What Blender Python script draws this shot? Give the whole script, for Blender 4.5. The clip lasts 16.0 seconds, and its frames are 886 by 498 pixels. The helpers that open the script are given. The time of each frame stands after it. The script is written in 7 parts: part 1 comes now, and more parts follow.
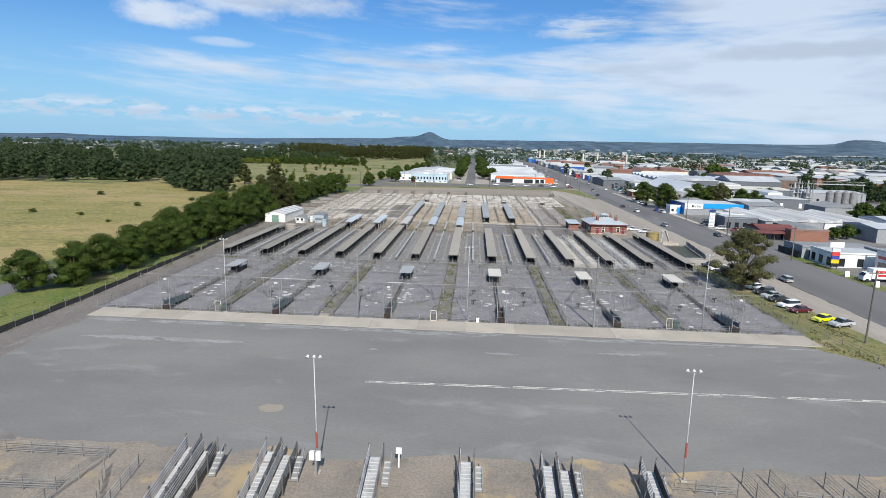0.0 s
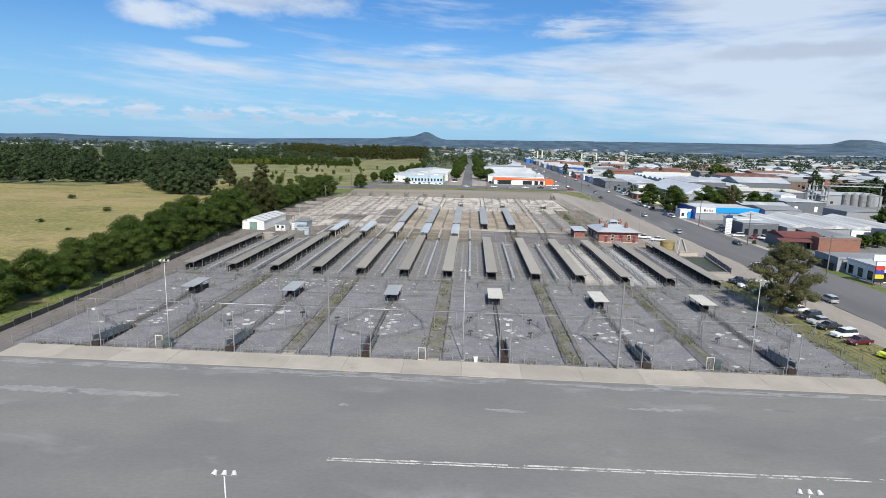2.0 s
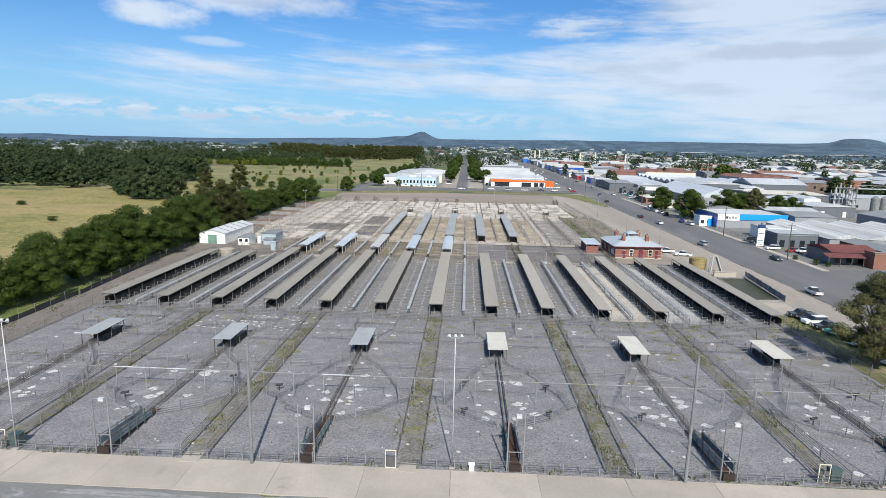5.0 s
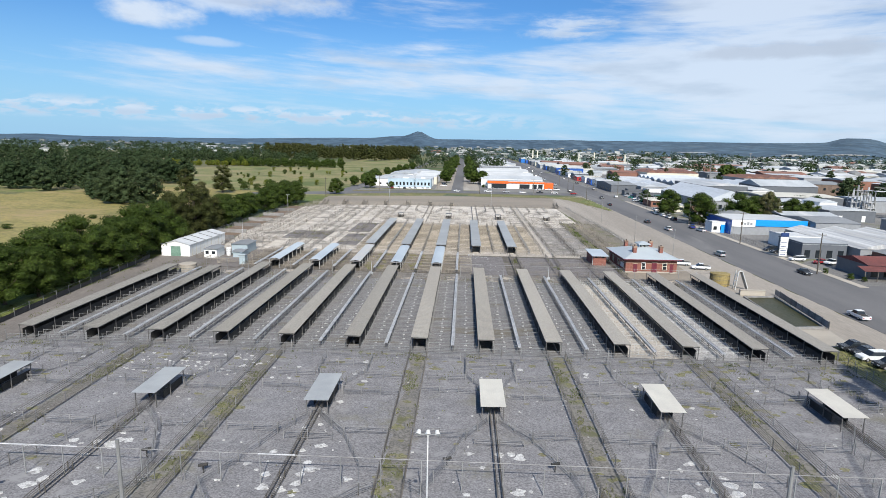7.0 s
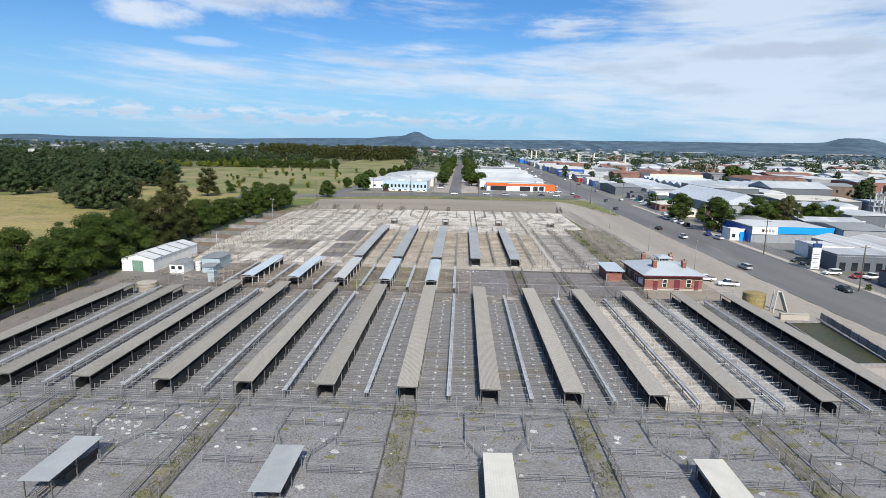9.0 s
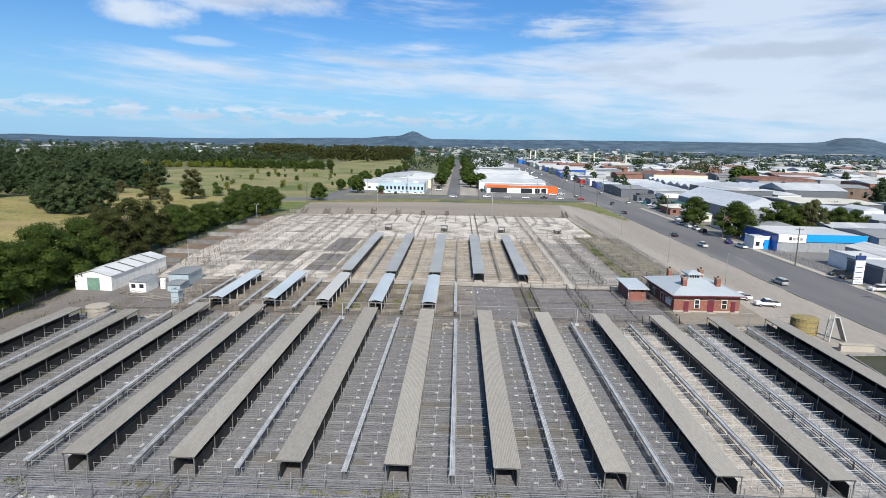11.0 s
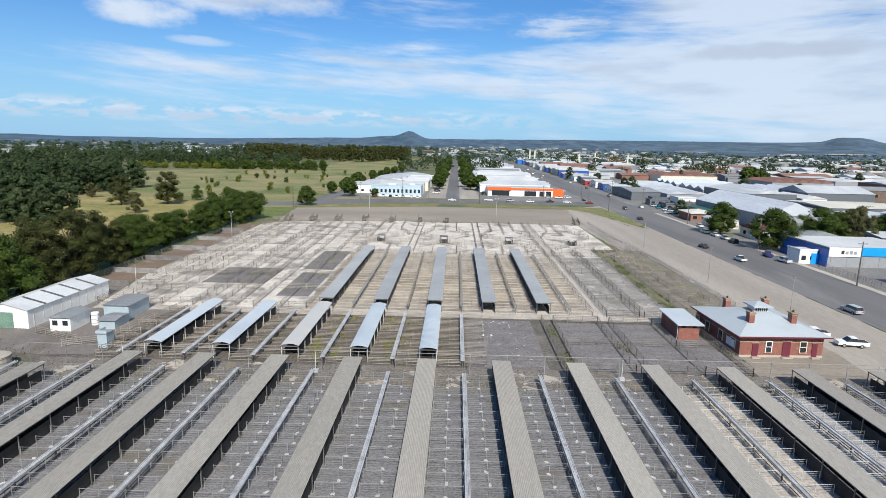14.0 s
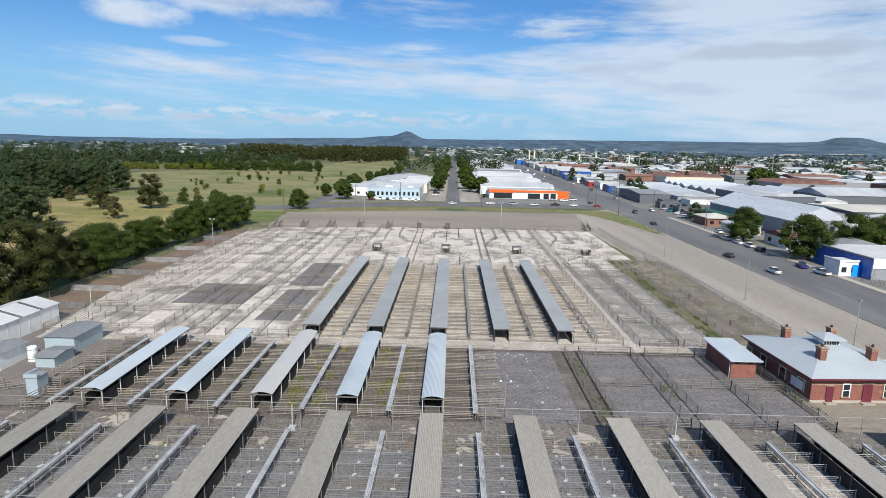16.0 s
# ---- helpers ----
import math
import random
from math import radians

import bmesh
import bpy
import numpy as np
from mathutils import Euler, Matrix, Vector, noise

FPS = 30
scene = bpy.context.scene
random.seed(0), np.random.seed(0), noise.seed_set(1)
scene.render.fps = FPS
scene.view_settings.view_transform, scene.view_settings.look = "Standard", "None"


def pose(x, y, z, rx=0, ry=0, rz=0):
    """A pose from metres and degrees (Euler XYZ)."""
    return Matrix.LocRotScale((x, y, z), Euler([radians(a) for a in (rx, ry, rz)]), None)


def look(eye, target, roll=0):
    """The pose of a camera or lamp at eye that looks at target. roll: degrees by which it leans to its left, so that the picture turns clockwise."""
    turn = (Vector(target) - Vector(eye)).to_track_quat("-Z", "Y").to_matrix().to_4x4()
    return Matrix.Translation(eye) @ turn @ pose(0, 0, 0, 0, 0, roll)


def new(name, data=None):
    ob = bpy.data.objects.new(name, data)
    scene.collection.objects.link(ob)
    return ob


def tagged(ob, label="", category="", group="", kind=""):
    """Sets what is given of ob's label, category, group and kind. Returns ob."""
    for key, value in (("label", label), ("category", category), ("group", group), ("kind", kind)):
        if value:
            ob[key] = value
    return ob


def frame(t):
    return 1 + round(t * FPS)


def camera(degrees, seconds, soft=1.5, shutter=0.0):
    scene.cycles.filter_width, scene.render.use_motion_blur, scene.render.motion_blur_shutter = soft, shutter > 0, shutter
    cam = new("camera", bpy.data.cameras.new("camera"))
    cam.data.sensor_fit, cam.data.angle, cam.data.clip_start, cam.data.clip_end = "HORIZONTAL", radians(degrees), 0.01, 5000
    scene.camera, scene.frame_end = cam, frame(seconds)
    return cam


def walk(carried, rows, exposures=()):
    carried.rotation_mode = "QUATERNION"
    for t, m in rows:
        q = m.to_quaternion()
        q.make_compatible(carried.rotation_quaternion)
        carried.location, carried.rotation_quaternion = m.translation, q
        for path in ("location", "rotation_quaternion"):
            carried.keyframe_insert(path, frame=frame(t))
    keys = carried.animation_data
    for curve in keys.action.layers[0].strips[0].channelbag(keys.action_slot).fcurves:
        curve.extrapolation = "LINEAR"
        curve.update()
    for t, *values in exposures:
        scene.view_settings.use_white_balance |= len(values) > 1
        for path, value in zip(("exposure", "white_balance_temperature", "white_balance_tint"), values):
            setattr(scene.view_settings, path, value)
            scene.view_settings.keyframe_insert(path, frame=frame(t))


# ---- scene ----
cam = camera(75.26, 16.0, soft=0.65)
PATH = [
    (0, (0.787, 2.941, 30.486), (0.6876, 4.9052, 30.1227), 1.43),
    (0.5, (0.765, 7.571, 30.488), (0.6682, 9.5357, 30.1246), 1.43),
    (1, (0.741, 12.184, 30.485), (0.6476, 14.1490, 30.1217), 1.41),
    (1.5, (0.730, 16.785, 30.483), (0.6391, 18.7495, 30.1193), 1.41),
    (2, (0.719, 21.373, 30.475), (0.6307, 23.3382, 30.1120), 1.39),
    (2.5, (0.700, 25.952, 30.468), (0.6143, 27.9168, 30.1038), 1.38),
    (3, (0.660, 30.564, 30.459), (0.5759, 32.5285, 30.0956), 1.36),
    (3.5, (0.630, 35.222, 30.454), (0.5486, 37.1874, 30.0895), 1.35),
    (4, (0.620, 39.917, 30.447), (0.5412, 41.8821, 30.0832), 1.33),
    (4.2, (0.638, 41.776, 30.448), (0.5601, 43.7407, 30.0839), 1.33),
    (6.3, (1.827, 60.511, 30.562), (1.7582, 62.4764, 30.1984), 1.26),
    (6.5, (1.933, 62.253, 30.584), (1.8651, 64.2187, 30.2202), 1.26),
    (7, (2.166, 66.577, 30.649), (2.1000, 68.5422, 30.2851), 1.25),
    (7.5, (2.267, 70.847, 30.724), (2.2029, 72.8122, 30.3589), 1.24),
    (8, (2.279, 75.064, 30.796), (2.2168, 77.0299, 30.4316), 1.23),
    (8.5, (2.199, 79.224, 30.858), (2.1396, 81.1894, 30.4934), 1.22),
    (9, (2.049, 83.337, 30.906), (1.9905, 85.3030, 30.5423), 1.22),
    (9.2, (1.982, 84.982, 30.923), (1.9245, 86.9481, 30.5592), 1.22),
    (11.5, (0.871, 104.041, 30.996), (0.8234, 106.0070, 30.6320), 1.21),
    (12, (0.658, 108.057, 30.978), (0.6122, 110.0229, 30.6144), 1.21),
    (12.5, (0.428, 112.025, 30.948), (0.3839, 113.9911, 30.5837), 1.20),
    (13, (0.143, 115.984, 30.911), (0.1007, 117.9500, 30.5470), 1.20),
    (13.5, (-0.198, 119.963, 30.884), (-0.2386, 121.9288, 30.5203), 1.20),
    (14, (-0.546, 123.944, 30.867), (-0.5838, 125.9107, 30.5027), 1.19),
    (14.5, (-0.923, 127.924, 30.855), (-0.9590, 129.8908, 30.4921), 1.18),
    (15, (-1.312, 131.871, 30.848), (-1.3462, 133.8371, 30.4847), 1.17),
    (15.5, (-1.693, 135.783, 30.837), (-1.7244, 137.7494, 30.4742), 1.15),
    (16, (-2.063, 139.669, 30.821), (-2.0926, 141.6352, 30.4577), 1.14),
]
walk(cam, [(t, look(eye, target, roll)) for t, eye, target, roll in PATH], [(0, .14), (2.5, .13), (4.0, .19), (6.5, .2), (14.0, .19), (16.0, .1)])

# the plan below is drawn in units of one metre east and 1.2 metres north
DEPTH = 1.2
DEEP = {"lane_shelter", "raised_walkway", "sheep_pen_row", "timber_pen_row", "stockyard_fence", "saleyard_office", "outhouse", "storage_shed", "building", "concrete_apron", "mortar_patches", "boundary_barrier", "pond_barrier", "yard_fence", "pen_canopy", "loading_race", "drafting_stand", "end_ramp", "loading_ramp"}
COMPACT = {"pipe_stand", "rubber_buffer", "power_outlet_box", "meter_box", "storage_silo", "lattice_mast", "factory_chimney", "sandwich_board"}

# ---- light ----
SUN_DIR = Vector((0.19, -1.17, 1.0)).normalized()
sun_data = bpy.data.lights.new("sun", "SUN")
sun_data.energy, sun_data.angle, sun_data.color = 5.0, radians(0.53), (1.0, 0.965, 0.90)
sun = new("sun", sun_data)
sun.matrix_world = look(SUN_DIR * 200, (0, 0, 0))


class Nodes:
    """Short hand for node trees."""

    def __init__(self, tree):
        self.tree = tree
        tree.nodes.clear()

    def add(self, kind):
        return self.tree.nodes.new(kind)

    def link(self, a, b):
        self.tree.links.new(a, b)

    def put(self, socket, v):
        if isinstance(v, bpy.types.NodeSocket):
            self.link(v, socket)
        else:
            socket.default_value = v

    def math(self, op, a, b=0.0, c=0.0, clamp=False):
        n = self.add("ShaderNodeMath")
        n.operation, n.use_clamp = op, clamp
        for s, v in zip(n.inputs, (a, b, c)):
            self.put(s, v)
        return n.outputs[0]

    def mix(self, f, a, b, blend="MIX"):
        n = self.add("ShaderNodeMix")
        n.data_type, n.blend_type = "RGBA", blend
        self.put(n.inputs[0], f)
        for s, v in ((n.inputs[6], a), (n.inputs[7], b)):
            self.put(s, v if isinstance(v, bpy.types.NodeSocket) else (*v, 1.0))
        return n.outputs[2]

    def noise(self, vec, scale, detail=4.0, rough=0.55, distort=0.0):
        n = self.add("ShaderNodeTexNoise")
        self.link(vec, n.inputs["Vector"])
        n.inputs["Scale"].default_value, n.inputs["Detail"].default_value = scale, detail
        n.inputs["Roughness"].default_value, n.inputs["Distortion"].default_value = rough, distort
        return n.outputs[0]

    def step(self, v, lo, hi, a=0.0, b=1.0):
        n = self.add("ShaderNodeMapRange")
        n.interpolation_type = "SMOOTHSTEP"
        for s, x in zip(n.inputs, (v, lo, hi, a, b)):
            self.put(s, x)
        return n.outputs[0]

    def vec(self, v, scale=(1, 1, 1), loc=(0, 0, 0)):
        n = self.add("ShaderNodeMapping")
        self.link(v, n.inputs[0])
        n.inputs["Location"].default_value, n.inputs["Scale"].default_value = loc, scale
        return n.outputs[0]

    def combine(self, x, y, z=0.0):
        n = self.add("ShaderNodeCombineXYZ")
        for s, v in zip(n.inputs, (x, y, z)):
            self.put(s, v)
        return n.outputs[0]


def make_world():
    w = bpy.data.worlds.new("sky")
    w.use_nodes = True
    scene.world = w
    n = Nodes(w.node_tree)
    sky = n.add("ShaderNodeTexSky")
    sky.sky_type, sky.sun_disc = "NISHITA", False
    sky.sun_elevation, sky.sun_rotation = math.asin(SUN_DIR.z), math.atan2(SUN_DIR.x, SUN_DIR.y)
    sky.air_density, sky.dust_density, sky.ozone_density = 1.0, 0.7, 1.6
    co = n.add("ShaderNodeTexCoord").outputs["Generated"]
    sep = n.add("ShaderNodeSeparateXYZ")
    n.link(co, sep.inputs[0])
    x, y, z = sep.outputs
    y = n.math("DIVIDE", n.math("ADD", y, n.math("MULTIPLY", z, 0.082)), DEPTH)
    az = n.math("ARCTAN2", x, y)
    el = n.math("ARCTAN2", z, n.math("SQRT", n.math("ADD", n.math("MULTIPLY", x, x), n.math("MULTIPLY", y, y))))
    # high thin streaks: a long veil over the horizon, wisps above, a thicker sheet to the east
    drift = n.math("ADD", n.math("MULTIPLY", el, 24.0), n.math("MULTIPLY", az, 1.1))
    streak = n.noise(n.combine(n.math("MULTIPLY", az, 3.0), drift, 3.1), 1.15, 9.0, 0.60, 0.25)
    wisp = n.noise(n.combine(n.math("MULTIPLY", az, 7.0), n.math("MULTIPLY", drift, 2.1), 5.3), 1.3, 6.0, 0.62, 0.3)
    broad = n.noise(n.combine(n.math("MULTIPLY", az, 1.7), n.math("MULTIPLY", el, 6.0), 7.7), 1.5, 3.0)
    veil = n.math("MULTIPLY", n.math("MULTIPLY", n.step(el, 0.07, 0.105), n.step(el, 0.20, 0.13)), n.step(az, -0.80, -0.45, 0.06, 0.17))
    sheet = n.math("MULTIPLY", n.step(az, 0.05, 0.62, 0.0, 0.26), n.step(el, -0.02, 0.03))
    west = n.step(az, 0.1, -0.5, 0.0, -0.055)
    total = n.math("ADD", n.math("ADD", n.math("MULTIPLY", streak, 0.72), n.math("MULTIPLY", wisp, 0.28)), n.math("MULTIPLY", n.math("SUBTRACT", broad, 0.5), 0.55))
    total = n.math("ADD", n.math("ADD", total, veil), n.math("ADD", sheet, west))
    thin = n.step(total, 0.50, 0.82, 0.0, 0.86)
    # low puffs in a band over the horizon
    pv = n.combine(n.math("MULTIPLY", az, 21.0), n.math("MULTIPLY", el, 62.0), 1.0)
    puff = n.noise(pv, 1.0, 6.0, 0.55, 0.15)
    band = n.math("MULTIPLY", n.step(el, 0.024, 0.036), n.step(el, 0.068, 0.050))
    puffs = n.math("MULTIPLY", n.step(puff, 0.43, 0.60), n.math("MULTIPLY", band, n.step(az, 0.3, -0.15, 0.1, 0.80)))

    # two heaped clouds
    def heap(a0, e0, ra, re, ragged=2.2):
        da = n.math("DIVIDE", n.math("SUBTRACT", az, a0), ra)
        de = n.math("DIVIDE", n.math("SUBTRACT", el, e0), re)
        r = n.math("ADD", n.math("MULTIPLY", da, da), n.math("MULTIPLY", de, de))
        edge = n.noise(n.combine(n.math("MULTIPLY", az, 16.0), n.math("MULTIPLY", el, 30.0), 0.4), 1.0, 7.0, 0.6)
        return n.step(n.math("ADD", r, n.math("MULTIPLY", n.math("SUBTRACT", edge, 0.5), ragged)), 1.5, 0.1)

    big = n.math("MAXIMUM", n.math("MULTIPLY", heap(-0.43, 0.248, 0.18, 0.034, 2.6), 0.84), heap(-0.555, 0.202, 0.07, 0.024, 2.5))
    veiled = n.math("MAXIMUM", n.math("MULTIPLY", heap(0.20, 0.217, 0.085, 0.024, 3.4), n.step(wisp, 0.36, 0.60, 0.15, 0.85)), n.math("MULTIPLY", heap(-0.475, 0.166, 0.055, 0.008, 2.0), 0.55))
    bank = heap(0.56, 0.160, 0.15, 0.014, 3.0)
    greyer = n.noise(n.combine(n.math("MULTIPLY", az, 5.0), n.math("MULTIPLY", el, 22.0), 2.0), 1.0, 5.0)
    cover = n.math("MAXIMUM", n.math("MAXIMUM", thin, puffs), n.math("MULTIPLY", n.math("MAXIMUM", big, veiled), 0.92))
    cover = n.math("MAXIMUM", cover, n.math("MULTIPLY", bank, 0.55))
    cover = n.math("MULTIPLY", cover, n.step(el, -0.02, 0.03))
    shade = n.math("MAXIMUM", n.math("MULTIPLY", big, n.step(greyer, 0.38, 0.62, 0.0, 0.8)), n.math("MULTIPLY", bank, 0.75))
    white = n.mix(n.step(greyer, 0.45, 0.7), (7.3, 8.3, 9.7), (5.9, 6.9, 8.3))
    white = n.mix(shade, white, (5.6, 6.2, 7.2))
    white = n.mix(n.math("MULTIPLY", puffs, n.step(n.math("ADD", el, n.math("MULTIPLY", n.math("SUBTRACT", greyer, 0.5), 0.02)), 0.050, 0.040, 0.0, 0.8)), white, (4.9, 6.1, 7.9))
    clear = n.mix(1.0, sky.outputs[0], SKY_TINT, "MULTIPLY")
    clear = n.mix(n.step(el, 0.25, -0.03, 0.0, 0.80), clear, (4.0, 6.9, 9.9))
    col = n.mix(cover, clear, white)
    bg = n.add("ShaderNodeBackground")
    n.link(col, bg.inputs[0])
    bg.inputs[1].default_value = 0.085
    out = n.add("ShaderNodeOutputWorld")
    n.link(bg.outputs[0], out.inputs[0])


SKY_TINT = (0.45, 0.84, 1.28)
make_world()

# ---- materials ----
MATS = {}


def mat(name, a, b=None, s1=0.35, s2=9.0, stain=None, stain_at=(0.56, 0.72), stain_scale=0.12, rough=0.85, metal=0.0, bump=0.3, grain=0.35, stretch=(1, 1, 1), island=0.0, per_object=0.0, spec=0.3, leaf=0.0, blotch=None):
    """A rough surface with large mottling, fine grain, optional stains and relief, in metres of the place."""
    if name in MATS:
        return MATS[name]
    m = bpy.data.materials.new(name)
    m.use_nodes = True
    MATS[name] = m
    n = Nodes(m.node_tree)
    b = b or tuple(c * 0.75 for c in a)
    geo = n.add("ShaderNodeNewGeometry")
    pos = n.vec(geo.outputs["Position"], stretch)
    large = n.noise(pos, s1, 5.0, 0.6)
    fine = n.noise(pos, s2, 3.0, 0.6)
    col = n.mix(n.step(large, 0.32, 0.68), a, b)
    g = n.step(fine, 0.25, 0.75, 1 - grain, 1 + grain)
    col = n.mix(1.0, col, n.combine(g, g, g), "MULTIPLY")
    if stain:
        st = n.noise(n.vec(geo.outputs["Position"], stretch, (31, 17, 5)), stain_scale, 6.0, 0.62, 0.4)
        col = n.mix(n.step(st, *stain_at), col, stain)
    if blotch:
        colour, scale, lo, hi, amount = blotch
        bl = n.noise(n.vec(geo.outputs["Position"], stretch, (-13, 47, 3)), scale, 8.0, 0.68, 0.2)
        col = n.mix(n.step(bl, lo, hi, 0.0, amount), col, colour)
    if island:
        r = n.step(geo.outputs["Random Per Island"], 0, 1, 1 - island, 1 + island)
        col = n.mix(1.0, col, n.combine(r, r, n.math("MULTIPLY", r, 0.92)), "MULTIPLY")
    if per_object:
        info = n.add("ShaderNodeObjectInfo")
        r = n.step(info.outputs["Random"], 0, 1, 1 - per_object, 1 + per_object)
        col = n.mix(1.0, col, n.combine(r, r, r), "MULTIPLY")
    p = n.add("ShaderNodeBsdfPrincipled")
    n.link(col, p.inputs["Base Color"])
    p.inputs["Metallic"].default_value = metal
    p.inputs["Specular IOR Level"].default_value = spec
    n.link(n.step(fine, 0.2, 0.8, max(rough - 0.1, 0.02), min(rough + 0.1, 1.0)), p.inputs["Roughness"])
    if bump:
        bm_ = n.add("ShaderNodeBump")
        bm_.inputs["Strength"].default_value, bm_.inputs["Distance"].default_value = bump, 0.03
        n.link(fine, bm_.inputs["Height"])
        n.link(bm_.outputs[0], p.inputs["Normal"])
    out = n.add("ShaderNodeOutputMaterial")
    if leaf:
        tr = n.add("ShaderNodeBsdfTranslucent")
        n.link(col, tr.inputs[0])
        mx = n.add("ShaderNodeMixShader")
        mx.inputs[0].default_value = leaf
        n.link(p.outputs[0], mx.inputs[1])
        n.link(tr.outputs[0], mx.inputs[2])
        n.link(mx.outputs[0], out.inputs[0])
    else:
        n.link(p.outputs[0], out.inputs[0])
    return m


def paint(name, a, rough=0.45, spec=0.5, metal=0.0, grain=0.06):
    """A plain painted or coated surface with slight dust."""
    return mat(name, a, tuple(c * 0.88 for c in a), 0.9, 14.0, rough=rough, spec=spec, metal=metal, bump=0.04, grain=grain)


M_GROUND = mat("mixed_ground", (0.11, 0.12, 0.05), (0.17, 0.15, 0.08), 0.012, 0.6, (0.07, 0.10, 0.04), (0.5, 0.62), 0.02)
M_FIELD = mat("dry_grass_field", (0.30, 0.24, 0.095), (0.20, 0.185, 0.06), 0.03, 0.9, (0.33, 0.245, 0.12), (0.50, 0.66), 0.02, grain=0.38, bump=0.8, stretch=(0.55, 1, 1), blotch=((0.125, 0.13, 0.042), 0.16, 0.50, 0.66, 0.7))
M_VERGE = mat("mown_grass", (0.10, 0.14, 0.032), (0.16, 0.16, 0.05), 0.12, 2.0, (0.24, 0.19, 0.10), (0.58, 0.7), 0.09, grain=0.38, blotch=((0.07, 0.105, 0.022), 0.5, 0.5, 0.62, 0.7))
M_DRYV = mat("dry_verge_grass", (0.135, 0.145, 0.05), (0.20, 0.175, 0.075), 0.15, 2.0, (0.27, 0.225, 0.135), (0.54, 0.66), 0.12, grain=0.38, blotch=((0.09, 0.115, 0.03), 0.5, 0.54, 0.66, 0.6))
M_GOLF = mat("parkland_grass", (0.13, 0.155, 0.048), (0.24, 0.205, 0.095), 0.02, 1.0, (0.095, 0.12, 0.035), (0.54, 0.66), 0.02, grain=0.4, blotch=((0.27, 0.22, 0.115), 0.03, 0.50, 0.62, 0.8))
M_ASPHALT = mat("weathered_asphalt", (0.214, 0.208, 0.193), (0.169, 0.166, 0.160), 0.045, 3.0, (0.25, 0.246, 0.236), (0.55, 0.75), 0.16, spec=0.1, grain=0.07, stretch=(0.6, 1.2, 1), bump=0.04, blotch=((0.150, 0.148, 0.142), 0.12, 0.54, 0.72, 0.5))
M_ROAD = mat("dark_road_asphalt", (0.118, 0.115, 0.115), (0.155, 0.150, 0.147), 0.06, 5.0, (0.185, 0.179, 0.172), (0.55, 0.7), 0.06, grain=0.12, stretch=(1.6, 0.16, 1), bump=0.1)
M_SHOULDER = mat("pale_gravel", (0.345, 0.308, 0.264), (0.268, 0.239, 0.204), 0.05, 3.0, (0.385, 0.352, 0.308), (0.52, 0.66), 0.035, spec=0.1, grain=0.16, stretch=(1.6, 0.12, 1), blotch=((0.165, 0.15, 0.13), 0.05, 0.55, 0.66, 0.6))
M_LOT = mat("brown_gravel_lot", (0.285, 0.244, 0.192), (0.218, 0.188, 0.152), 0.05, 3.0, (0.30, 0.265, 0.21), (0.55, 0.7), 0.04, grain=0.16, stretch=(0.35, 1, 1))
M_DIRT = mat("sandy_dirt", (0.262, 0.225, 0.182), (0.205, 0.18, 0.152), 0.16, 4.0, (0.37, 0.285, 0.172), (0.50, 0.64), 0.13, grain=0.2, bump=0.5, blotch=((0.14, 0.125, 0.11), 0.5, 0.56, 0.68, 0.7))
M_TRACK = mat("packed_dirt_track", (0.188, 0.165, 0.146), (0.152, 0.138, 0.126), 0.1, 3.0, (0.135, 0.112, 0.09), (0.58, 0.74), 0.14, grain=0.2, stretch=(1, 0.35, 1), blotch=((0.25, 0.228, 0.205), 0.35, 0.54, 0.68, 0.6))
M_CONC = mat("pale_concrete", (0.405, 0.362, 0.302), (0.345, 0.312, 0.264), 0.2, 5.0, (0.26, 0.238, 0.20), (0.6, 0.78), 0.2, spec=0.1, grain=0.05, per_object=0.08)
M_CONCW = mat("white_concrete", (0.60, 0.548, 0.478), (0.49, 0.445, 0.388), 0.16, 2.6, (0.24, 0.22, 0.192), (0.48, 0.66), 0.16, spec=0.1, grain=0.25, blotch=((0.20, 0.18, 0.15), 0.7, 0.56, 0.68, 0.8))
M_PATCH = mat("mortar_patch", (0.53, 0.52, 0.50), (0.40, 0.39, 0.375), 0.6, 6.0, (0.26, 0.25, 0.24), (0.56, 0.66), 1.5)
M_PENBACK = mat("brown_grey_pen_floor", (0.54, 0.49, 0.43), (0.42, 0.382, 0.335), 0.3, 3.0, (0.285, 0.26, 0.228), (0.55, 0.71), 0.3, grain=0.28)
M_STONE = mat("bluestone_pitchers", (0.222, 0.215, 0.217), (0.186, 0.180, 0.183), 0.30, 5.5, (0.262, 0.256, 0.254), (0.55, 0.70), 0.35, spec=0.1, grain=0.42, stretch=(0.95, 1.35, 1), bump=0.7, blotch=((0.178, 0.168, 0.122), 0.10, 0.55, 0.68, 0.6))
M_STONEW = mat("worn_brown_bluestone", (0.19, 0.176, 0.17), (0.154, 0.142, 0.137), 0.30, 5.0, (0.215, 0.205, 0.198), (0.56, 0.70), 0.4, spec=0.1, grain=0.45, stretch=(0.7, 1.5, 1), bump=0.7, blotch=((0.30, 0.275, 0.24), 0.9, 0.60, 0.68, 0.6))
M_STONE2 = mat("brown_yard_floor", (0.145, 0.127, 0.108), (0.112, 0.099, 0.087), 0.2, 2.6, (0.18, 0.165, 0.145), (0.55, 0.7), 0.25, spec=0.1, grain=0.35, bump=0.6, blotch=((0.115, 0.125, 0.05), 0.12, 0.58, 0.68, 0.6))
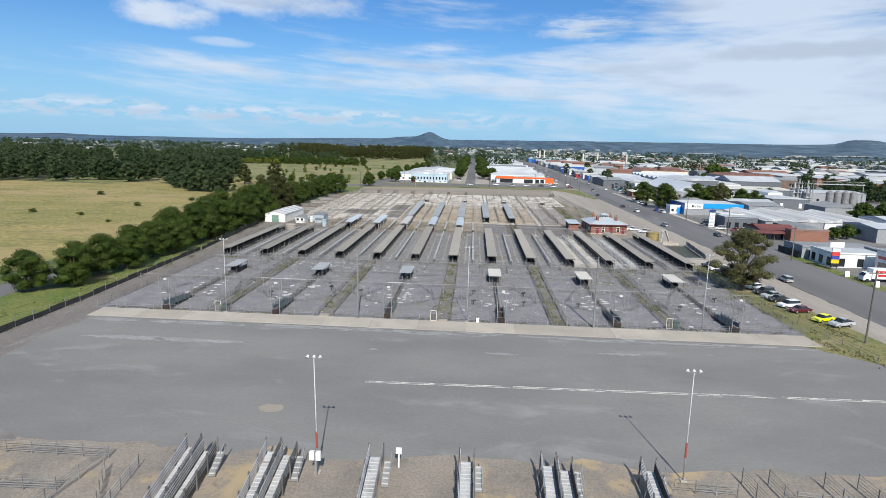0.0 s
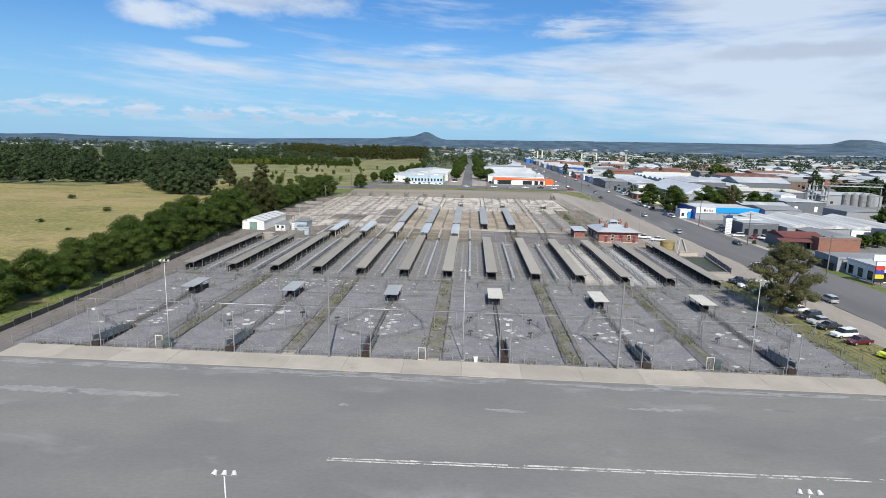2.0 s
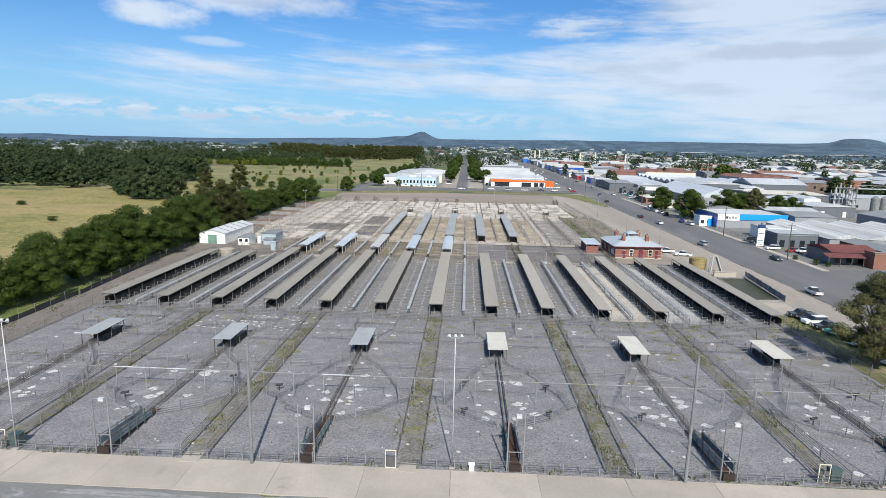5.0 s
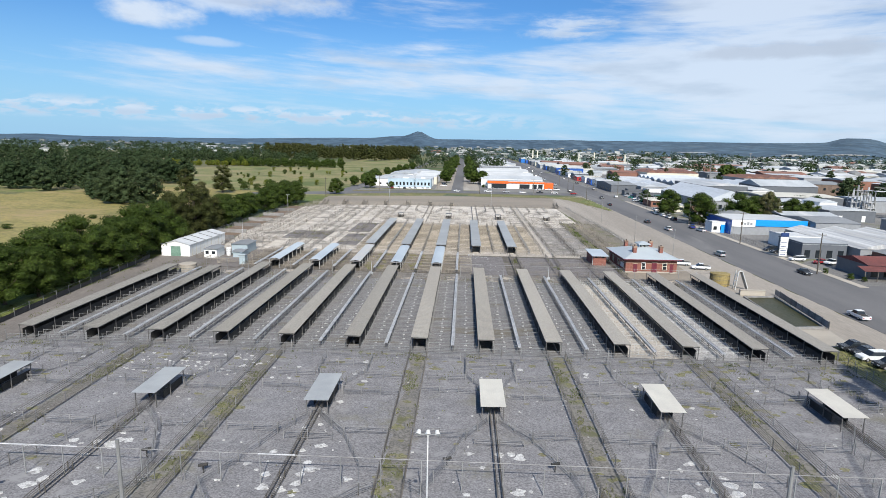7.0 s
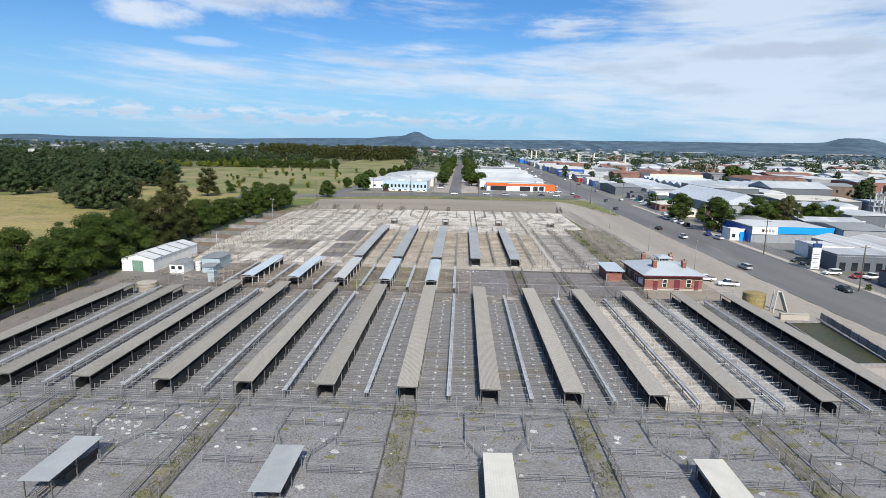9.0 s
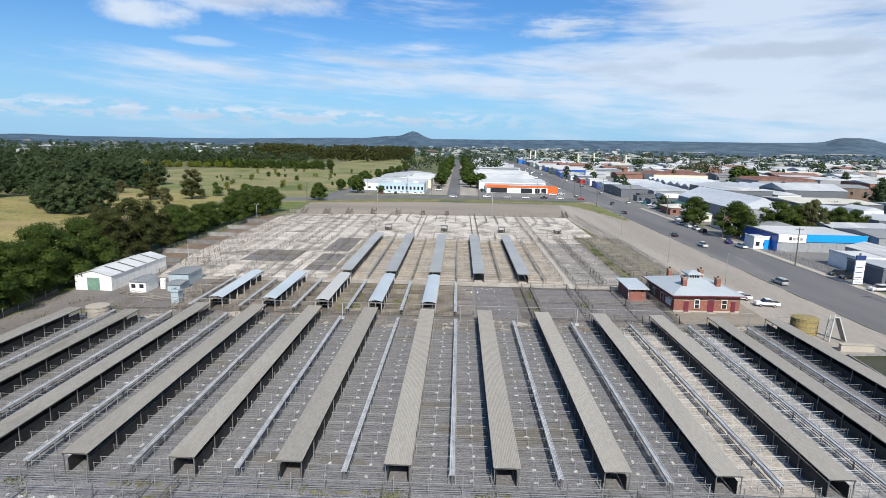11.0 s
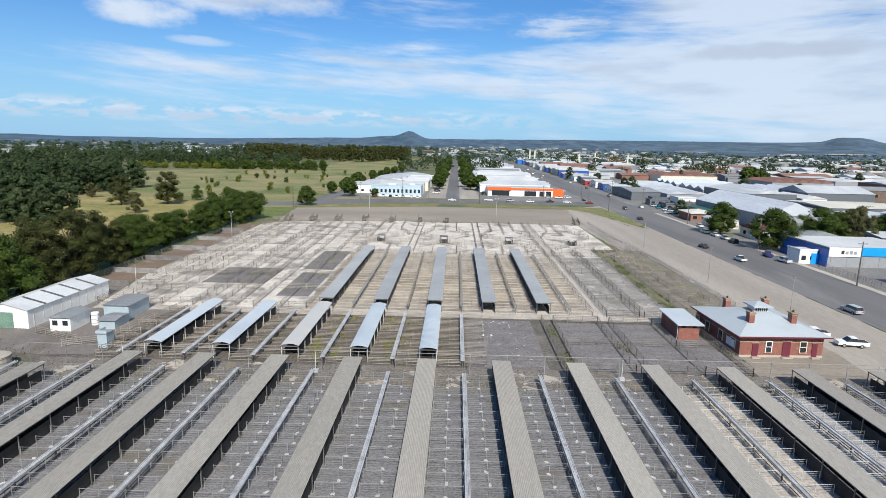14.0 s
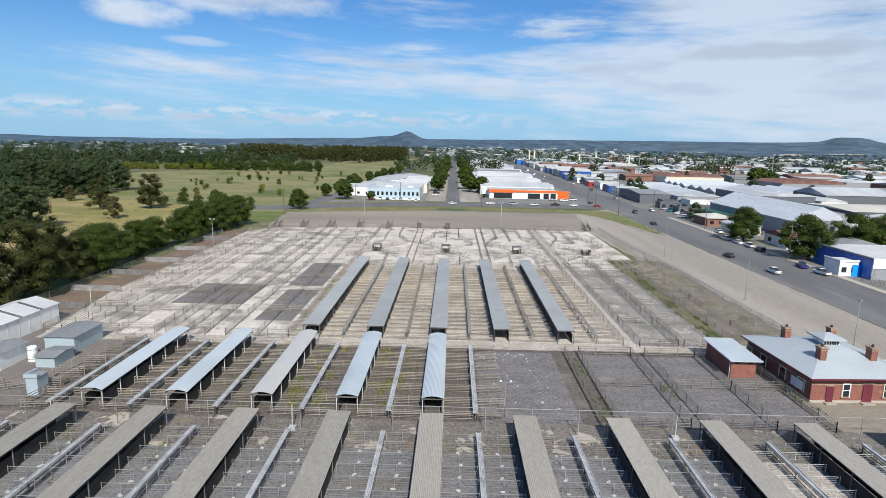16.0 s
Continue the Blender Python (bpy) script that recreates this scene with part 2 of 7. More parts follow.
M_PENTAN = mat("tan_pen_floor", (0.455, 0.405, 0.345), (0.35, 0.315, 0.27), 0.2, 3.0, (0.21, 0.19, 0.165), (0.56, 0.72), 0.25, spec=0.1, grain=0.28)
M_LANEB = mat("broken_lane_floor", (0.185, 0.165, 0.142), (0.14, 0.125, 0.108), 0.3, 3.0, (0.42, 0.365, 0.30), (0.565, 0.60), 0.26, grain=0.4, bump=0.5, blotch=((0.23, 0.175, 0.115), 0.35, 0.54, 0.66, 0.7))
M_WEED = mat("lane_weeds", (0.175, 0.163, 0.145), (0.145, 0.137, 0.125), 0.35, 4.0, (0.12, 0.118, 0.062), (0.54, 0.64), 0.25, grain=0.45, blotch=((0.205, 0.19, 0.16), 0.8, 0.50, 0.62, 0.8))
M_GRASSB = mat("grass_blades", (0.085, 0.108, 0.038), (0.135, 0.13, 0.065), 0.35, 5.0, island=0.4)
M_RESIDUE = mat("cement_residue", (0.285, 0.28, 0.268), (0.225, 0.22, 0.213), 0.5, 4.0, (0.172, 0.17, 0.166), (0.50, 0.60), 0.30, grain=0.2, stretch=(0.5, 1.3, 1))
M_LINE = mat("worn_white_paint", (0.58, 0.56, 0.51), (0.45, 0.432, 0.39), 0.7, 5.0, (0.20, 0.195, 0.19), (0.50, 0.60), 0.8)
M_TIMBER = mat("grey_timber", (0.165, 0.148, 0.125), (0.105, 0.093, 0.078), 0.5, 12.0, per_object=0.3)
M_TIMBERB = mat("brown_timber", (0.30, 0.264, 0.215), (0.20, 0.175, 0.142), 0.5, 12.0, per_object=0.25)
M_PALE = mat("bleached_timber", (0.34, 0.32, 0.29), (0.24, 0.225, 0.20), 0.5, 12.0, per_object=0.2)
M_FARF = mat("sun_bleached_fence_timber", (0.315, 0.285, 0.245), (0.215, 0.192, 0.163), 0.5, 12.0, per_object=0.25)
M_STEEL = mat("dull_galvanised_steel", (0.30, 0.30, 0.295), (0.22, 0.22, 0.215), 0.8, 20.0, rough=0.55, metal=0.25, bump=0.05, grain=0.12, per_object=0.15)
M_STEELD = mat("dark_pipe_steel", (0.17, 0.165, 0.16), (0.115, 0.11, 0.105), 0.8, 20.0, rough=0.6, metal=0.2, bump=0.05, grain=0.15, per_object=0.25)
M_DECK = mat("galvanised_deck", (0.50, 0.50, 0.50), (0.37, 0.375, 0.38), 0.7, 9.0, (0.26, 0.26, 0.255), (0.56, 0.7), 0.6, rough=0.55, metal=0.1, bump=0.05, grain=0.2)
M_PIPE = mat("weathered_pipe", (0.25, 0.245, 0.24), (0.17, 0.165, 0.16), 0.8, 20.0, rough=0.6, metal=0.1, bump=0.05, grain=0.15, per_object=0.25)
M_WSTEEL = paint("pale_painted_steel", (0.55, 0.55, 0.53), 0.5)
M_ROOF = mat("dull_tan_roof_sheet", (0.378, 0.350, 0.304), (0.348, 0.322, 0.280), 0.12, 5.0, (0.345, 0.318, 0.28), (0.6, 0.8), 0.2, rough=0.85, spec=0.06, bump=0.03, grain=0.1, stretch=(1, 0.3, 1), per_object=0.07, blotch=((0.27, 0.235, 0.195), 0.25, 0.60, 0.74, 0.35))
M_ROOFM = mat("mid_tan_roof_sheet", (0.312, 0.292, 0.258), (0.280, 0.262, 0.231), 0.15, 5.0, (0.27, 0.246, 0.212), (0.58, 0.74), 0.25, rough=0.88, spec=0.05, bump=0.03, grain=0.12, stretch=(1, 0.3, 1), per_object=0.07, blotch=((0.235, 0.205, 0.17), 0.25, 0.58, 0.72, 0.4))
M_ROOFL = mat("dark_brown_roof_sheet", (0.262, 0.248, 0.223), (0.225, 0.212, 0.19), 0.2, 5.0, (0.20, 0.185, 0.16), (0.55, 0.7), 0.3, rough=0.9, spec=0.05, bump=0.03, grain=0.15, stretch=(1, 0.3, 1), per_object=0.08)
M_ROOFB = mat("pale_blue_zinc_sheet", (0.50, 0.545, 0.57), (0.44, 0.485, 0.515), 0.12, 5.0, (0.42, 0.35, 0.28), (0.62, 0.74), 0.18, rough=0.5, metal=0.15, bump=0.03, grain=0.05)
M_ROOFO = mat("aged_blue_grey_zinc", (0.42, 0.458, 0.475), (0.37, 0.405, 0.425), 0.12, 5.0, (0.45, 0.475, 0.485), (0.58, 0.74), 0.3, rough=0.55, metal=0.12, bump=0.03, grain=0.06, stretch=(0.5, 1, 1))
M_ROOFG = mat("grey_zinc_sheet", (0.36, 0.372, 0.372), (0.31, 0.322, 0.325), 0.12, 5.0, (0.40, 0.40, 0.395), (0.6, 0.75), 0.15, rough=0.7, spec=0.15, metal=0.05, bump=0.03, grain=0.06, per_object=0.06, blotch=((0.27, 0.255, 0.235), 0.4, 0.58, 0.7, 0.6))
M_CANOPY = mat("cream_canopy_sheet", (0.56, 0.53, 0.46), (0.48, 0.455, 0.40), 0.3, 8.0, rough=0.6, bump=0.04, grain=0.06)
M_CANOPYG = mat("grey_canopy_sheet", (0.36, 0.37, 0.365), (0.30, 0.31, 0.31), 0.3, 8.0, rough=0.6, bump=0.04, grain=0.06)
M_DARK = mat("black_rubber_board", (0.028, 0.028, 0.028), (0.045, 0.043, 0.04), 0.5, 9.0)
M_GREEN = paint("dark_green_paint", (0.062, 0.092, 0.086), 0.5)
M_BLUEG = paint("blue_grey_sheet", (0.17, 0.205, 0.235), 0.6)
M_RUST = mat("rusted_steel", (0.075, 0.04, 0.028), (0.05, 0.032, 0.025), 0.6, 8.0)
M_BRICK = mat("red_brick", (0.26, 0.105, 0.078), (0.205, 0.085, 0.066), 0.6, 7.0, (0.30, 0.15, 0.12), (0.58, 0.7), 0.7, grain=0.25)
M_BRICKC = mat("cream_brick_trim", (0.36, 0.26, 0.19), None, 0.6, 7.0)
M_MAROON = paint("maroon_door_paint", (0.14, 0.025, 0.04))
M_WHITE = paint("white_paint", (0.78, 0.78, 0.76))
M_CREAM = paint("cream_paint", (0.66, 0.62, 0.50))
M_GLASS = paint("dark_window_glass", (0.02, 0.025, 0.03), 0.08, 0.6)
M_TYRE = mat("tyre_rubber", (0.02, 0.02, 0.02), (0.03, 0.03, 0.03), 2, 20)
M_RIM = paint("wheel_rim", (0.5, 0.5, 0.5), 0.35, 0.5, 0.6)
M_BARK = mat("tree_bark", (0.13, 0.10, 0.075), (0.08, 0.065, 0.05), 0.8, 9.0, bump=0.6)
M_LEAF = mat("oak_leaves", (0.035, 0.058, 0.011), (0.058, 0.084, 0.017), 0.22, 1.6, island=0.35, rough=0.55, spec=0.12, bump=0, leaf=0.2)
M_LEAFD = mat("cypress_leaves", (0.038, 0.046, 0.014), (0.060, 0.064, 0.022), 0.2, 1.6, island=0.3, rough=0.7, spec=0.12, bump=0, leaf=0.15)
M_LEAFG = mat("gum_leaves", (0.094, 0.098, 0.044), (0.132, 0.124, 0.060), 0.3, 1.6, island=0.35, rough=0.55, spec=0.12, bump=0, leaf=0.28)
M_LEAFY = mat("golden_leaves", (0.16, 0.17, 0.025), (0.11, 0.14, 0.025), 0.1, 2.0, island=0.35, rough=0.6, spec=0.12, bump=0, leaf=0.3)
M_WOODS = mat("mixed_wood_leaves", (0.032, 0.054, 0.025), (0.052, 0.073, 0.034), 0.04, 0.3, (0.075, 0.078, 0.044), (0.6, 0.72), 0.03, island=0.14, rough=0.8, spec=0.12, bump=0, leaf=0.18)
# forest of the hills, its blue is distance haze mixed into the colour
M_HILL_HAZE = mat("hazed_far_forest", (0.050, 0.086, 0.122), (0.080, 0.122, 0.155), 0.007, 0.03, (0.12, 0.148, 0.155), (0.62, 0.70), 0.006, grain=0.5, stretch=(1, .2, 6), blotch=((0.030, 0.056, 0.080), 0.014, 0.50, 0.58, 0.85), bump=0)
M_WATER = mat("murky_pond_water", (0.032, 0.036, 0.014), (0.05, 0.046, 0.02), 0.2, 2.0, rough=0.35, spec=0.08, bump=0.02, grain=0.1)
M_BARRIER = mat("black_shade_cloth", (0.035, 0.035, 0.037), (0.05, 0.05, 0.05), 0.5, 6.0)

# ---- mesh tools ----


class MB:
    """Collects boxes, bars and sheets into one mesh."""

    def __init__(self):
        self.v, self.f = [], []

    def add(self, verts, faces):
        o = len(self.v)
        self.v.extend(tuple(p) for p in verts)
        self.f.extend(tuple(o + i for i in q) for q in faces)
        return self

    def box(self, x0, x1, y0, y1, z0, z1):
        vs = [(x, y, z) for z in (z0, z1) for y in (y0, y1) for x in (x0, x1)]
        return self.add(vs, [(0, 2, 3, 1), (4, 5, 7, 6), (0, 1, 5, 4), (2, 6, 7, 3), (0, 4, 6, 2), (1, 3, 7, 5)])

    def bar(self, p, q, w=0.08, h=None):
        p, q, h = Vector(p), Vector(q), h or w
        d = (q - p).normalized()
        up = Vector((0, 0, 1)) if abs(d.z) < 0.95 else Vector((0, 1, 0))
        a = d.cross(up).normalized() * (w / 2)
        b = a.cross(d).normalized() * (h / 2)
        vs = [e + s * a + t * b for e in (p, q) for s, t in ((-1, -1), (1, -1), (1, 1), (-1, 1))]
        return self.add(vs, [(0, 1, 2, 3), (7, 6, 5, 4), (0, 4, 5, 1), (1, 5, 6, 2), (2, 6, 7, 3), (3, 7, 4, 0)])

    def tube(self, p, q, r0, r1=None, n=7):
        p, q = Vector(p), Vector(q)
        r1 = r0 if r1 is None else r1
        d = (q - p).normalized()
        up = Vector((0, 0, 1)) if abs(d.z) < 0.9 else Vector((1, 0, 0))
        a = d.cross(up).normalized()
        b = a.cross(d)
        vs = []
        for e, r in ((p, r0), (q, r1)):
            for i in range(n):
                t = 2 * math.pi * i / n
                vs.append(e + (a * math.cos(t) + b * math.sin(t)) * r)
        fs = [(i, (i + 1) % n, n + (i + 1) % n, n + i) for i in range(n)]
        return self.add(vs, fs + [tuple(range(n))[::-1], tuple(range(n, 2 * n))])

    def poly(self, pts, z0, z1):
        """A flat slab over a plan outline."""
        k = len(pts)
        vs = [(x, y, z0) for x, y in pts] + [(x, y, z1) for x, y in pts]
        return self.add(vs, [tuple(range(k))[::-1], tuple(range(k, 2 * k))] + [(i, (i + 1) % k, k + (i + 1) % k, k + i) for i in range(k)])

    def mesh(self, name):
        me = bpy.data.meshes.new(name)
        me.from_pydata(self.v, [], self.f)
        me.update()
        return me


def part(name, mb, material, parent, label="", smooth=False):
    """One mesh object under a thing or a part."""
    me = mb if isinstance(mb, bpy.types.Mesh) else mb.mesh(name)
    if not me.materials:
        me.materials.append(material)
    if smooth:
        me.polygons.foreach_set("use_smooth", [True] * len(me.polygons))
    ob = new(name, me)
    ob.parent = parent
    if label:
        tagged(ob, label)
    return ob


def thing(name, label, category, group="", kind="", at=(0, 0, 0), turn=0.0):
    ob = new(name)
    ob.empty_display_size = 0.3
    ob.matrix_world = pose(at[0], at[1] * DEPTH, at[2], 0, 0, turn)
    if name in DEEP:
        ob.scale = (1, DEPTH, 1)
    return tagged(ob, label, category, group, kind)


def solid(name, mb, material, label, category, group="", kind="", smooth=False):
    ob = part(name, mb, material, None, "", smooth)
    if name in COMPACT:
        ob.location.y = (DEPTH - 1) * sum(v.co.y for v in ob.data.vertices) / len(ob.data.vertices)
    else:
        ob.scale.y = DEPTH
    return tagged(ob, label, category, group, kind)


def far_off(ob):
    """Sets the skyline in its place beyond the plain."""
    ob.scale = (0.85, 0.85 * DEPTH, 0.85)
    ob.location = (0, 13.0, 4.6)
    return ob


def slab(name, pts, z0, z1, material, label, category):
    return solid(name, MB().poly(pts, z0, z1), material, label, category, kind="structure")


def rect(x0, x1, y0, y1):
    return [(x0, y0), (x1, y0), (x1, y1), (x0, y1)]


def wavy(pts, amp, seed, step=3.0):
    """A plan outline with a ragged edge."""
    rng = random.Random(seed)
    out = []
    for (ax, ay), (bx, by) in zip(pts, pts[1:] + pts[:1]):
        k = max(1, int(math.hypot(bx - ax, by - ay) / step))
        for i in range(k):
            t = i / k
            out.append((ax + (bx - ax) * t + rng.uniform(-amp, amp), ay + (by - ay) * t + rng.uniform(-amp, amp)))
    return out


# ---- ground and paved areas ----
slab("ground", rect(-4600, 4600, -600, 4700), -0.5, 0.0, M_GROUND, "wide sheet of mixed grass and bare earth", "ground")
slab("field_ground", wavy([(-520, -80), (-103, -80), (-101, 120), (-100, 215), (-128, 262), (-150, 285), (-300, 300), (-520, 300)], 1.5, 1), -0.1, 0.02, M_FIELD, "dry straw-coloured grass paddock", "field")
slab("parkland_ground", wavy([(-290, 310), (-78, 275), (-72, 350), (-68, 560), (-70, 1000), (-160, 1050), (-170, 700), (-290, 520)], 2.0, 2), -0.1, 0.025, M_GOLF, "mown green parkland grass with dry patches", "grass")
slab("dry_patch", wavy([(-230, 268), (-128, 262), (-92, 262), (-94, 318), (-118, 336), (-155, 350), (-186, 345), (-230, 300)], 2.5, 41), -0.1, 0.03, M_FIELD, "dry straw grass among parkland trees", "grass")
slab("verge_ground", wavy([(-97, 20), (-71, 20), (-73, 128), (-76.5, 172), (-79.5, 262), (-72, 322), (-96, 322), (-98, 200)], 0.6, 3), -0.1, 0.03, M_VERGE, "green grass verge under a row of trees", "grass")
slab("back_road", [(-99, -60), (-85, -60), (-87, 85), (-90, 120), (-92, 200), (-97, 200), (-96, 120), (-94, 85)], -0.1, 0.035, M_ROAD, "narrow asphalt road behind the row of trees", "road")
slab("shoulder_ground", wavy([(56, 20), (75, 20), (75, 354), (52, 336), (47, 288), (50, 245), (55, 200), (57, 120)], 0.5, 4), -0.1, 0.03, M_SHOULDER, "pale grey gravel shoulder beside the road", "gravel")
slab("far_lot_ground", wavy([(-68, 284), (-30, 289), (47, 289.5), (54, 336), (-20, 336), (-74, 324)], 0.7, 5), -0.1, 0.034, M_LOT, "flat brown gravel lot beyond the yards", "gravel lot")
slab("lot_grass", wavy([(-74, 322), (-10, 336), (-8, 349), (-74, 335)], 0.7, 6), -0.1, 0.038, M_DRYV, "strip of dry grass beside the cross road", "grass")
slab("corner_grass", wavy([(5, 340), (50, 341), (61, 329), (67, 307), (73, 284), (74, 345), (5, 350)], 0.7, 7), -0.1, 0.038, M_DRYV, "patchy green and brown grass corner", "grass")
slab("corner_lawn", wavy([(66, 327), (69.5, 304), (74, 285), (74.7, 300), (74.7, 334)], 0.4, 8), -0.1, 0.043, mat("bright_lawn", (0.12, 0.155, 0.045), (0.19, 0.18, 0.075), 0.2, 3, grain=.3), "bright green lawn corner beside the road", "grass")
slab("near_verge", wavy([(55.5, 76.5), (61.5, 71.8), (72, 67), (68.5, 80), (66, 110), (62.5, 131), (58.5, 128)], 0.4, 9), -0.1, 0.04, M_DRYV, "patchy grass verge along the yard fence", "grass")
slab("main_road", rect(75, 93.5, -80, 1500), -0.1, 0.045, M_ROAD, "wide dark grey asphalt highway", "road")
slab("cross_road", [(-118, 318), (-78, 330), (-30, 350), (10, 354), (75, 354), (75, 368), (10, 368), (-30, 364), (-80, 345), (-120, 331)], -0.1, 0.05, M_ROAD, "asphalt cross road beyond the yards", "road")
slab("centre_road", rect(-6, 2, 367, 1400), -0.1, 0.052, M_ROAD, "straight tree-lined asphalt street", "road")
slab("park_road", [(-78, 344), (-68, 346), (-60, 430), (-53, 540), (-48, 850), (-56, 850), (-61, 540), (-69, 430)], -0.1, 0.048, M_ROAD, "asphalt road beside the parkland", "road")
slab("side_road", [(93.5, 153.5), (240, 161), (240, 168.2), (93.5, 166.5)], -0.1, 0.05, M_ROAD, "asphalt side street meeting the highway", "road")
slab("street_verge", rect(-17, -6, 372, 900), -0.1, 0.04, M_SHOULDER, "gravel parking strip beside the street", "gravel")
slab("street_verge", rect(2, 13, 372, 900), -0.1, 0.04, M_SHOULDER, "gravel parking strip beside the street", "gravel")
slab("industrial_ground", rect(93.5, 520, -60, 900), -0.1, 0.03, mat("yard_tarmac", (0.21, 0.20, 0.19), (0.15, 0.145, 0.135), 0.03, 2.0, (0.12, 0.13, 0.06), (0.56, 0.63), 0.03), "grey tarmac and gravel round workshops", "tarmac")
slab("street_grass", wavy([(-66, 369), (-18, 369), (-18, 373), (-65, 374.5)], .3, 48), -0.1, 0.044, M_DRYV, "dry grass strip before the pale corner building", "grass")
slab("shop_forecourt", rect(13, 75, 369, 580), -0.1, 0.034, M_ASPHALT, "grey asphalt forecourt round shops", "asphalt")
slab("bank_forecourt", [(-17, 369), (-17, 540), (-53, 540), (-60, 440), (-66, 358)], -0.1, 0.034, M_ASPHALT, "grey asphalt round pale buildings", "asphalt")
slab("east_footpath", rect(93.5, 95.5, 165, 330), -0.1, 0.11, M_CONC, "pale concrete footpath beside the highway", "footpath")
slab("east_verge", rect(93.5, 97, 100, 146), -0.1, 0.06, M_VERGE, "grass nature strip beside the highway", "grass")

slab("front_dirt", wavy([(-80, -40), (72, -40), (60, 48), (25, 47), (-10, 46.6), (-49, 46), (-72, 48)], 0.6, 10), -0.1, 0.0365, M_DIRT, "sandy orange dirt round loading ramps", "dirt")
slab("forecourt", wavy([(-44, 45.2), (-10, 45.4), (30, 46), (62, 47), (80, 47), (76, 66), (62, 71.3), (54.5, 76), (54.5, 78.2), (-63, 78.6), (-65.2, 70.5), (-63.5, 62.5), (-60, 55.6), (-54, 49.5), (-49, 46.2)], 0.9, 11), -0.1, 0.05, M_ASPHALT, "broad weathered grey asphalt forecourt with pale stains", "forecourt")
slab("left_track", wavy([(-72, 43), (-44, 44.6), (-50, 54), (-60, 72), (-62, 80), (-66, 83), (-66, 120), (-66, 200), (-79, 200), (-77, 175), (-73.4, 128), (-71.8, 60)], 0.4, 12), -0.1, 0.044, M_TRACK, "packed brown dirt track along the boundary", "dirt track")

apron = thing("concrete_apron", "long pale tan concrete apron of square slabs", "concrete apron", kind="structure")
edges = [-64.5 + 8.1 * i for i in range(16)]
for i, (a, b) in enumerate(zip(edges, edges[1:])):
    y0, y1 = 77.9 - 0.006 * a, 82.1 - 0.004 * a
    part("slab", MB().box(a + 0.012, b - 0.012, y0, y1, -0.05, 0.10 + 0.008 * ((i * 7) % 3)), M_CONC, apron)

line = MB()
rng = random.Random(5)
for off, wide in ((0.0, 0.13), (0.33, 0.15)):
    x = -12.3
    while x < 62:
        w = rng.uniform(0.8, 2.6)
        y = 59.72 + off + 0.014 * (x + 12)
        if rng.random() < 0.95:
            line.box(x, x + w - 0.05, y + rng.uniform(-.03, .03), y + wide + rng.uniform(-.03, .03), 0.05, 0.062 + rng.uniform(0, .01))
        x += w
solid("painted_kerb_line", line, M_LINE, "worn double white line painted across the forecourt", "painted line", kind="structure")

# cement residue and spills on the asphalt
def spill(pts, seed, amp, label, material, step=0.6, top=0.058):
    slab("asphalt_spill", wavy(pts, amp, seed, step), 0.0, top, material, label, "stain")


flakes = MB()
rng = random.Random(61)
for k in range(150):
    x, y = rng.uniform(-62, 55), 76.75 + rng.gauss(0, .42)
    rx, ry = rng.uniform(.5, 3.6), rng.uniform(.08, .34)
    pts = [(x + rx * math.cos(a * .3927) * rng.uniform(.6, 1.1), y - .006 * x + ry * math.sin(a * .3927) * rng.uniform(.4, 1.2)) for a in range(16)]
    flakes.poly(pts, 0.0, 0.054 + 0.00008 * k)
solid("cement_residue", flakes, M_RESIDUE, "broken flakes of pale cement residue before the apron", "stain", kind="structure")
for i, (x, y, rx, ry) in enumerate(((-46, 70.2, 13, .7), (-13.2, 69.7, .6, .32), (23.5, 71.6, 3.4, .35), (38.3, 72.6, 2.0, .3), (5.6, 70.0, 2.6, .3))):
    pts = [(x + rx * math.cos(a * .5236), y + ry * math.sin(a * .5236)) for a in range(12)]
    spill(pts, 80 + i, 0.22, "thin pale spill on the asphalt", M_RESIDUE, 0.5, 0.056)
spill([(-21.6 + 1.5 * math.cos(a * .5236), 52.9 + .8 * math.sin(a * .5236)) for a in range(12)], 97, 0.15, "round tan patch in the asphalt", M_LOT, 0.5)

# yard floors
slab("yard_floor_front", rect(-66, 57.4, 82.2, 122.6), -0.1, 0.06, M_STONE, "worn grey-violet bluestone yard floor with mortar patches", "yard floor")
slab("yard_floor_rows", rect(-66, 58.2, 122.6, 163.2), -0.1, 0.055, mat("pen_row_bluestone", (0.193, 0.186, 0.183), (0.156, 0.150, 0.149), 0.35, 5.5, (0.215, 0.208, 0.204), (0.55, 0.68), 0.6, grain=0.45, bump=0.7, stretch=(0.7, 1.7, 1), blotch=((0.15, 0.13, 0.095), 0.10, 0.54, 0.66, 0.75)), "grey bluestone floor under sheep pens", "yard floor")
slab("yard_floor_tan", wavy(rect(27.2, 34.7, 123.4, 160.6), 0.12, 45, 1.5), 0.05, 0.072, M_PENTAN, "pale tan concrete floor of sheep pens", "yard floor")
slab("yard_floor_pale", wavy(rect(37.1, 44.6, 123.4, 160.6), 0.12, 46, 1.5), 0.05, 0.072, mat("pale_grey_pen_concrete", (0.37, 0.355, 0.34), (0.29, 0.278, 0.265), 0.3, 3.0, (0.22, 0.21, 0.20), (0.55, 0.68), 0.35, grain=0.3), "pale grey concrete floor of sheep pens", "yard floor")
slab("middle_lane", wavy(rect(-58, 58, 160.9, 166.3), 0.35, 13, 1.2), 0.0, 0.068, M_LANEB, "broken brown and tan concrete lane with weeds", "lane")
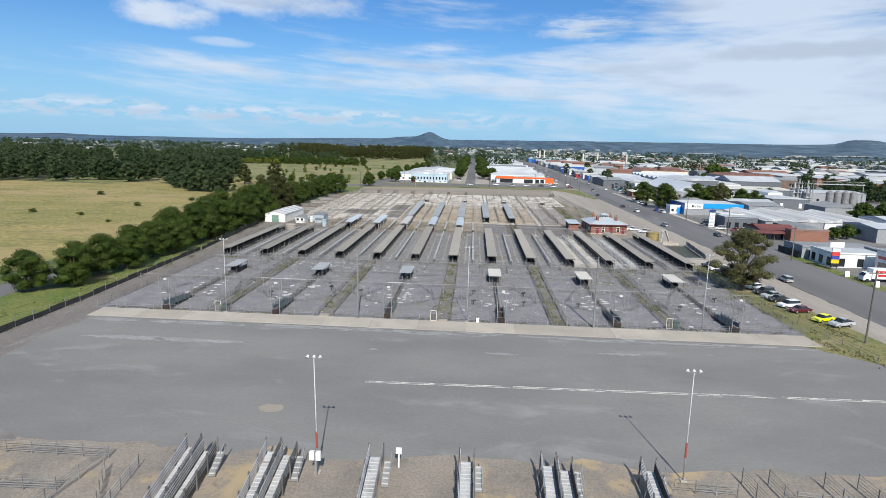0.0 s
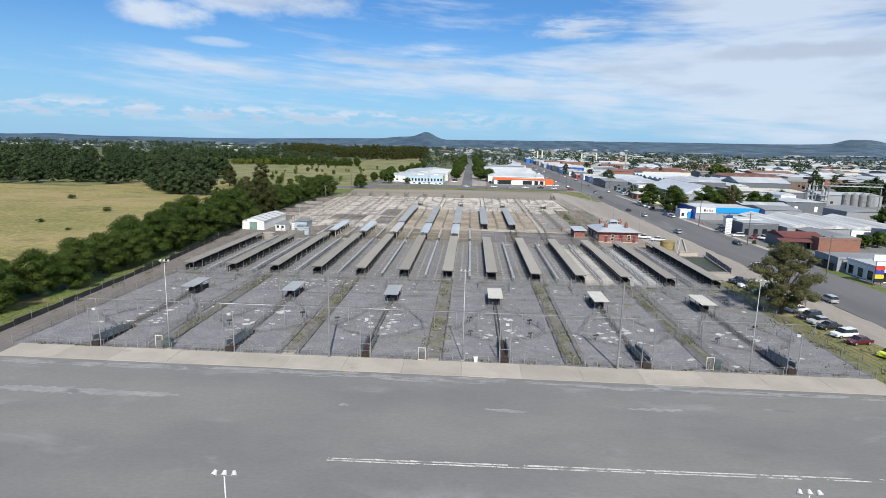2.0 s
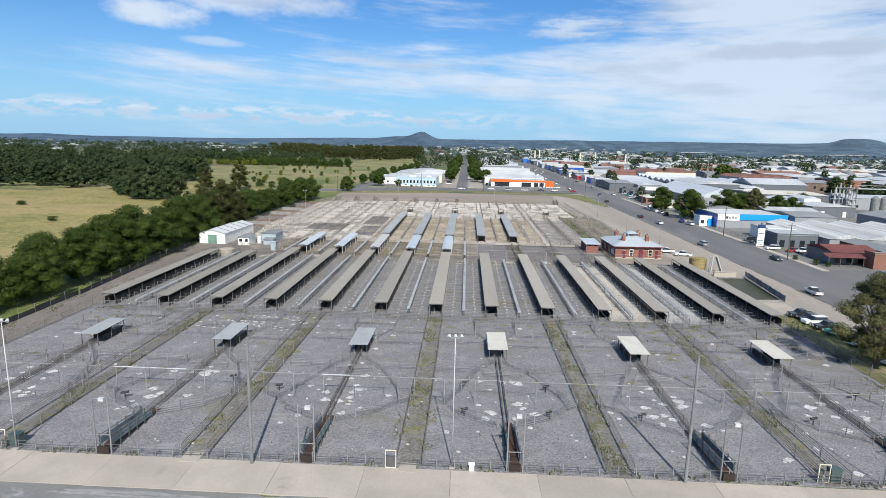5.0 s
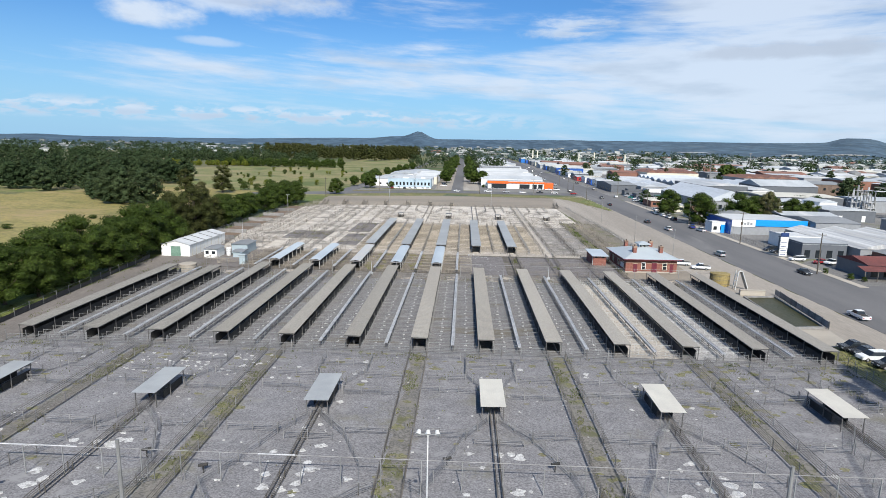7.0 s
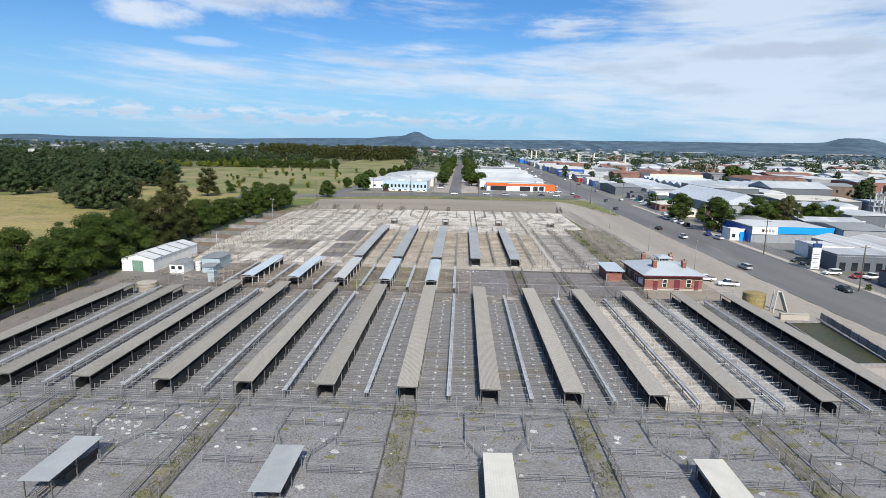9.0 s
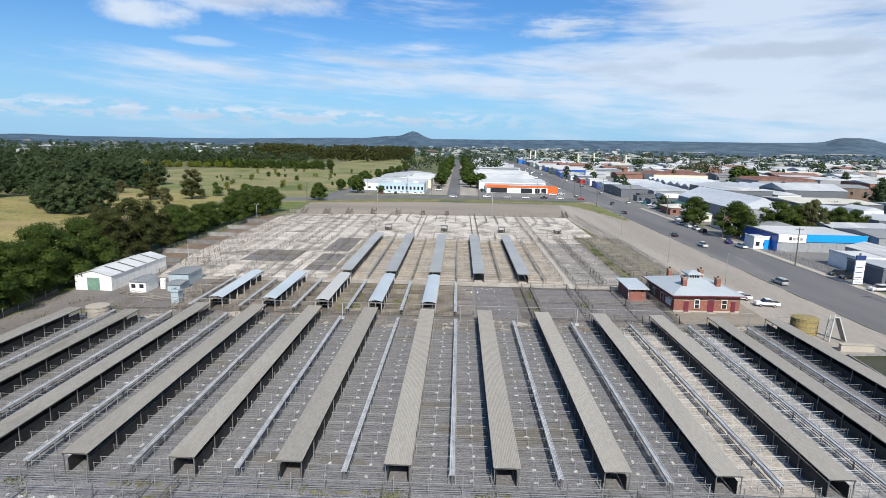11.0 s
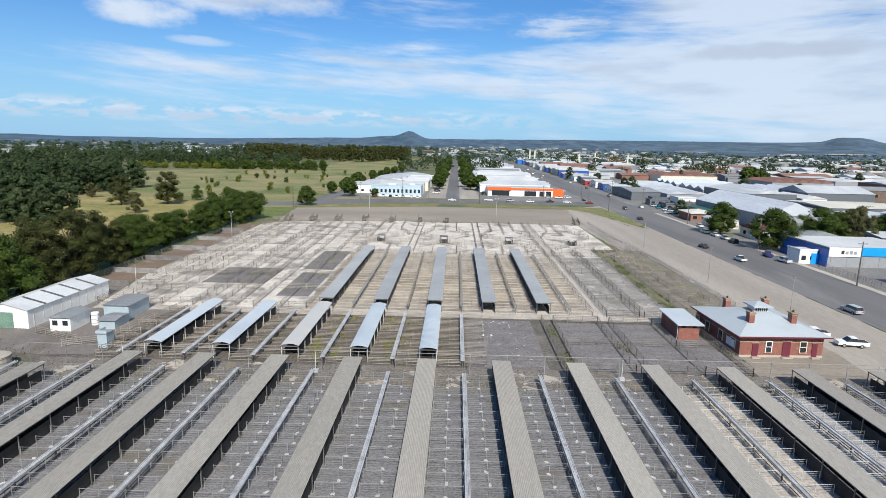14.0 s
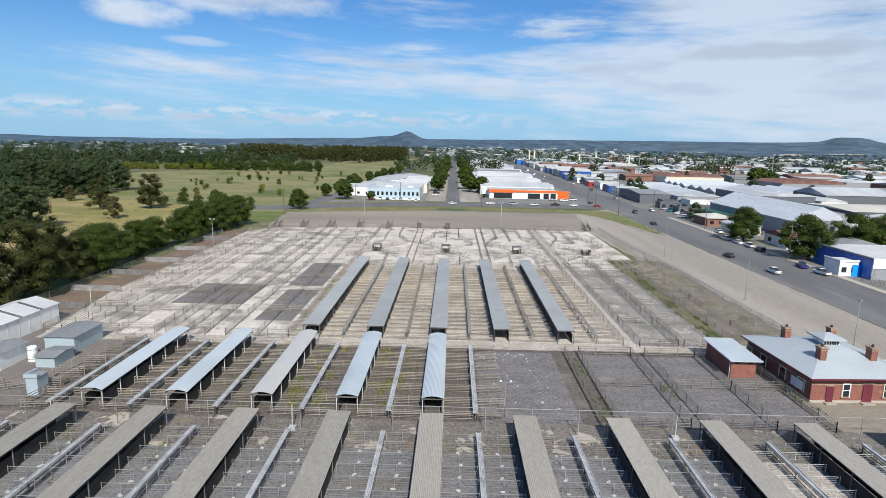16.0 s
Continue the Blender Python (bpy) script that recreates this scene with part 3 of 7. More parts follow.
slab("yard_floor_mid", rect(-66, 42.0, 164.6, 186.2), -0.1, 0.055, M_STONE2, "dark brown-grey yard floor", "yard floor")
slab("shed_yard_ground", wavy([(-67.5, 168), (-52.5, 167), (-49.6, 186), (-67.5, 188)], .4, 44), 0.0, 0.064, M_TRACK, "bare brown earth round sheds", "dirt")
slab("open_yard_floor", rect(1.8, 13.2, 166.5, 185.0), 0.0, 0.07, M_STONEW, "bare dark stone yard with pale flecks", "yard floor")
slab("right_pen_floor", rect(17.3, 40.8, 166.4, 184.6), 0.0, 0.072, M_STONEW, "bare grey stone pen floor with pale flecks", "yard floor")
slab("cross_lane", wavy(rect(-66, 43, 186.0, 188.6), 0.15, 14, 1.5), -0.1, 0.075, M_PENTAN, "pale concrete lane across the yards", "lane")
slab("yard_floor_back", rect(-27.5, 27.8, 188.4, 235), -0.1, 0.06, M_PENBACK, "tan floor of back sheep pens", "yard floor")
slab("yard_floor_left", [(-66.5, 188.4), (-27.5, 188.4), (-27.5, 289), (-66.5, 284), (-71.5, 276), (-70.5, 210)], -0.1, 0.062, M_CONCW, "bleached whitish concrete cattle pen floor", "yard floor")
slab("yard_floor_far", rect(-27.5, 47.5, 235, 290), -0.1, 0.062, M_CONCW, "bleached whitish concrete cattle pen floor", "yard floor")
slab("dark_pen_floor", rect(-55, -41.4, 203.2, 216), 0.0, 0.075, M_STONEW, "dark stone pen floor with weeds", "yard floor")
slab("dark_pen_floor", rect(-36, -29.4, 195.5, 213), 0.0, 0.077, M_STONEW, "dark stone pen floor with weeds", "yard floor")
slab("dark_pen_floor", rect(-37, -29.6, 215.8, 235.6), 0.0, 0.079, M_STONEW, "dark stone pen floor with weeds", "yard floor")
slab("yard_floor_right", rect(27.8, 56, 188.4, 240), -0.1, 0.058, mat("pale_stone_floor", (0.315, 0.288, 0.258), (0.228, 0.209, 0.189), 0.3, 3.5, (0.42, 0.385, 0.34), (0.54, 0.66), 0.4, grain=0.4, bump=0.6, blotch=((0.15, 0.145, 0.10), 0.2, 0.56, 0.68, 0.6)), "mottled dark stone cattle pen floor", "yard floor")
slab("yard_lane_right", rect(25.4, 27.4, 188.4, 290), 0.0, 0.085, M_PENTAN, "pale concrete lane between pens", "lane")
slab("office_ground", wavy([(41.6, 164.8), (58, 164.8), (60, 192), (41.6, 190)], .3, 43), 0.0, 0.052, M_LOT, "bare brown gravel round the brick office", "gravel")
slab("weed_strip", wavy(rect(40.7, 43.1, 190, 246), 0.35, 47, 1.2), 0.0, 0.076, mat("rank_weeds", (0.125, 0.13, 0.055), (0.17, 0.155, 0.085), 0.3, 3.0, (0.21, 0.18, 0.125), (0.55, 0.66), 0.2, grain=0.45, bump=0.8), "strip of rank weeds between cattle pens", "weeds")
slab("timber_yard_ground", wavy(rect(41, 55, 190, 246), 0.5, 15), 0.0, 0.07, mat("trodden_brown_earth", (0.215, 0.185, 0.145), (0.16, 0.142, 0.112), 0.15, 3.0, (0.15, 0.145, 0.085), (0.52, 0.64), 0.2, grain=0.35), "brown earth under old timber yards", "dirt")
slab("left_pen_ground", wavy([(-79, 198), (-69.8, 198), (-71.8, 277), (-78, 277)], 0.3, 16), 0.0, 0.05, mat("red_brown_earth", (0.19, 0.135, 0.095), (0.145, 0.11, 0.085), 0.2, 3.0, (0.24, 0.19, 0.15), (0.55, 0.7), 0.15, grain=0.25), "bare brown earth pens", "dirt")
for lx in (-44.6, -24.6, -3.7, 16.3, 36.2):
    slab("weedy_lane", wavy(rect(lx - 1.0, lx + 1.0, 82, 122), 0.3, int(lx), 1.0), 0.0, 0.072, M_WEED, "weedy stock lane between pen blocks", "lane")


# ---- fences, pens and shelters ----
UNIT = {}


def unit_bar(material, w, h):
    """A bar one metre long, along x from its origin, shared by all rails of that section."""
    key = (material.name, w, h)
    if key not in UNIT:
        me = MB().box(0, 1, -w / 2, w / 2, -h / 2, h / 2).mesh("bar")
        me.materials.append(material)
        UNIT[key] = me
    return UNIT[key]


def unit_post(material, w, h):
    key = (material.name, "post", w, h)
    if key not in UNIT:
        mb = MB().box(-w / 2, w / 2, -w / 2, w / 2, 0, h)
        mb.add([(-w / 2, -w / 2, h), (w / 2, -w / 2, h), (w / 2, w / 2, h), (-w / 2, w / 2, h), (0, 0, h + w * 0.25)], [(0, 1, 4), (1, 2, 4), (2, 3, 4), (3, 0, 4)])
        me = mb.mesh("post")
        me.materials.append(material)
        UNIT[key] = me
    return UNIT[key]


def fence(pts, h=1.15, rails=4, step=2.6, material=None, post_mat=None, w=0.03, rail_h=0.034, pw=0.065, base=0.06, label="grey pipe rail stockyard fence", group="stockyard fences", extra=0.0):
    """A rail fence along plan points; each rail and each post is a part."""
    material = material or M_PIPE
    post_mat = post_mat or M_PIPE
    f = thing("stockyard_fence", label, "fence", group, at=(*pts[0], base))
    ox, oy = pts[0]
    done = set()
    for (ax, ay), (bx, by) in zip(pts, pts[1:]):
        L = math.hypot(bx - ax, by - ay)
        ang = math.degrees(math.atan2(by - ay, bx - ax))
        for i in range(rails):
            z = h * (i + 1) / rails - rail_h / 2
            r = part("rail", unit_bar(material, w, rail_h), None, f)
            r.matrix_basis = pose(ax - ox, ay - oy, z, 0, 0, ang) @ Matrix.Diagonal((L, 1, 1, 1))
        k = max(1, round(L / step))
        for i in range(k + 1):
            px, py = ax + (bx - ax) * i / k, ay + (by - ay) * i / k
            if (round(px, 1), round(py, 1)) in done:
                continue
            done.add((round(px, 1), round(py, 1)))
            p = part("post", unit_post(post_mat, pw, h + 0.12 + extra), None, f)
            p.matrix_basis = pose(px - ox, py - oy, -0.05)
    return f


def far_fence(runs, h, rails, step, material, label, w=0.05, rail_h=0.065, name="pen_fence", base=0.06):
    """Distant rail fences, one mesh for each straight run."""
    for (ax, ay), (bx, by) in runs:
        mb = MB()
        L = math.hypot(bx - ax, by - ay)
        for i in range(rails):
            z = base + h * (i + 1) / rails - rail_h / 2
            mb.bar((ax, ay, z), (bx, by, z), w, rail_h)
        k = max(1, round(L / step))
        for i in range(k + 1):
            px, py = ax + (bx - ax) * i / k, ay + (by - ay) * i / k
            mb.box(px - .04, px + .04, py - .04, py + .04, base - .05, base + h + 0.04)
        solid(name, mb, material, label, "fence", "pen fences")


def corrugated(width, length, pitch=0.15, depth=0.042, arch=0.0, tilt=0.0, thick=0.02):
    """A corrugated sheet, ribs along y, centred on x, from y = 0."""
    k = max(4, int(width / pitch) * 2)
    mb = MB()
    top, bot = [], []
    for j, y in enumerate((0.0, length)):
        for i in range(k + 1):
            x = -width / 2 + width * i / k
            z = (depth if i % 2 else 0.0) + arch * (1 - (2 * x / width) ** 2) + tilt * x
            top.append((x, y, z))
            bot.append((x, y, z - thick))
    n1 = k + 1
    fs = [(i, i + 1, n1 + i + 1, n1 + i) for i in range(k)]
    mb.add(top, fs)
    mb.add(bot, [q[::-1] for q in fs])
    for j in (0, 1):
        e = top[j * n1:(j + 1) * n1] + bot[j * n1:(j + 1) * n1]
        mb.add(e, [(i, i + 1, n1 + i + 1, n1 + i) for i in range(k)])
    for i in (0, k):
        mb.add([top[i], top[n1 + i], bot[n1 + i], bot[i]], [(0, 1, 2, 3)])
    return mb


def shelter(xc, y0, y1, width, height, material, arch, label, group, post_mat, solid_side=1.45, drop=0.0, step=3.9):
    """A long low roof over a selling lane: sheet, fascia, beams, posts and sides boarded black as shade."""
    L = y1 - y0
    t = thing("lane_shelter", label, "shelter", group, at=(xc, y0, 0.06))
    key = ("sheet", width, L, material.name)
    if key not in UNIT:
        UNIT[key] = corrugated(width, L, arch=arch).mesh("roof_sheet")
        UNIT[key].materials.append(material)
    part("roof_sheet", UNIT[key], material, t).location = (0, 0, height)
    k = round(L / step)
    for s in (-1, 1):
        part("eave_beam", MB().box(s * (width / 2 - 0.12) - 0.04, s * (width / 2 - 0.12) + 0.04, 0.02, L - 0.02, height - 0.18, height - 0.03), M_STEELD, t)
        for i in range(k + 1):
            p = part("post", unit_post(post_mat, 0.08, height - 0.2), None, t)
            p.location = (s * (width / 2 - 0.12), 0.15 + (L - 0.3) * i / k, -0.02)
        # boards kept black and high so the shade below the roof is painted in
        part("side_board", MB().box(s * (width / 2 - 0.3) - 0.02, s * (width / 2 - 0.3) + 0.02, 0.4, L - 0.4, 0.08, solid_side), M_DARK, t, "boarded side coloured black for the shade under the roof")
    for i in range(0, k + 1, 2):
        yy = 0.15 + (L - 0.3) * i / k
        part("cross_beam", MB().box(-width / 2 + 0.15, width / 2 - 0.15, yy - 0.04, yy + 0.04, height - 0.2, height - 0.08), M_STEELD, t)
    return t


ROW0, PITCH = 6.13, 9.92
rows = [ROW0 + PITCH * k for k in range(-7, 6)]
# roof sheets step darker from the middle rows to the west
for k, xc in zip(range(-7, 6), rows):
    y1 = 164.2 if k > -6 else 160.0
    shelter(xc, 122.8, y1, 2.5, 2.25, M_ROOF if k > -2 else M_ROOFM if k > -5 else M_ROOFL, 0.0, "long low corrugated tan-grey roof over a selling lane" if k > -5 else "long low dark brown-grey roof over a selling lane", "selling lane roofs", M_STEELD)


def pen_panel_mesh(width, h, rails, material, board=0.0):
    mb = MB()
    for i in range(rails):
        z = h * (i + 1) / rails - 0.03 - board / 2
        t = 0.026 if i == rails - 1 else 0.011
        mb.bar((0, 0, z), (width, 0, z), *((0.03, board) if board else (t, t * 1.2)))
    for i in range(3):
        x = width * i / 2
        mb.box(x - 0.02, x + 0.02, -0.02, 0.02, 0, h + 0.05)
    me = mb.mesh("fence_panel")
    me.materials.append(material)
    return me


def pad_mesh(seed):
    rng = random.Random(seed)
    pts = []
    for i in range(9):
        a = 2 * math.pi * i / 9
        r = rng.uniform(0.11, 0.2)
        pts.append((r * math.cos(a) * 1.2, r * math.sin(a) * 0.8))
    me = MB().poly(pts, -0.02, 0.02).mesh("concrete_pad")
    me.materials.append(M_PATCH)
    return me


def drop_panel(parent, me, x, y, name="fence_panel", z=0.0, turn=0.0):
    o = part(name, me, None, parent)
    o.matrix_basis = pose(x, y, z, 0, 0, turn)
    return o


PANEL = pen_panel_mesh(3.35, 0.95, 4, mat("bright_galvanised_pipe", (0.34, 0.34, 0.335), (0.24, 0.24, 0.235), 0.8, 20.0, rough=0.5, metal=0.15, bump=0.05, grain=0.12))
PANELT = pen_panel_mesh(3.35, 0.95, 5, M_WSTEEL)
PADS = [pad_mesh(i) for i in range(5)]


def walkway(x, y0, y1, label, group, deck_mat, step=4.4, width=0.42, z=1.1):
    t = thing("raised_walkway", label, "walkway", group, at=(x, y0, 0.06))
    L = y1 - y0
    for i in range(3):
        a = -width / 2 + width * i / 3
        part("deck_plank", MB().box(a + 0.012, a + width / 3 - 0.012, 0, L, z - 0.05, z + 0.006 * (i % 2)), deck_mat, t)
    for s in (-1, 1):
        part("side_rail", MB().box(s * width / 2 - 0.03, s * width / 2 + 0.03, 0, L, z - 0.1, z + 0.09), deck_mat, t)
        part("lower_rail", MB().box(s * width / 2 - 0.025, s * width / 2 + 0.025, 0, L, z - 0.65, z - 0.57), M_STEELD, t)
    k = round(L / step)
    for i in range(k + 1):
        part("leg", unit_post(M_STEELD, 0.09, z - 0.06), None, t).location = (0, 0.05 + (L - 0.1) * i / k, -0.03)
    return t


PEN_Y = [124.3 + 1.75 * i for i in range(22)]
for k in range(-7, 5):
    wx = ROW0 + PITCH * (k + 0.5)
    walkway(wx, 123.2, 162.6, "narrow raised galvanised walkway between sheep pens", "raised walkways", M_DECK)
    for s in (-1, 1):
        x0 = wx + (0.32 if s > 0 else -3.67)
        row = thing("sheep_pen_row", "row of small galvanised pipe sheep pens with concrete footings", "sheep pens", "sheep pen rows", at=(x0, 122.8, 0.06))
        for i, y in enumerate(PEN_Y):
            drop_panel(row, PANEL if k not in (2, 3) else PANELT, 0, y - 122.8)
            if k not in (2, 3):
                drop_panel(row, PADS[(i * 3 + k) % 5], 1.68 + 0.12 * ((i * 7) % 3 - 1), y - 123.1, "concrete_pad", 0.0, 40 * (i % 9)).scale = (1.3, 1.3, 1.0)
        for y in (123.4, 162.6):
            drop_panel(row, PANEL, 0, y - 122.8)

# middle section with curved roofs
BLUE = [-43.0, -33.2, -23.4, -13.6, -3.8]
for xc in BLUE:
    shelter(xc, 167.2, 185.8, 2.6, 2.2, M_ROOFB if xc != -23.4 else mat("rusting_zinc_sheet", (0.50, 0.475, 0.435), (0.46, 0.465, 0.46), 0.3, 5.0, (0.45, 0.48, 0.50), (0.52, 0.64), 0.25, rough=0.55, metal=0.1, bump=0.03, grain=0.1), 0.28, "short curved pale blue zinc roof over a selling lane", "curved lane roofs", M_WSTEEL, step=3.0)
PANELM = pen_panel_mesh(3.3, 1.05, 5, M_TIMBERB, 0.06)
for xc in BLUE + [-52.2]:
    wx = xc + 4.85
    walkway(wx, 166.4, 184.6, "raised pale galvanised walkway between timber pens", "raised walkways", M_DECK, width=0.5)
    for s in (-1, 1):
        x0 = wx + (0.3 if s > 0 else -3.6)
        row = thing("timber_pen_row", "row of grey timber rail sheep pens", "sheep pens", "timber pen rows", at=(x0, 166.6, 0.06))
        for i in range(7):
            drop_panel(row, PANELM, 0, 0.2 + 3.0 * i)

# back section with grey roofs
GREY = [-23.9, -13.8, -3.8, 6.2, 16.2]
PANELB = pen_panel_mesh(3.3, 0.95, 4, M_TIMBERB, 0.1)
for xc in GREY:
    shelter(xc, 188.4, 234.4, 2.75, 2.25, M_ROOFG, 0.0, "long flat blue-grey sheet roof over a selling lane", "grey lane roofs", M_STEELD, step=4.6)
for i, xc in enumerate([-33.3] + GREY):
    wx = xc + 4.95
    if i > 0:
        walkway(wx, 188.8, 233.8, "raised grey timber walkway between pens", "raised walkways", M_PALE if i % 2 else M_TIMBERB)
    for s in (-1, 1):
        if i == 0 and s < 0:
            continue
        x0 = wx + (0.3 if s > 0 else -3.6)
        row = thing("timber_pen_row", "row of brown timber rail sheep pens on tan floor", "sheep pens", "timber pen rows", at=(x0, 188.2, 0.06))
        for j in range(23):
            drop_panel(row, PANELB, 0, 0.8 + 1.94 * j)

# overhead pipes on posts
def overhead_pipe(y, z, x0, x1, step, label, white=()):
    t = thing("overhead_pipe", label, "pipe", "overhead pipes", at=(x0, y, 0.06))
    part("pipe", MB().tube((0, 0, z), (x1 - x0, 0, z), 0.036), M_PIPE, t)
    part("lower_wire", MB().tube((0, 0, z - 0.5), (x1 - x0, 0, z - 0.5), 0.02, n=4), M_STEELD, t)
    n = round((x1 - x0) / step)
    for i in range(n + 1):
        part("post", unit_post(M_STEEL, 0.07, z), None, t).location = ((x1 - x0) * i / n, 0, -0.03)
    for a, b in white:
        part("pipe_lagging", MB().tube((a - x0, 0, z), (b - x0, 0, z), 0.065), M_DECK, t, "pale lagged pipe section")


overhead_pipe(94.2, 2.95, -66, 57, 3.6, "long overhead steel pipe on thin posts across the pens", ((-41, -32), (-15.5, -12.2)))
overhead_pipe(164.3, 2.95, -58, 62, 4.95, "long overhead water pipe on thin posts over a lane", ())
for i, px in enumerate((-45, -18.8, 22.3, 56)):
    solid("pipe_stand", MB().tube((px, 164.1, 0.06), (px, 164.1, 2.9), 0.06, 0.06, 8).box(px - .35, px + .35, 163.8, 164.4, 0.05, 0.45), M_DECK, "pale painted pipe stand on a concrete block", "pipe stand", "pipe stands")

# front cattle pens
XB = [ROW0 + 19.84 * k for k in range(-3, 3)]
LANES = (-44.6, -24.6, -3.7, 16.3, 36.2)
for lx in LANES:
    for s in (-1.25, 1.25):
        fence([(lx + s, 82.6), (lx + s, 121.9)], 1.2, 5, 3.9, M_TIMBER, M_PIPE, rail_h=.045)
fence([(-65.6, 82.2), (-65.6, 121.9)], 1.25, 5, 3.2, M_TIMBERB)
fence([(57.2, 82.2), (57.6, 121.9)], 1.25, 5, 3.2)
fence([(-65.6, 121.9), (57.6, 121.9)], 1.2, 5, 3.1, M_STEEL, extra=0.5, label="galvanised pipe fence along sheep pens")
fence([(-65.6, 120.3), (57.6, 120.3)], 1.1, 4, 4.2)
fence([(-64.0, 82.45), (56.8, 82.4)], 1.0, 3, 1.7, M_STEELD, M_STEEL, w=0.03, rail_h=0.035, pw=0.06, label="thin steel post and rail fence along the apron")
for i, xc in enumerate(XB):
    m = -1 if i < 3 else 1
    for s in (-0.24, 0.24):
        fence([(xc + s, 89.0), (xc + s, 107.0)], 0.8, 4, 3.0, M_TIMBER, M_TIMBER, rail_h=.055, label="grey timber drafting race side")
    fence([(xc - 0.5, 105.0), (xc - 3.0, 101.7), (xc - 5.0, 97.0), (xc - 7.0, 93.4), (xc - 5.2, 91.2), (xc - 1.0, 89.2)], 1.25, 5, 2.2)
    fence([(xc + 0.5, 105.0), (xc + 4.0, 101.5), (xc + 6.7, 96.5), (xc + 7.4, 93.3), (xc + 5.2, 91.2), (xc + 1.0, 89.2)], 1.25, 5, 2.2)
    fence([(xc - 8.6, 102.0), (xc - 3.0, 102.0)], 1.1, 5, 2.5)
    fence([(xc - 2.1, 100.9), (xc + 3.0, 100.9)], 1.1, 5, 2.5)
    fence([(xc + 4.0, 102.2), (xc + 8.7, 102.2)], 1.1, 5, 2.5)
    fence([(xc - 8.6, 111.2), (xc - 1.6, 111.2)], 1.1, 5, 2.5)
    fence([(xc + 1.8, 110.2), (xc + 8.7, 110.2)], 1.1, 5, 2.5)
    fence([(xc - 3.0, 120.2), (xc - 3.0, 115.6), (xc - 1.3, 112.6), (xc - 1.3, 110.8)], 1.15, 5, 2.2)
    fence([(xc + 3.6, 120.2), (xc + 3.6, 115.8), (xc + 1.6, 112.6), (xc + 1.6, 110.8)], 1.15, 5, 2.2)
    fence([(xc - 8.0, 114.6), (xc - 3.0, 114.6)], 1.1, 5, 2.5)
    fence([(xc - 2.9, 117.8), (xc + 3.5, 117.8)], 1.1, 5, 2.5)
    fence([(xc + 3.6, 114.4), (xc + 8.6, 114.4)], 1.1, 5, 2.5)
    fence([(xc - 8.6, 94.2), (xc - 7.0, 93.4)], 1.1, 5, 1.6)
    fence([(xc + 7.4, 93.3), (xc + 8.6, 94.0)], 1.1, 5, 1.6)


def canopy(xc, i):
    pale = i >= 3
    t = thing("pen_canopy", "small flat cream sheet roof on posts over a drafting race" if pale else "small flat grey sheet roof on posts over a drafting race", "canopy", "drafting canopies", at=(xc, 105.0 + 0.22 * abs(i - 2.6), 0.06))
    sheet = part("roof_sheet", corrugated(2.8, 6.25, 0.24, 0.008, tilt=0.02), M_CANOPY if pale else M_CANOPYG, t)
    sheet.matrix_basis = pose(0, 0, 1.97, 0.6, 0, 0)
    for sx in (-1.2, 1.2):
        for y in (0.4, 3.1, 5.8):
            part("post", unit_post(M_STEELD, 0.08, 1.92), None, t).location = (sx, y, -0.03)
        part("side_board", MB().box(sx * 0.75 - .03, sx * 0.75 + .03, 2.2, 6.0, 0.1, 1.0), M_DARK, t, "black boarded race side")
        part("eave_beam", MB().bar((sx, 0.1, 1.88), (sx, 6.1, 1.94), 0.07, 0.1), M_STEELD, t)


for i, xc in enumerate(XB):
    canopy(xc, i)


def race_ramp(xc):
    """Dark green loading race with two tall lamp posts at the yard's front."""
    t = thing("loading_race", "dark green steel loading race with two tall posts", "loading race", "front loading races", at=(xc + 0.2, 82.4, 0.06))
    for s in (-1, 1):
        for j in range(3):
            part("side_rail", MB().bar((s * 0.55, 0.2, 0.95 + 0.42 * j), (s * 0.5, 6.4, 0.35 + 0.36 * j), 0.05, 0.08), M_STEEL, t)
        part("side_sheet", MB().bar((s * 0.52, 0.3, 1.15), (s * 0.47, 6.3, 0.6), 0.025, 0.75), M_BLUEG, t, "blue-grey sheeted race side")
        for j in range(6):
            part("upright", unit_post(M_GREEN, 0.08, 1.9 - 0.12 * j), None, t).location = (s * 0.6, 0.3 + 1.2 * j, 0)
        part("lamp_post", MB().tube((s * 0.75, 0, 0), (s * 0.75, 0, 5.9), 0.075, 0.06, 8), M_STEEL, t)
    part("ramp_floor", MB().add([(-.5, 0.1, .6), (.5, 0.1, .6), (.5, 8, .06), (-.5, 8, .06), (-.5, 0.1, .5), (.5, 0.1, .5), (.5, 8, 0), (-.5, 8, 0)], [(0, 1, 2, 3), (7, 6, 5, 4), (0, 4, 5, 1), (2, 6, 7, 3), (0, 3, 7, 4), (1, 5, 6, 2)]), M_RUST, t, "rusted ramp floor")
    part("crossbar", MB().bar((-0.75, 0, 2.0), (0.75, 0, 2.0), 0.06), M_STEEL, t)
    part("top_bar", MB().bar((-0.75, 0, 5.7), (0.75, 0, 5.7), 0.05), M_STEEL, t)
    part("floodlight", MB().box(-0.05, 0.45, -0.15, 0.15, 5.5, 5.8), M_WSTEEL, t)
    part("gate_box", MB().box(-0.55, 0.55, -0.12, 0.1, 0.1, 0.75), mat("dark_stained_board", (0.04, 0.028, 0.022), (0.028, 0.022, 0.02), .8, 8), t)


for xc in XB:
    race_ramp(xc)


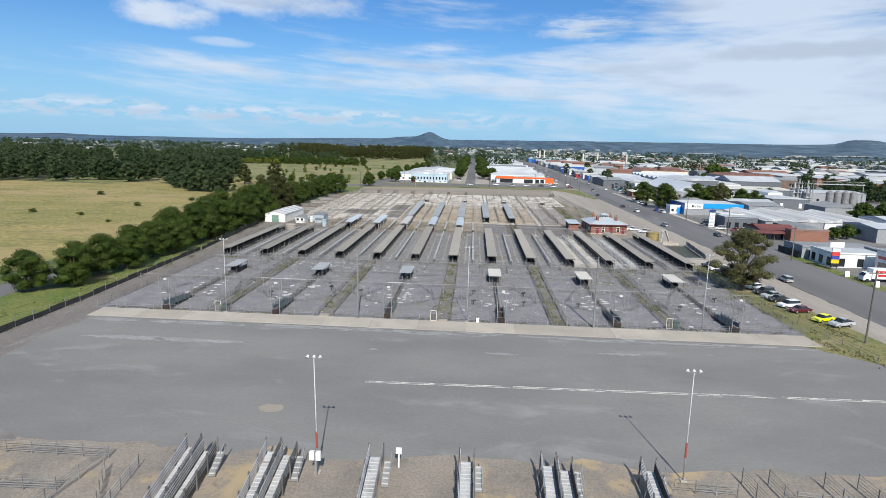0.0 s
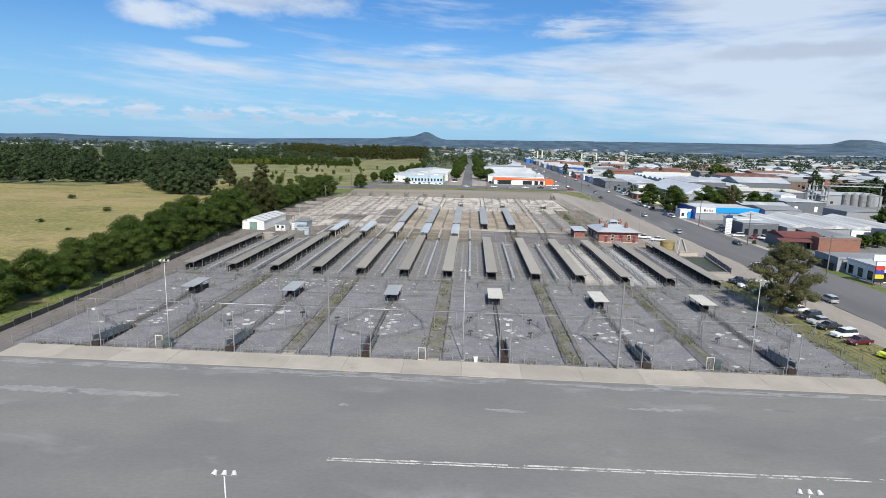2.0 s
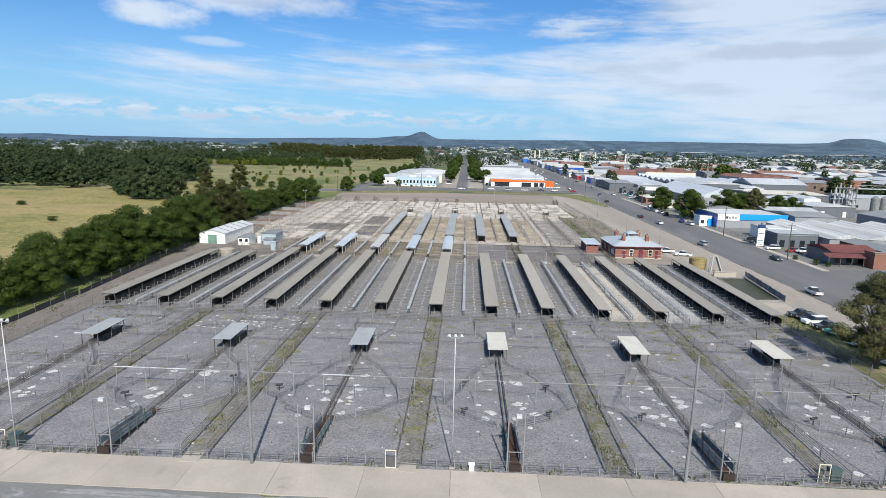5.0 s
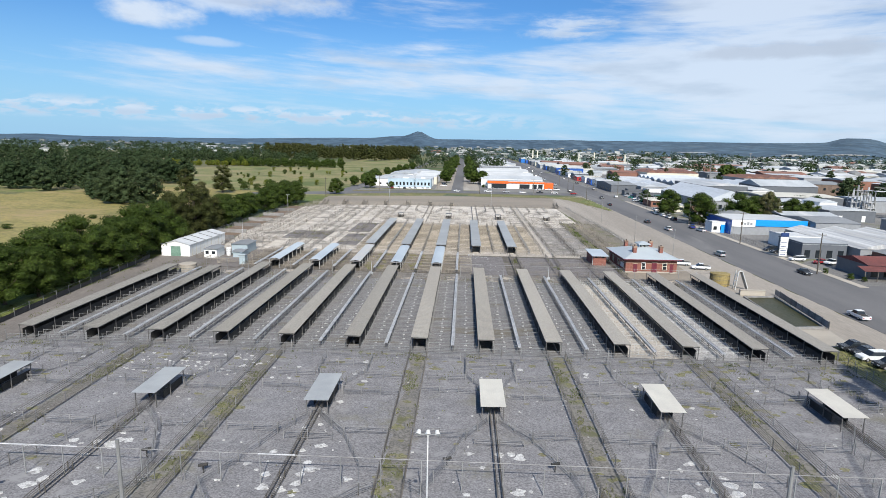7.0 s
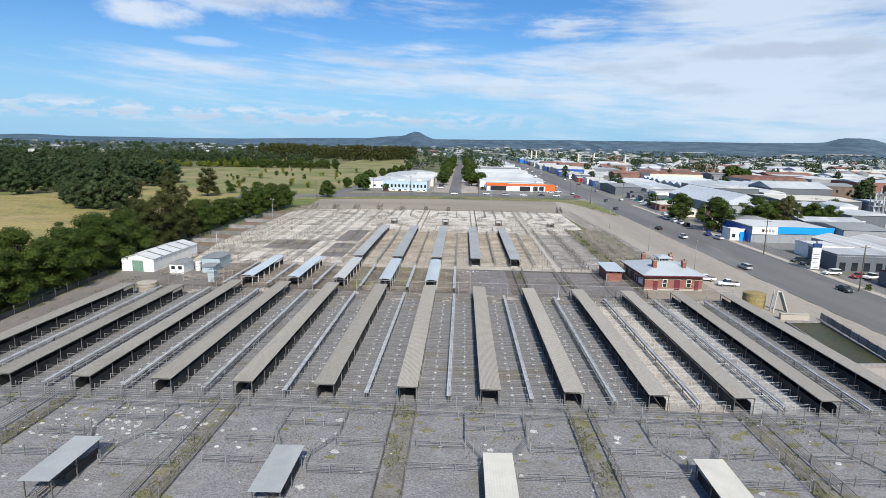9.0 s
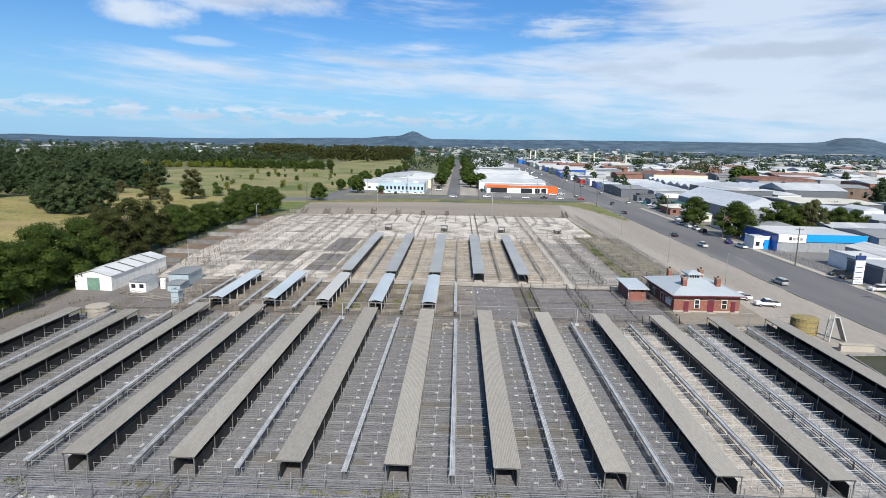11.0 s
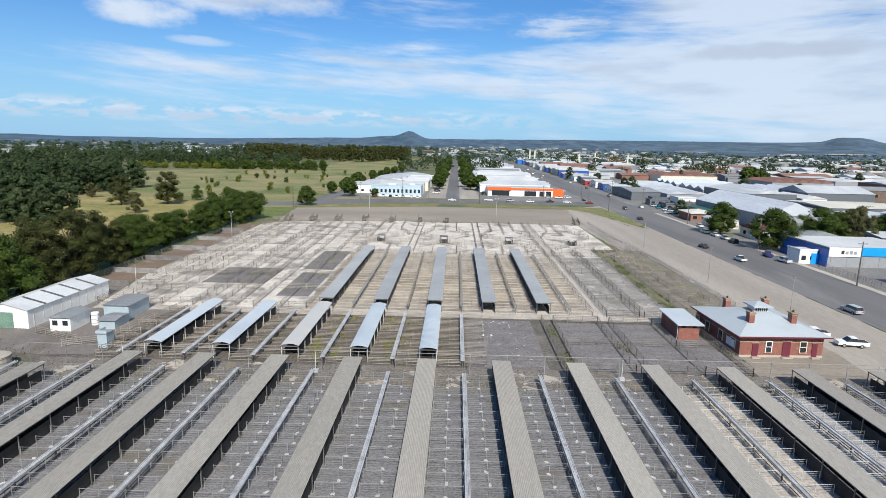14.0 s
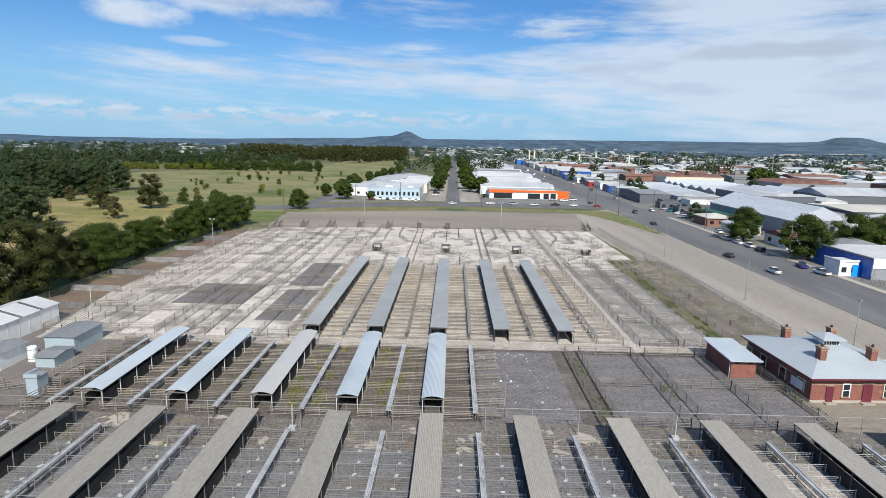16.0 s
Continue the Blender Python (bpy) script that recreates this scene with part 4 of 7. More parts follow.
def side_gate(x, y, green):
    t = thing("side_gate", "narrow white framed gate in the apron fence" if not green else "narrow white framed gate beside a green box", "gate", "apron gates", at=(x, y, 0.06))
    for s in (-0.5, 0.5):
        part("gate_post", MB().box(s - .035, s + .035, -.04, .04, 0, 1.9), M_CREAM, t)
    part("top_bar", MB().box(-.46, .46, -.04, .04, 1.83, 1.9), M_CREAM, t)
    part("bottom_bar", MB().box(-.46, .46, -.04, .04, .05, .12), M_CREAM, t)
    part("mesh_panel", MB().box(-.44, .44, -.015, .015, .165, 1.2), M_STEELD, t)
    if green:
        part("counter_box", MB().box(.75, 1.7, .1, .9, 0, 1.25).box(.7, 1.75, .05, .95, 1.252, 1.33), M_GREEN, t, "dark green steel box")


for x, y, g in ((-43.9, 82.7, True), (-5.4, 82.1, False), (35.0, 82.7, True)):
    side_gate(x, y, g)
slab("gate_step", rect(-4.6, -3.0, 81.6, 82.9), 0.0, 0.16, M_CONC, "pale concrete step at a lane gate", "step")
slab("gate_step", rect(-25.6, -23.8, 81.7, 83.4), 0.0, 0.17, M_CONC, "pale concrete step at a lane gate", "step")
solid("power_outlet_box", MB().box(2.0, 2.5, 82.1, 82.35, .06, .75).box(1.95, 2.55, 82.05, 82.4, .752, .85), M_WHITE, "small white and teal service box", "service box")
for i, (x, y) in enumerate(((1.3, 97.6), (11.6, 97.4), (1.5, 91.5), (11.1, 91.6), (21.5, 91.8), (40.8, 92.4), (50.1, 98.4), (-38.3, 92.2), (-27.8, 97.2), (-21.2, 95.3))):
    solid("rubber_buffer", MB().tube((x - .4, y - .1, .85), (x + .4, y + .1, .93), .15, .15, 10).box(x - .05, x + .05, y - .05, y + .05, .04, .9), M_DARK, "black rubber roller on a pen gate post", "buffer", "rubber buffers")


def light_pole(x, y, h, heads, label, base_mat=None, lean=0.0, thin=False):
    t = thing("floodlight_pole", label, "light pole", "floodlight poles", at=(x, y, 0.04))
    part("pole", MB().tube((0, 0, 0), (lean, 0, h), *((0.05, 0.035) if thin else (0.068, 0.042)), 10), M_STEEL if thin else M_DECK, t, smooth=True)
    part("base_plate", MB().box(-.28, .28, -.28, .28, 0, .12), M_CONC, t)
    if base_mat:
        part("painted_band", MB().tube((lean * .22, 0, h * .22), (lean * .36, 0, h * .36), 0.1, 0.095, 10), base_mat, t, "red painted band")
    if heads == 1:
        part("cap_lamp", MB().box(lean - .15, lean + .15, -.2, .2, h - .1, h + .1), M_STEEL, t)
        return t
    part("arm", MB().bar((lean - .6, 0, h), (lean + .6, 0, h), 0.05), M_STEEL, t)
    for i in range(heads):
        a = -.6 + 1.2 * i / (heads - 1)
        g = MB()
        g.tube((lean + a, -.05, h + .0), (lean + a * .9, .16, h + .2), 0.19, 0.1, 10)
        part("floodlight", g, M_WSTEEL, t)
    return t


M_REDB = paint("faded_red_band", (0.30, 0.07, 0.05), .6)
light_pole(-12.8, 42.6, 11.2, 3, "tall pale steel floodlight pole with red band", M_REDB, -0.2)
light_pole(21.2, 44.1, 10.7, 3, "tall pale steel floodlight pole with red band", M_REDB, -0.05)
for x, hd in ((-42.3, 3), (0.4, 3), (40.4, 3)):
    light_pole(x, 82.6, 13.0, hd, "tall pale floodlight pole at the pen fence")
for x in (-18.6, 22.0):
    t = thing("power_pole", "tall bare grey timber pole at the pen fence", "pole", "power poles", at=(x, 81.9, 0.05))
    part("pole", MB().tube((0, 0, 0), (0, 0, 12.3), 0.17, 0.11, 9), M_STEEL, t)
light_pole(4.4, 167.2, 4.4, 2, "short grey lamp post in an open yard", thin=True)
light_pole(15.8, 290.5, 9.6, 2, "slim light pole at the yard's far edge")
light_pole(-34.6, 293, 9.8, 2, "slim light pole at the yard's far edge")
light_pole(-69.6, 249, 8.4, 2, "slim light pole beside the cattle pens")
light_pole(-63, 194, 6.0, 1, "slim grey post beside the sheds")

# far cattle pens: fences
runs = []
for a, b in ((-66.8, -71.6), (-61, -65), (-55, -58.5), (-49, -52), (-47.2, -50), (-41, -43), (-37.6, -39), (-27.6, -27.8)):
    runs.append(((a, 188.6), (b, 286 + b / 20)))
for a, b in ((-63.9, -68.3), (-58, -61.7), (-44.1, -46.5), (-32.5, -33.4)):
    runs.append(((a, 188.6), (b, 286 + b / 20)))
cols = ((-66.8, -61), (-61, -55), (-55, -49), (-47.2, -41), (-37.6, -27.6))
for i, y in enumerate((188.6, 198, 210, 221, 232, 243, 254, 265, 276, 285.5)):
    grow = 1 + 0.0007 * (y - 188)
    for j, (a, b) in enumerate(cols):
        yy = y + ((i * 3 + j * 5) % 4) * 0.7
        runs.append(((a * grow, yy), (b * grow, yy)))
far_fence(runs, 1.25, 4, 3.0, M_FARF, "weathered grey timber cattle pen fence")
runs = [((-27.5, 236), (47, 236)), ((-27.5, 289.4), (47.5, 289.4))]
for x in (-14.0, -12.0, 6.2, 8.2, 25.2, 27.8):
    runs.append(((x, 236), (x, 289)))
for xc in (-23.5, -3.7, 16.6, 36.4):
    runs += [((xc - 0.6, 250), (xc - 7, 243)), ((xc + 0.6, 250), (xc + 7, 243)), ((xc - 0.8, 254), (xc - 8, 262)), ((xc + 0.8, 254), (xc + 8, 262)),
             ((xc - 8, 262), (xc - 4, 272)), ((xc + 8, 262), (xc + 4, 272)), ((xc - 4, 272), (xc - 4, 289)), ((xc + 4, 272), (xc + 4, 289)), ((xc, 266), (xc, 289)), ((xc - 9, 250), (xc - 1, 251)), ((xc + 1, 251), (xc + 9, 250)), ((xc - 3, 236), (xc - 3, 244)), ((xc + 4, 236), (xc + 4, 245))]
far_fence(runs, 1.2, 4, 3.0, M_FARF, "weathered grey timber cattle pen fence")
for xc in (-23.5, -3.7, 16.6, 36.4):
    t = thing("drafting_stand", "small dark covered drafting stand among pale pens", "drafting stand", "drafting stands", at=(xc, 250.5, 0.06))
    part("roof_sheet", corrugated(2.6, 2.6, 0.24, 0.03), M_STEELD if xc < 30 else M_CANOPY, t).location = (0, 0, 1.9)
    for sx in (-1.1, 1.1):
        part("side_board", MB().box(sx - .04, sx + .04, 0.1, 2.5, 0.1, 1.3), M_DARK, t)
        for y in (0.2, 2.3):
            part("post", unit_post(M_STEELD, 0.09, 1.9), None, t).location = (sx, y, -0.02)
    part("gate", MB().box(-1.1, 1.1, 0, 0.06, 0.1, 1.2), M_DARK, t)

# right-hand cattle pens
runs = []
for x in (15.2, 17.2, 25.0, 27.0, 34.5, 41.0):
    runs.append(((x, 166.2), (x, 184.8)))
for a, b in ((17.2, 25.0), (27.0, 34.5), (34.5, 41.0)):
    for y in (166.2, 175.2, 184.8):
        runs.append(((a, y), (b, y)))
for x in (25.2, 27.7, 33.7, 34.6, 40.2, 43.4):
    runs.append(((x, 188.3), (x, 240)))
for a, b in ((27.7, 33.7), (34.6, 40.2)):
    for y in (188.3, 198.0, 208, 218, 228, 240):
        runs.append(((a, y), (b, y)))
far_fence(runs, 1.3, 4, 2.6, mat("silvered_timber", (0.225, 0.20, 0.17), (0.15, 0.133, 0.112), 0.5, 12.0, per_object=0.2), "weathered grey timber cattle pen fence", w=0.045, rail_h=.055)
runs = []
rng = random.Random(8)
for y in range(193, 245, 5):
    runs.append(((43.8, y), (rng.uniform(46.5, 48), y + rng.uniform(-.4, .8))))
    if rng.random() < .6:
        runs.append(((47.2, y + 2), (rng.uniform(49.5, 52.5), y + rng.uniform(1.5, 3))))
    if rng.random() < .7:
        runs.append(((47.5 + rng.uniform(-.4, .4), y), (47.5 + rng.uniform(-.4, .4), y + 5)))
    if rng.random() < .4:
        runs.append(((51.5, y), (51 + rng.uniform(-.4, .4), y + 4)))
far_fence(runs, 1.1, 3, 2.4, M_TIMBERB, "old broken brown timber yard fence with weeds", w=0.05)
far_fence([((55.5, 196), (54.6, 236)), ((54.6, 236), (53.0, 262)), ((53.0, 262), (52.6, 294))], 0.9, 3, 3.0, M_PALE, "low grey timber boundary fence")
far_fence([((-79, 199), (-78, 272))], 1.3, 4, 2.6, M_STEEL, "pale rail fence of bare earth pens")
far_fence([((-78.8, y), (-68 - (y - 197) * 0.045, y)) for y in (199, 209, 221, 233, 246, 260)], 1.25, 4, 2.6, M_PIPE, "grey boarded wall of bare earth pens", rail_h=.27)

runs = [((-53.6, 171.5), (-50.4, 186)), ((-50.8, 167.4), (-48.2, 185.5)), ((-58, 169.5), (-53.6, 171.5)), ((-66, 174.2), (-57, 171.2))]
for y in (171.6, 174.8, 178.0, 181.2, 184.4):
    runs.append(((-53.6 + (y - 171.5) * .22, y), (-50.2 + (y - 171.5) * .16, y)))
far_fence(runs, 1.2, 4, 2.4, M_TIMBERB, "old brown timber pen fence beside sheds", w=0.05)

# end ramps at the far edge
for x, y in ((-64.9, 285), (-55.6, 286.5), (-46.1, 287.5), (-35.7, 288.5), (-25, 289), (-14.1, 289.2), (-3.7, 289.4), (47.7, 291)):
    t = thing("end_ramp", "dark timber loading ramp at the yard's far edge", "loading ramp", "far loading ramps", at=(x, y, 0.05))
    for s in (-0.9, 0.9):
        for j in range(4):
            part("side_rail", MB().bar((s, -1, 0.4 + .3 * j), (s, 4.5, 1.4 + .34 * j), 0.08, 0.14), M_TIMBERB, t)
        for j in range(3):
            part("post", unit_post(M_TIMBERB, 0.14, 1.5 + 0.5 * j), None, t).location = (s, -0.8 + 2.4 * j, -0.03)
    part("ramp_floor", MB().bar((0, -1, 0.3), (0, 4.5, 1.2), 1.7, 0.1), M_TIMBER, t)

# boundary barrier along the left track
BAR = [(-70.8, 56), (-71.2, 85), (-72.9, 128), (-76.6, 173)]
for (ax, ay), (bx, by) in zip(BAR, BAR[1:]):
    L = math.hypot(bx - ax, by - ay)
    t = thing("boundary_barrier", "low fence with black shade cloth and steel posts", "fence", "boundary barriers", at=(ax, ay, 0.03), turn=math.degrees(math.atan2(by - ay, bx - ax)) - 90)
    n = round(L / 3.2)
    for i in range(n):
        part("post", unit_post(M_STEEL, 0.08, 1.7), None, t).location = (0, L * i / n, -0.03)
        part("cloth", MB().box(-0.02, 0.02, L * i / n + .03, L * (i + 1) / n - .03, 0.08, 0.9 + 0.1 * ((i * 5) % 3)), M_BARRIER, t)
    part("top_wire", MB().tube((0, 0, 1.55), (0, L, 1.55), 0.015, n=4), M_STEEL, t)
fence([(61, 72), (58.3, 100), (58.6, 128)], 1.3, 3, 3.0, M_STEELD, label="wire and rail fence along the grass verge")
fence([(-66.3, 45), (-66.2, 62)], 0.9, 2, 3.0, M_TIMBERB, label="low timber rail along the dirt track")

# ---- trees ----
GOLD = (1 + 5 ** 0.5) / 2
ICO_V = np.array([(-1, GOLD, 0), (1, GOLD, 0), (-1, -GOLD, 0), (1, -GOLD, 0), (0, -1, GOLD), (0, 1, GOLD), (0, -1, -GOLD), (0, 1, -GOLD), (GOLD, 0, -1), (GOLD, 0, 1), (-GOLD, 0, -1), (-GOLD, 0, 1)]) / math.hypot(1, GOLD)
ICO_F = np.array([(0, 11, 5), (0, 5, 1), (0, 1, 7), (0, 7, 10), (0, 10, 11), (1, 5, 9), (5, 11, 4), (11, 10, 2), (10, 7, 6), (7, 1, 8), (3, 9, 4), (3, 4, 2), (3, 2, 6), (3, 6, 8), (3, 8, 9), (4, 9, 5), (2, 4, 11), (6, 2, 10), (8, 6, 7), (9, 8, 1)])


def leaf_cloud(rng, blobs, count, size, flat=0.75, jitter=0.5):
    """Leaf clumps over a set of rounded masses: (cx, cy, cz, radius)."""
    vols = np.array([b[3] ** 2 for b in blobs])
    pick = rng.choice(len(blobs), count, p=vols / vols.sum())
    B = np.array(blobs)[pick]
    d = rng.normal(size=(count, 3))
    d /= np.linalg.norm(d, axis=1)[:, None]
    d[:, 2] = np.where(d[:, 2] < -0.35, -d[:, 2], d[:, 2])
    r = B[:, 3] * rng.uniform(0.62, 1.08, count)
    c = B[:, :3] + d * r[:, None] * np.array([1, 1, flat])
    n = d + rng.normal(size=(count, 3)) * jitter + np.array([0, 0, 0.25])
    n /= np.linalg.norm(n, axis=1)[:, None]
    a = np.cross(n, rng.normal(size=(count, 3)))
    a /= np.linalg.norm(a, axis=1)[:, None]
    b = np.cross(n, a)
    s = size * rng.uniform(0.55, 1.3, count)[:, None]
    v = np.stack([c - a * s, c + b * s * 0.6, c + a * s + n * s * 0.25, c - b * s * 0.6], 1).reshape(-1, 3)
    f = np.arange(count * 4).reshape(-1, 4)
    return v, f


def crown_blobs(rng, h, r, base, kind):
    blobs = []
    k = {"oak": 26, "cypress": 26, "gum": 50, "shrub": 6, "poplar": 9}[kind]
    for i in range(k):
        t = (i + rng.uniform(0, 1)) / k
        z = base + (h - base) * (0.06 + 0.86 * t)
        if kind == "oak":
            w = math.sqrt(max(0.05, 1 - (2 * t - 0.85) ** 2))
            rad = r * rng.uniform(0.22, 0.42)
        elif kind == "cypress":
            w = 1.05 - 0.45 * t
            rad = r * rng.uniform(0.22, 0.40) * (1.1 - 0.25 * t)
        elif kind == "gum":
            w = math.sqrt(max(0.05, 1 - (2 * t - 0.9) ** 2)) * 1.22
            rad = r * rng.uniform(0.15, 0.28)
        elif kind == "poplar":
            w = 0.5
            rad = r * rng.uniform(0.5, 0.7)
        else:
            w, rad = 0.6, r * rng.uniform(0.4, 0.6)
        ang = i * 2.4 + rng.uniform(-0.4, 0.4)
        rr = r * w * rng.uniform(0.35 if kind != "gum" else 0.1, 0.8)
        blobs.append((rr * math.cos(ang), rr * math.sin(ang), min(z, h - rad * 0.7), rad))
    if kind in ("oak", "cypress"):
        blobs.append((0, 0, base + (h - base) * 0.45, r * 0.5))
    return blobs


TREE = {}


def tree_mesh(kind, seed, h, r, base, count, size, leaf):
    key = (kind, seed)
    if key in TREE:
        return TREE[key]
    rng = np.random.default_rng(seed * 7 + len(kind))
    blobs = crown_blobs(rng, h, r, base, kind)
    v, f = leaf_cloud(rng, blobs, count, size, 0.75, 0.5)
    faces = f.tolist()
    if kind in ("oak", "cypress", "gum"):
        for bx, by, bz, br in blobs:
            faces += (ICO_F + len(v)).tolist()
            w = ICO_V * br * rng.uniform(0.5, 0.8, (12, 1)) * np.array([1, 1, 0.75])
            v = np.concatenate([v, w + np.array([bx, by, bz])])
    crown = bpy.data.meshes.new("crown")
    crown.from_pydata(v.tolist(), [], faces)
    crown.materials.append(leaf)
    wood = MB()
    tr = 0.028 * h
    wood.tube((0, 0, -0.1), (0.1 * r * 0.3, 0, base * 0.7), tr * 1.35, tr, 8)
    wood.tube((0.03 * r, 0, base * 0.65), (0, 0.05 * r, h * 0.62), tr, tr * 0.45, 7)
    for bx, by, bz, br in blobs[::2]:
        z0 = min(base * 0.7 + 0.35 * max(bz - base, 0), h * 0.6)
        wood.tube((0, 0, z0), (bx * 0.9, by * 0.9, bz), tr * 0.5, tr * 0.14, 5)
    trunk = wood.mesh("trunk")
    trunk.materials.append(M_BARK)
    TREE[key] = (trunk, crown)
    return TREE[key]


def tree(x, y, kind, seed, h, r, base, count, size, leaf, label, group, scale=1.0, turn=0.0, wide=1.0):
    trunk, crown = tree_mesh(kind, seed, h, r, base, count, size, leaf)
    t = thing("tree", label, "tree", group, at=(x, y, 0.0), turn=turn)
    t.scale = (scale * wide, scale * wide, scale)
    part("trunk", trunk, None, t)
    part("crown", crown, None, t)
    return t


rng = random.Random(21)
OAK = ("broad dark green deciduous tree in full leaf", "boundary trees")
row_trees = [(-81, 98, .85), (-76.8, 107, .8), (-77, 124, .9), (-78.6, 142, .95), (-79.5, 151, 1.05), (-79, 161, 1.0), (-80, 171, 1.05), (-83.5, 89, .86), (-78, 93.5, .8), (-79.5, 103, .92), (-78.5, 111, .98), (-79, 119, .95), (-79.5, 128, 1.1), (-80.5, 137, 1.08), (-81, 146, 1.2), (-82, 156, 1.3), (-81, 166, 1.15), (-82, 176, 1.3), (-82.5, 186, 1.25), (-80, 181, .85), (-84, 133, 1.05), (-84, 151, 1.1)]
for i, (x, y, sc) in enumerate(row_trees):
    if y < 130:
        x, sc = x - 1.6, sc * .94
    tree(x, y, "oak", i % 4, 10.5, 5.6, 0.5, 10500, 0.155, M_LEAF, OAK[0], OAK[1], sc, 67 * i, 1.0 + 0.05 * (i % 3))
for i, (x, y, sc) in enumerate([(-83, 195, .88), (-82.5, 203, .95), (-84, 209, .84), (-88, 200, .82), (-83, 215, .7)]):
    tree(x, y, "cypress", i % 2, 17, 7.2, 0.6, 12000, 0.18, M_LEAFD, "tall dark spreading conifer beside the yards", OAK[1], sc, 83 * i)
for i, (x, y, sc) in enumerate([(-82.6, 221, .95), (-85, 224.5, 1.05), (-84.5, 228, 1.0), (-83, 236, .95), (-84, 246, .9), (-82, 256, 1.0), (-83, 266, 1.08), (-81, 276, 1.12), (-84, 284, 1.1), (-79.5, 287, 1.05)]):
    tree(x, y, "oak", i % 4, 10.5, 5.6, 0.5, 10500, 0.155, M_LEAF, OAK[0], OAK[1], sc, 51 * i + 20, 1.08)
tree(-71.6, 331, "oak", 1, 10.5, 5.6, 0.5, 10500, 0.155, M_LEAF, "round dark tree beside the cross road", "street trees", 0.9, 30)
tree(60.4, 108.2, "gum", 0, 14.0, 7.0, 0.9, 27000, 0.125, M_LEAFG, "large olive-green eucalypt beside parked cars", "eucalypts", 1.0, 10)
for i, (x, y, sc) in enumerate([(96.4, 278, 1.12), (98.2, 251.8, 1.26), (116.5, 258, 1.24), (124.5, 260.5, 1.1), (134, 266, 1.12), (143.5, 264.6, 1.0), (152, 267, .9)]):
    tree(x, y, "oak", (i + 2) % 4, 10.5, 5.6, 0.5, 10500, 0.155, M_LEAF, "large dark green street tree beside shops", "street trees", sc, 40 * i, 1.12)
tree(128.5, 257, "gum", 0, 14.0, 7.0, 0.9, 27000, 0.125, M_LEAFG, "tall olive eucalypt behind shops", "eucalypts", 1.0, 120, 0.7)
# street trees along the centre street and the parkland road
for i in range(20):
    y = 425 + 24 * i
    for s in (-1, 1):
        if rng.random() < 0.9:
            tree((-12 if s < 0 else 8.5) + rng.uniform(-1.5, 1.5), y + rng.uniform(-6, 6), "oak", 10 + i % 3, 10.5, 5.6, 1.3, 1100, 0.75, M_LEAF, "green street tree in full leaf", "street trees", rng.uniform(.8, 1.15), rng.uniform(0, 360), 1.1)
for i in range(15):
    tree(-74 + 1.2 * i + rng.uniform(-3, 3), 385 + 16 * i, "oak", 10 + i % 3, 10.5, 5.6, 1.3, 1100, 0.75, M_LEAF, "green roadside tree beside parkland", "street trees", rng.uniform(.5, .85), rng.uniform(0, 360), 1.0)
tree(-60, 372, "oak", 12, 10.5, 5.6, 1.3, 1100, 0.75, M_LEAFD, "round dark tree beside a pale building", "street trees", 1.0, 10)
tree(-46, 373, "oak", 11, 10.5, 5.6, 1.3, 1100, 0.75, M_LEAF, "small dark tree at a shop corner", "street trees", .45, 60)
tree(16, 420, "oak", 10, 10.5, 5.6, 1.3, 1100, 0.75, M_LEAFD, "dark tree behind the shop", "street trees", 1.0, 60)
for x, y, sc in ((35, 398, .42), (30, 398, .2), (39, 397, .2), (45, 399, .2), (16, 394, .3)):
    tree(x, y, "shrub", 0, 8, 5.5, 0.2, 900, 0.5, M_LEAF, "clipped green shrub before the shop", "shrubs", sc)
# parkland trees
for i, (x, y, sc, k) in enumerate([(-134.8, 324, 1.25, 'c'), (-152.5, 318, 1.1, 'c'), (-131, 295.5, .78, 'g'), (-184, 342, .68, 'g'), (-129, 340, 1.0, 's'), (-115, 343, 1.2, 's'), (-121, 338, .8, 's'), (-107, 341, .7, 's'), (-98, 342, .7, 's'), (-140, 344, .6, 's')]):
    if k == 'c':
        tree(x, y, "cypress", 1, 17, 7.2, 0.6, 12000, 0.18, M_LEAFD, "broad dark conifer in dry grass", "parkland trees", sc * .75, 60 * i)
    elif k == 'g':
        tree(x, y, "gum", 0, 14.0, 7.0, 0.9, 27000, 0.125, M_LEAFG, "pale olive eucalypt in dry grass", "parkland trees", sc * .8, 60 * i)
    else:
        tree(x, y, "shrub", 0, 8, 5.5, 0.2, 900, 0.5, M_LEAF, "low green shrub in parkland", "parkland trees", sc * .7, 60 * i)
for i, (x, y, sc) in enumerate(((-146, 205, .22), (-170, 180, .2), (-148, 177, .16), (-135, 228, .2), (-190, 240, .25), (-128, 165, .12), (-160, 150, .14))):
    tree(x, y, "shrub", 0, 8, 5.5, 0.2, 900, 0.5, M_LEAFG, "low olive scrub in the dry paddock", "paddock scrub", sc, 61 * i, 1.8)
for i in range(34):
    x, y = rng.uniform(-190, -82), rng.uniform(350, 560)
    tree(x, y, "shrub", 1 + i % 2, 8, 4.0, 0.3, 500, 0.6, M_LEAFY if i % 3 == 0 else M_LEAF, "small young parkland tree", "parkland saplings", rng.uniform(.25, .6), 37 * i)


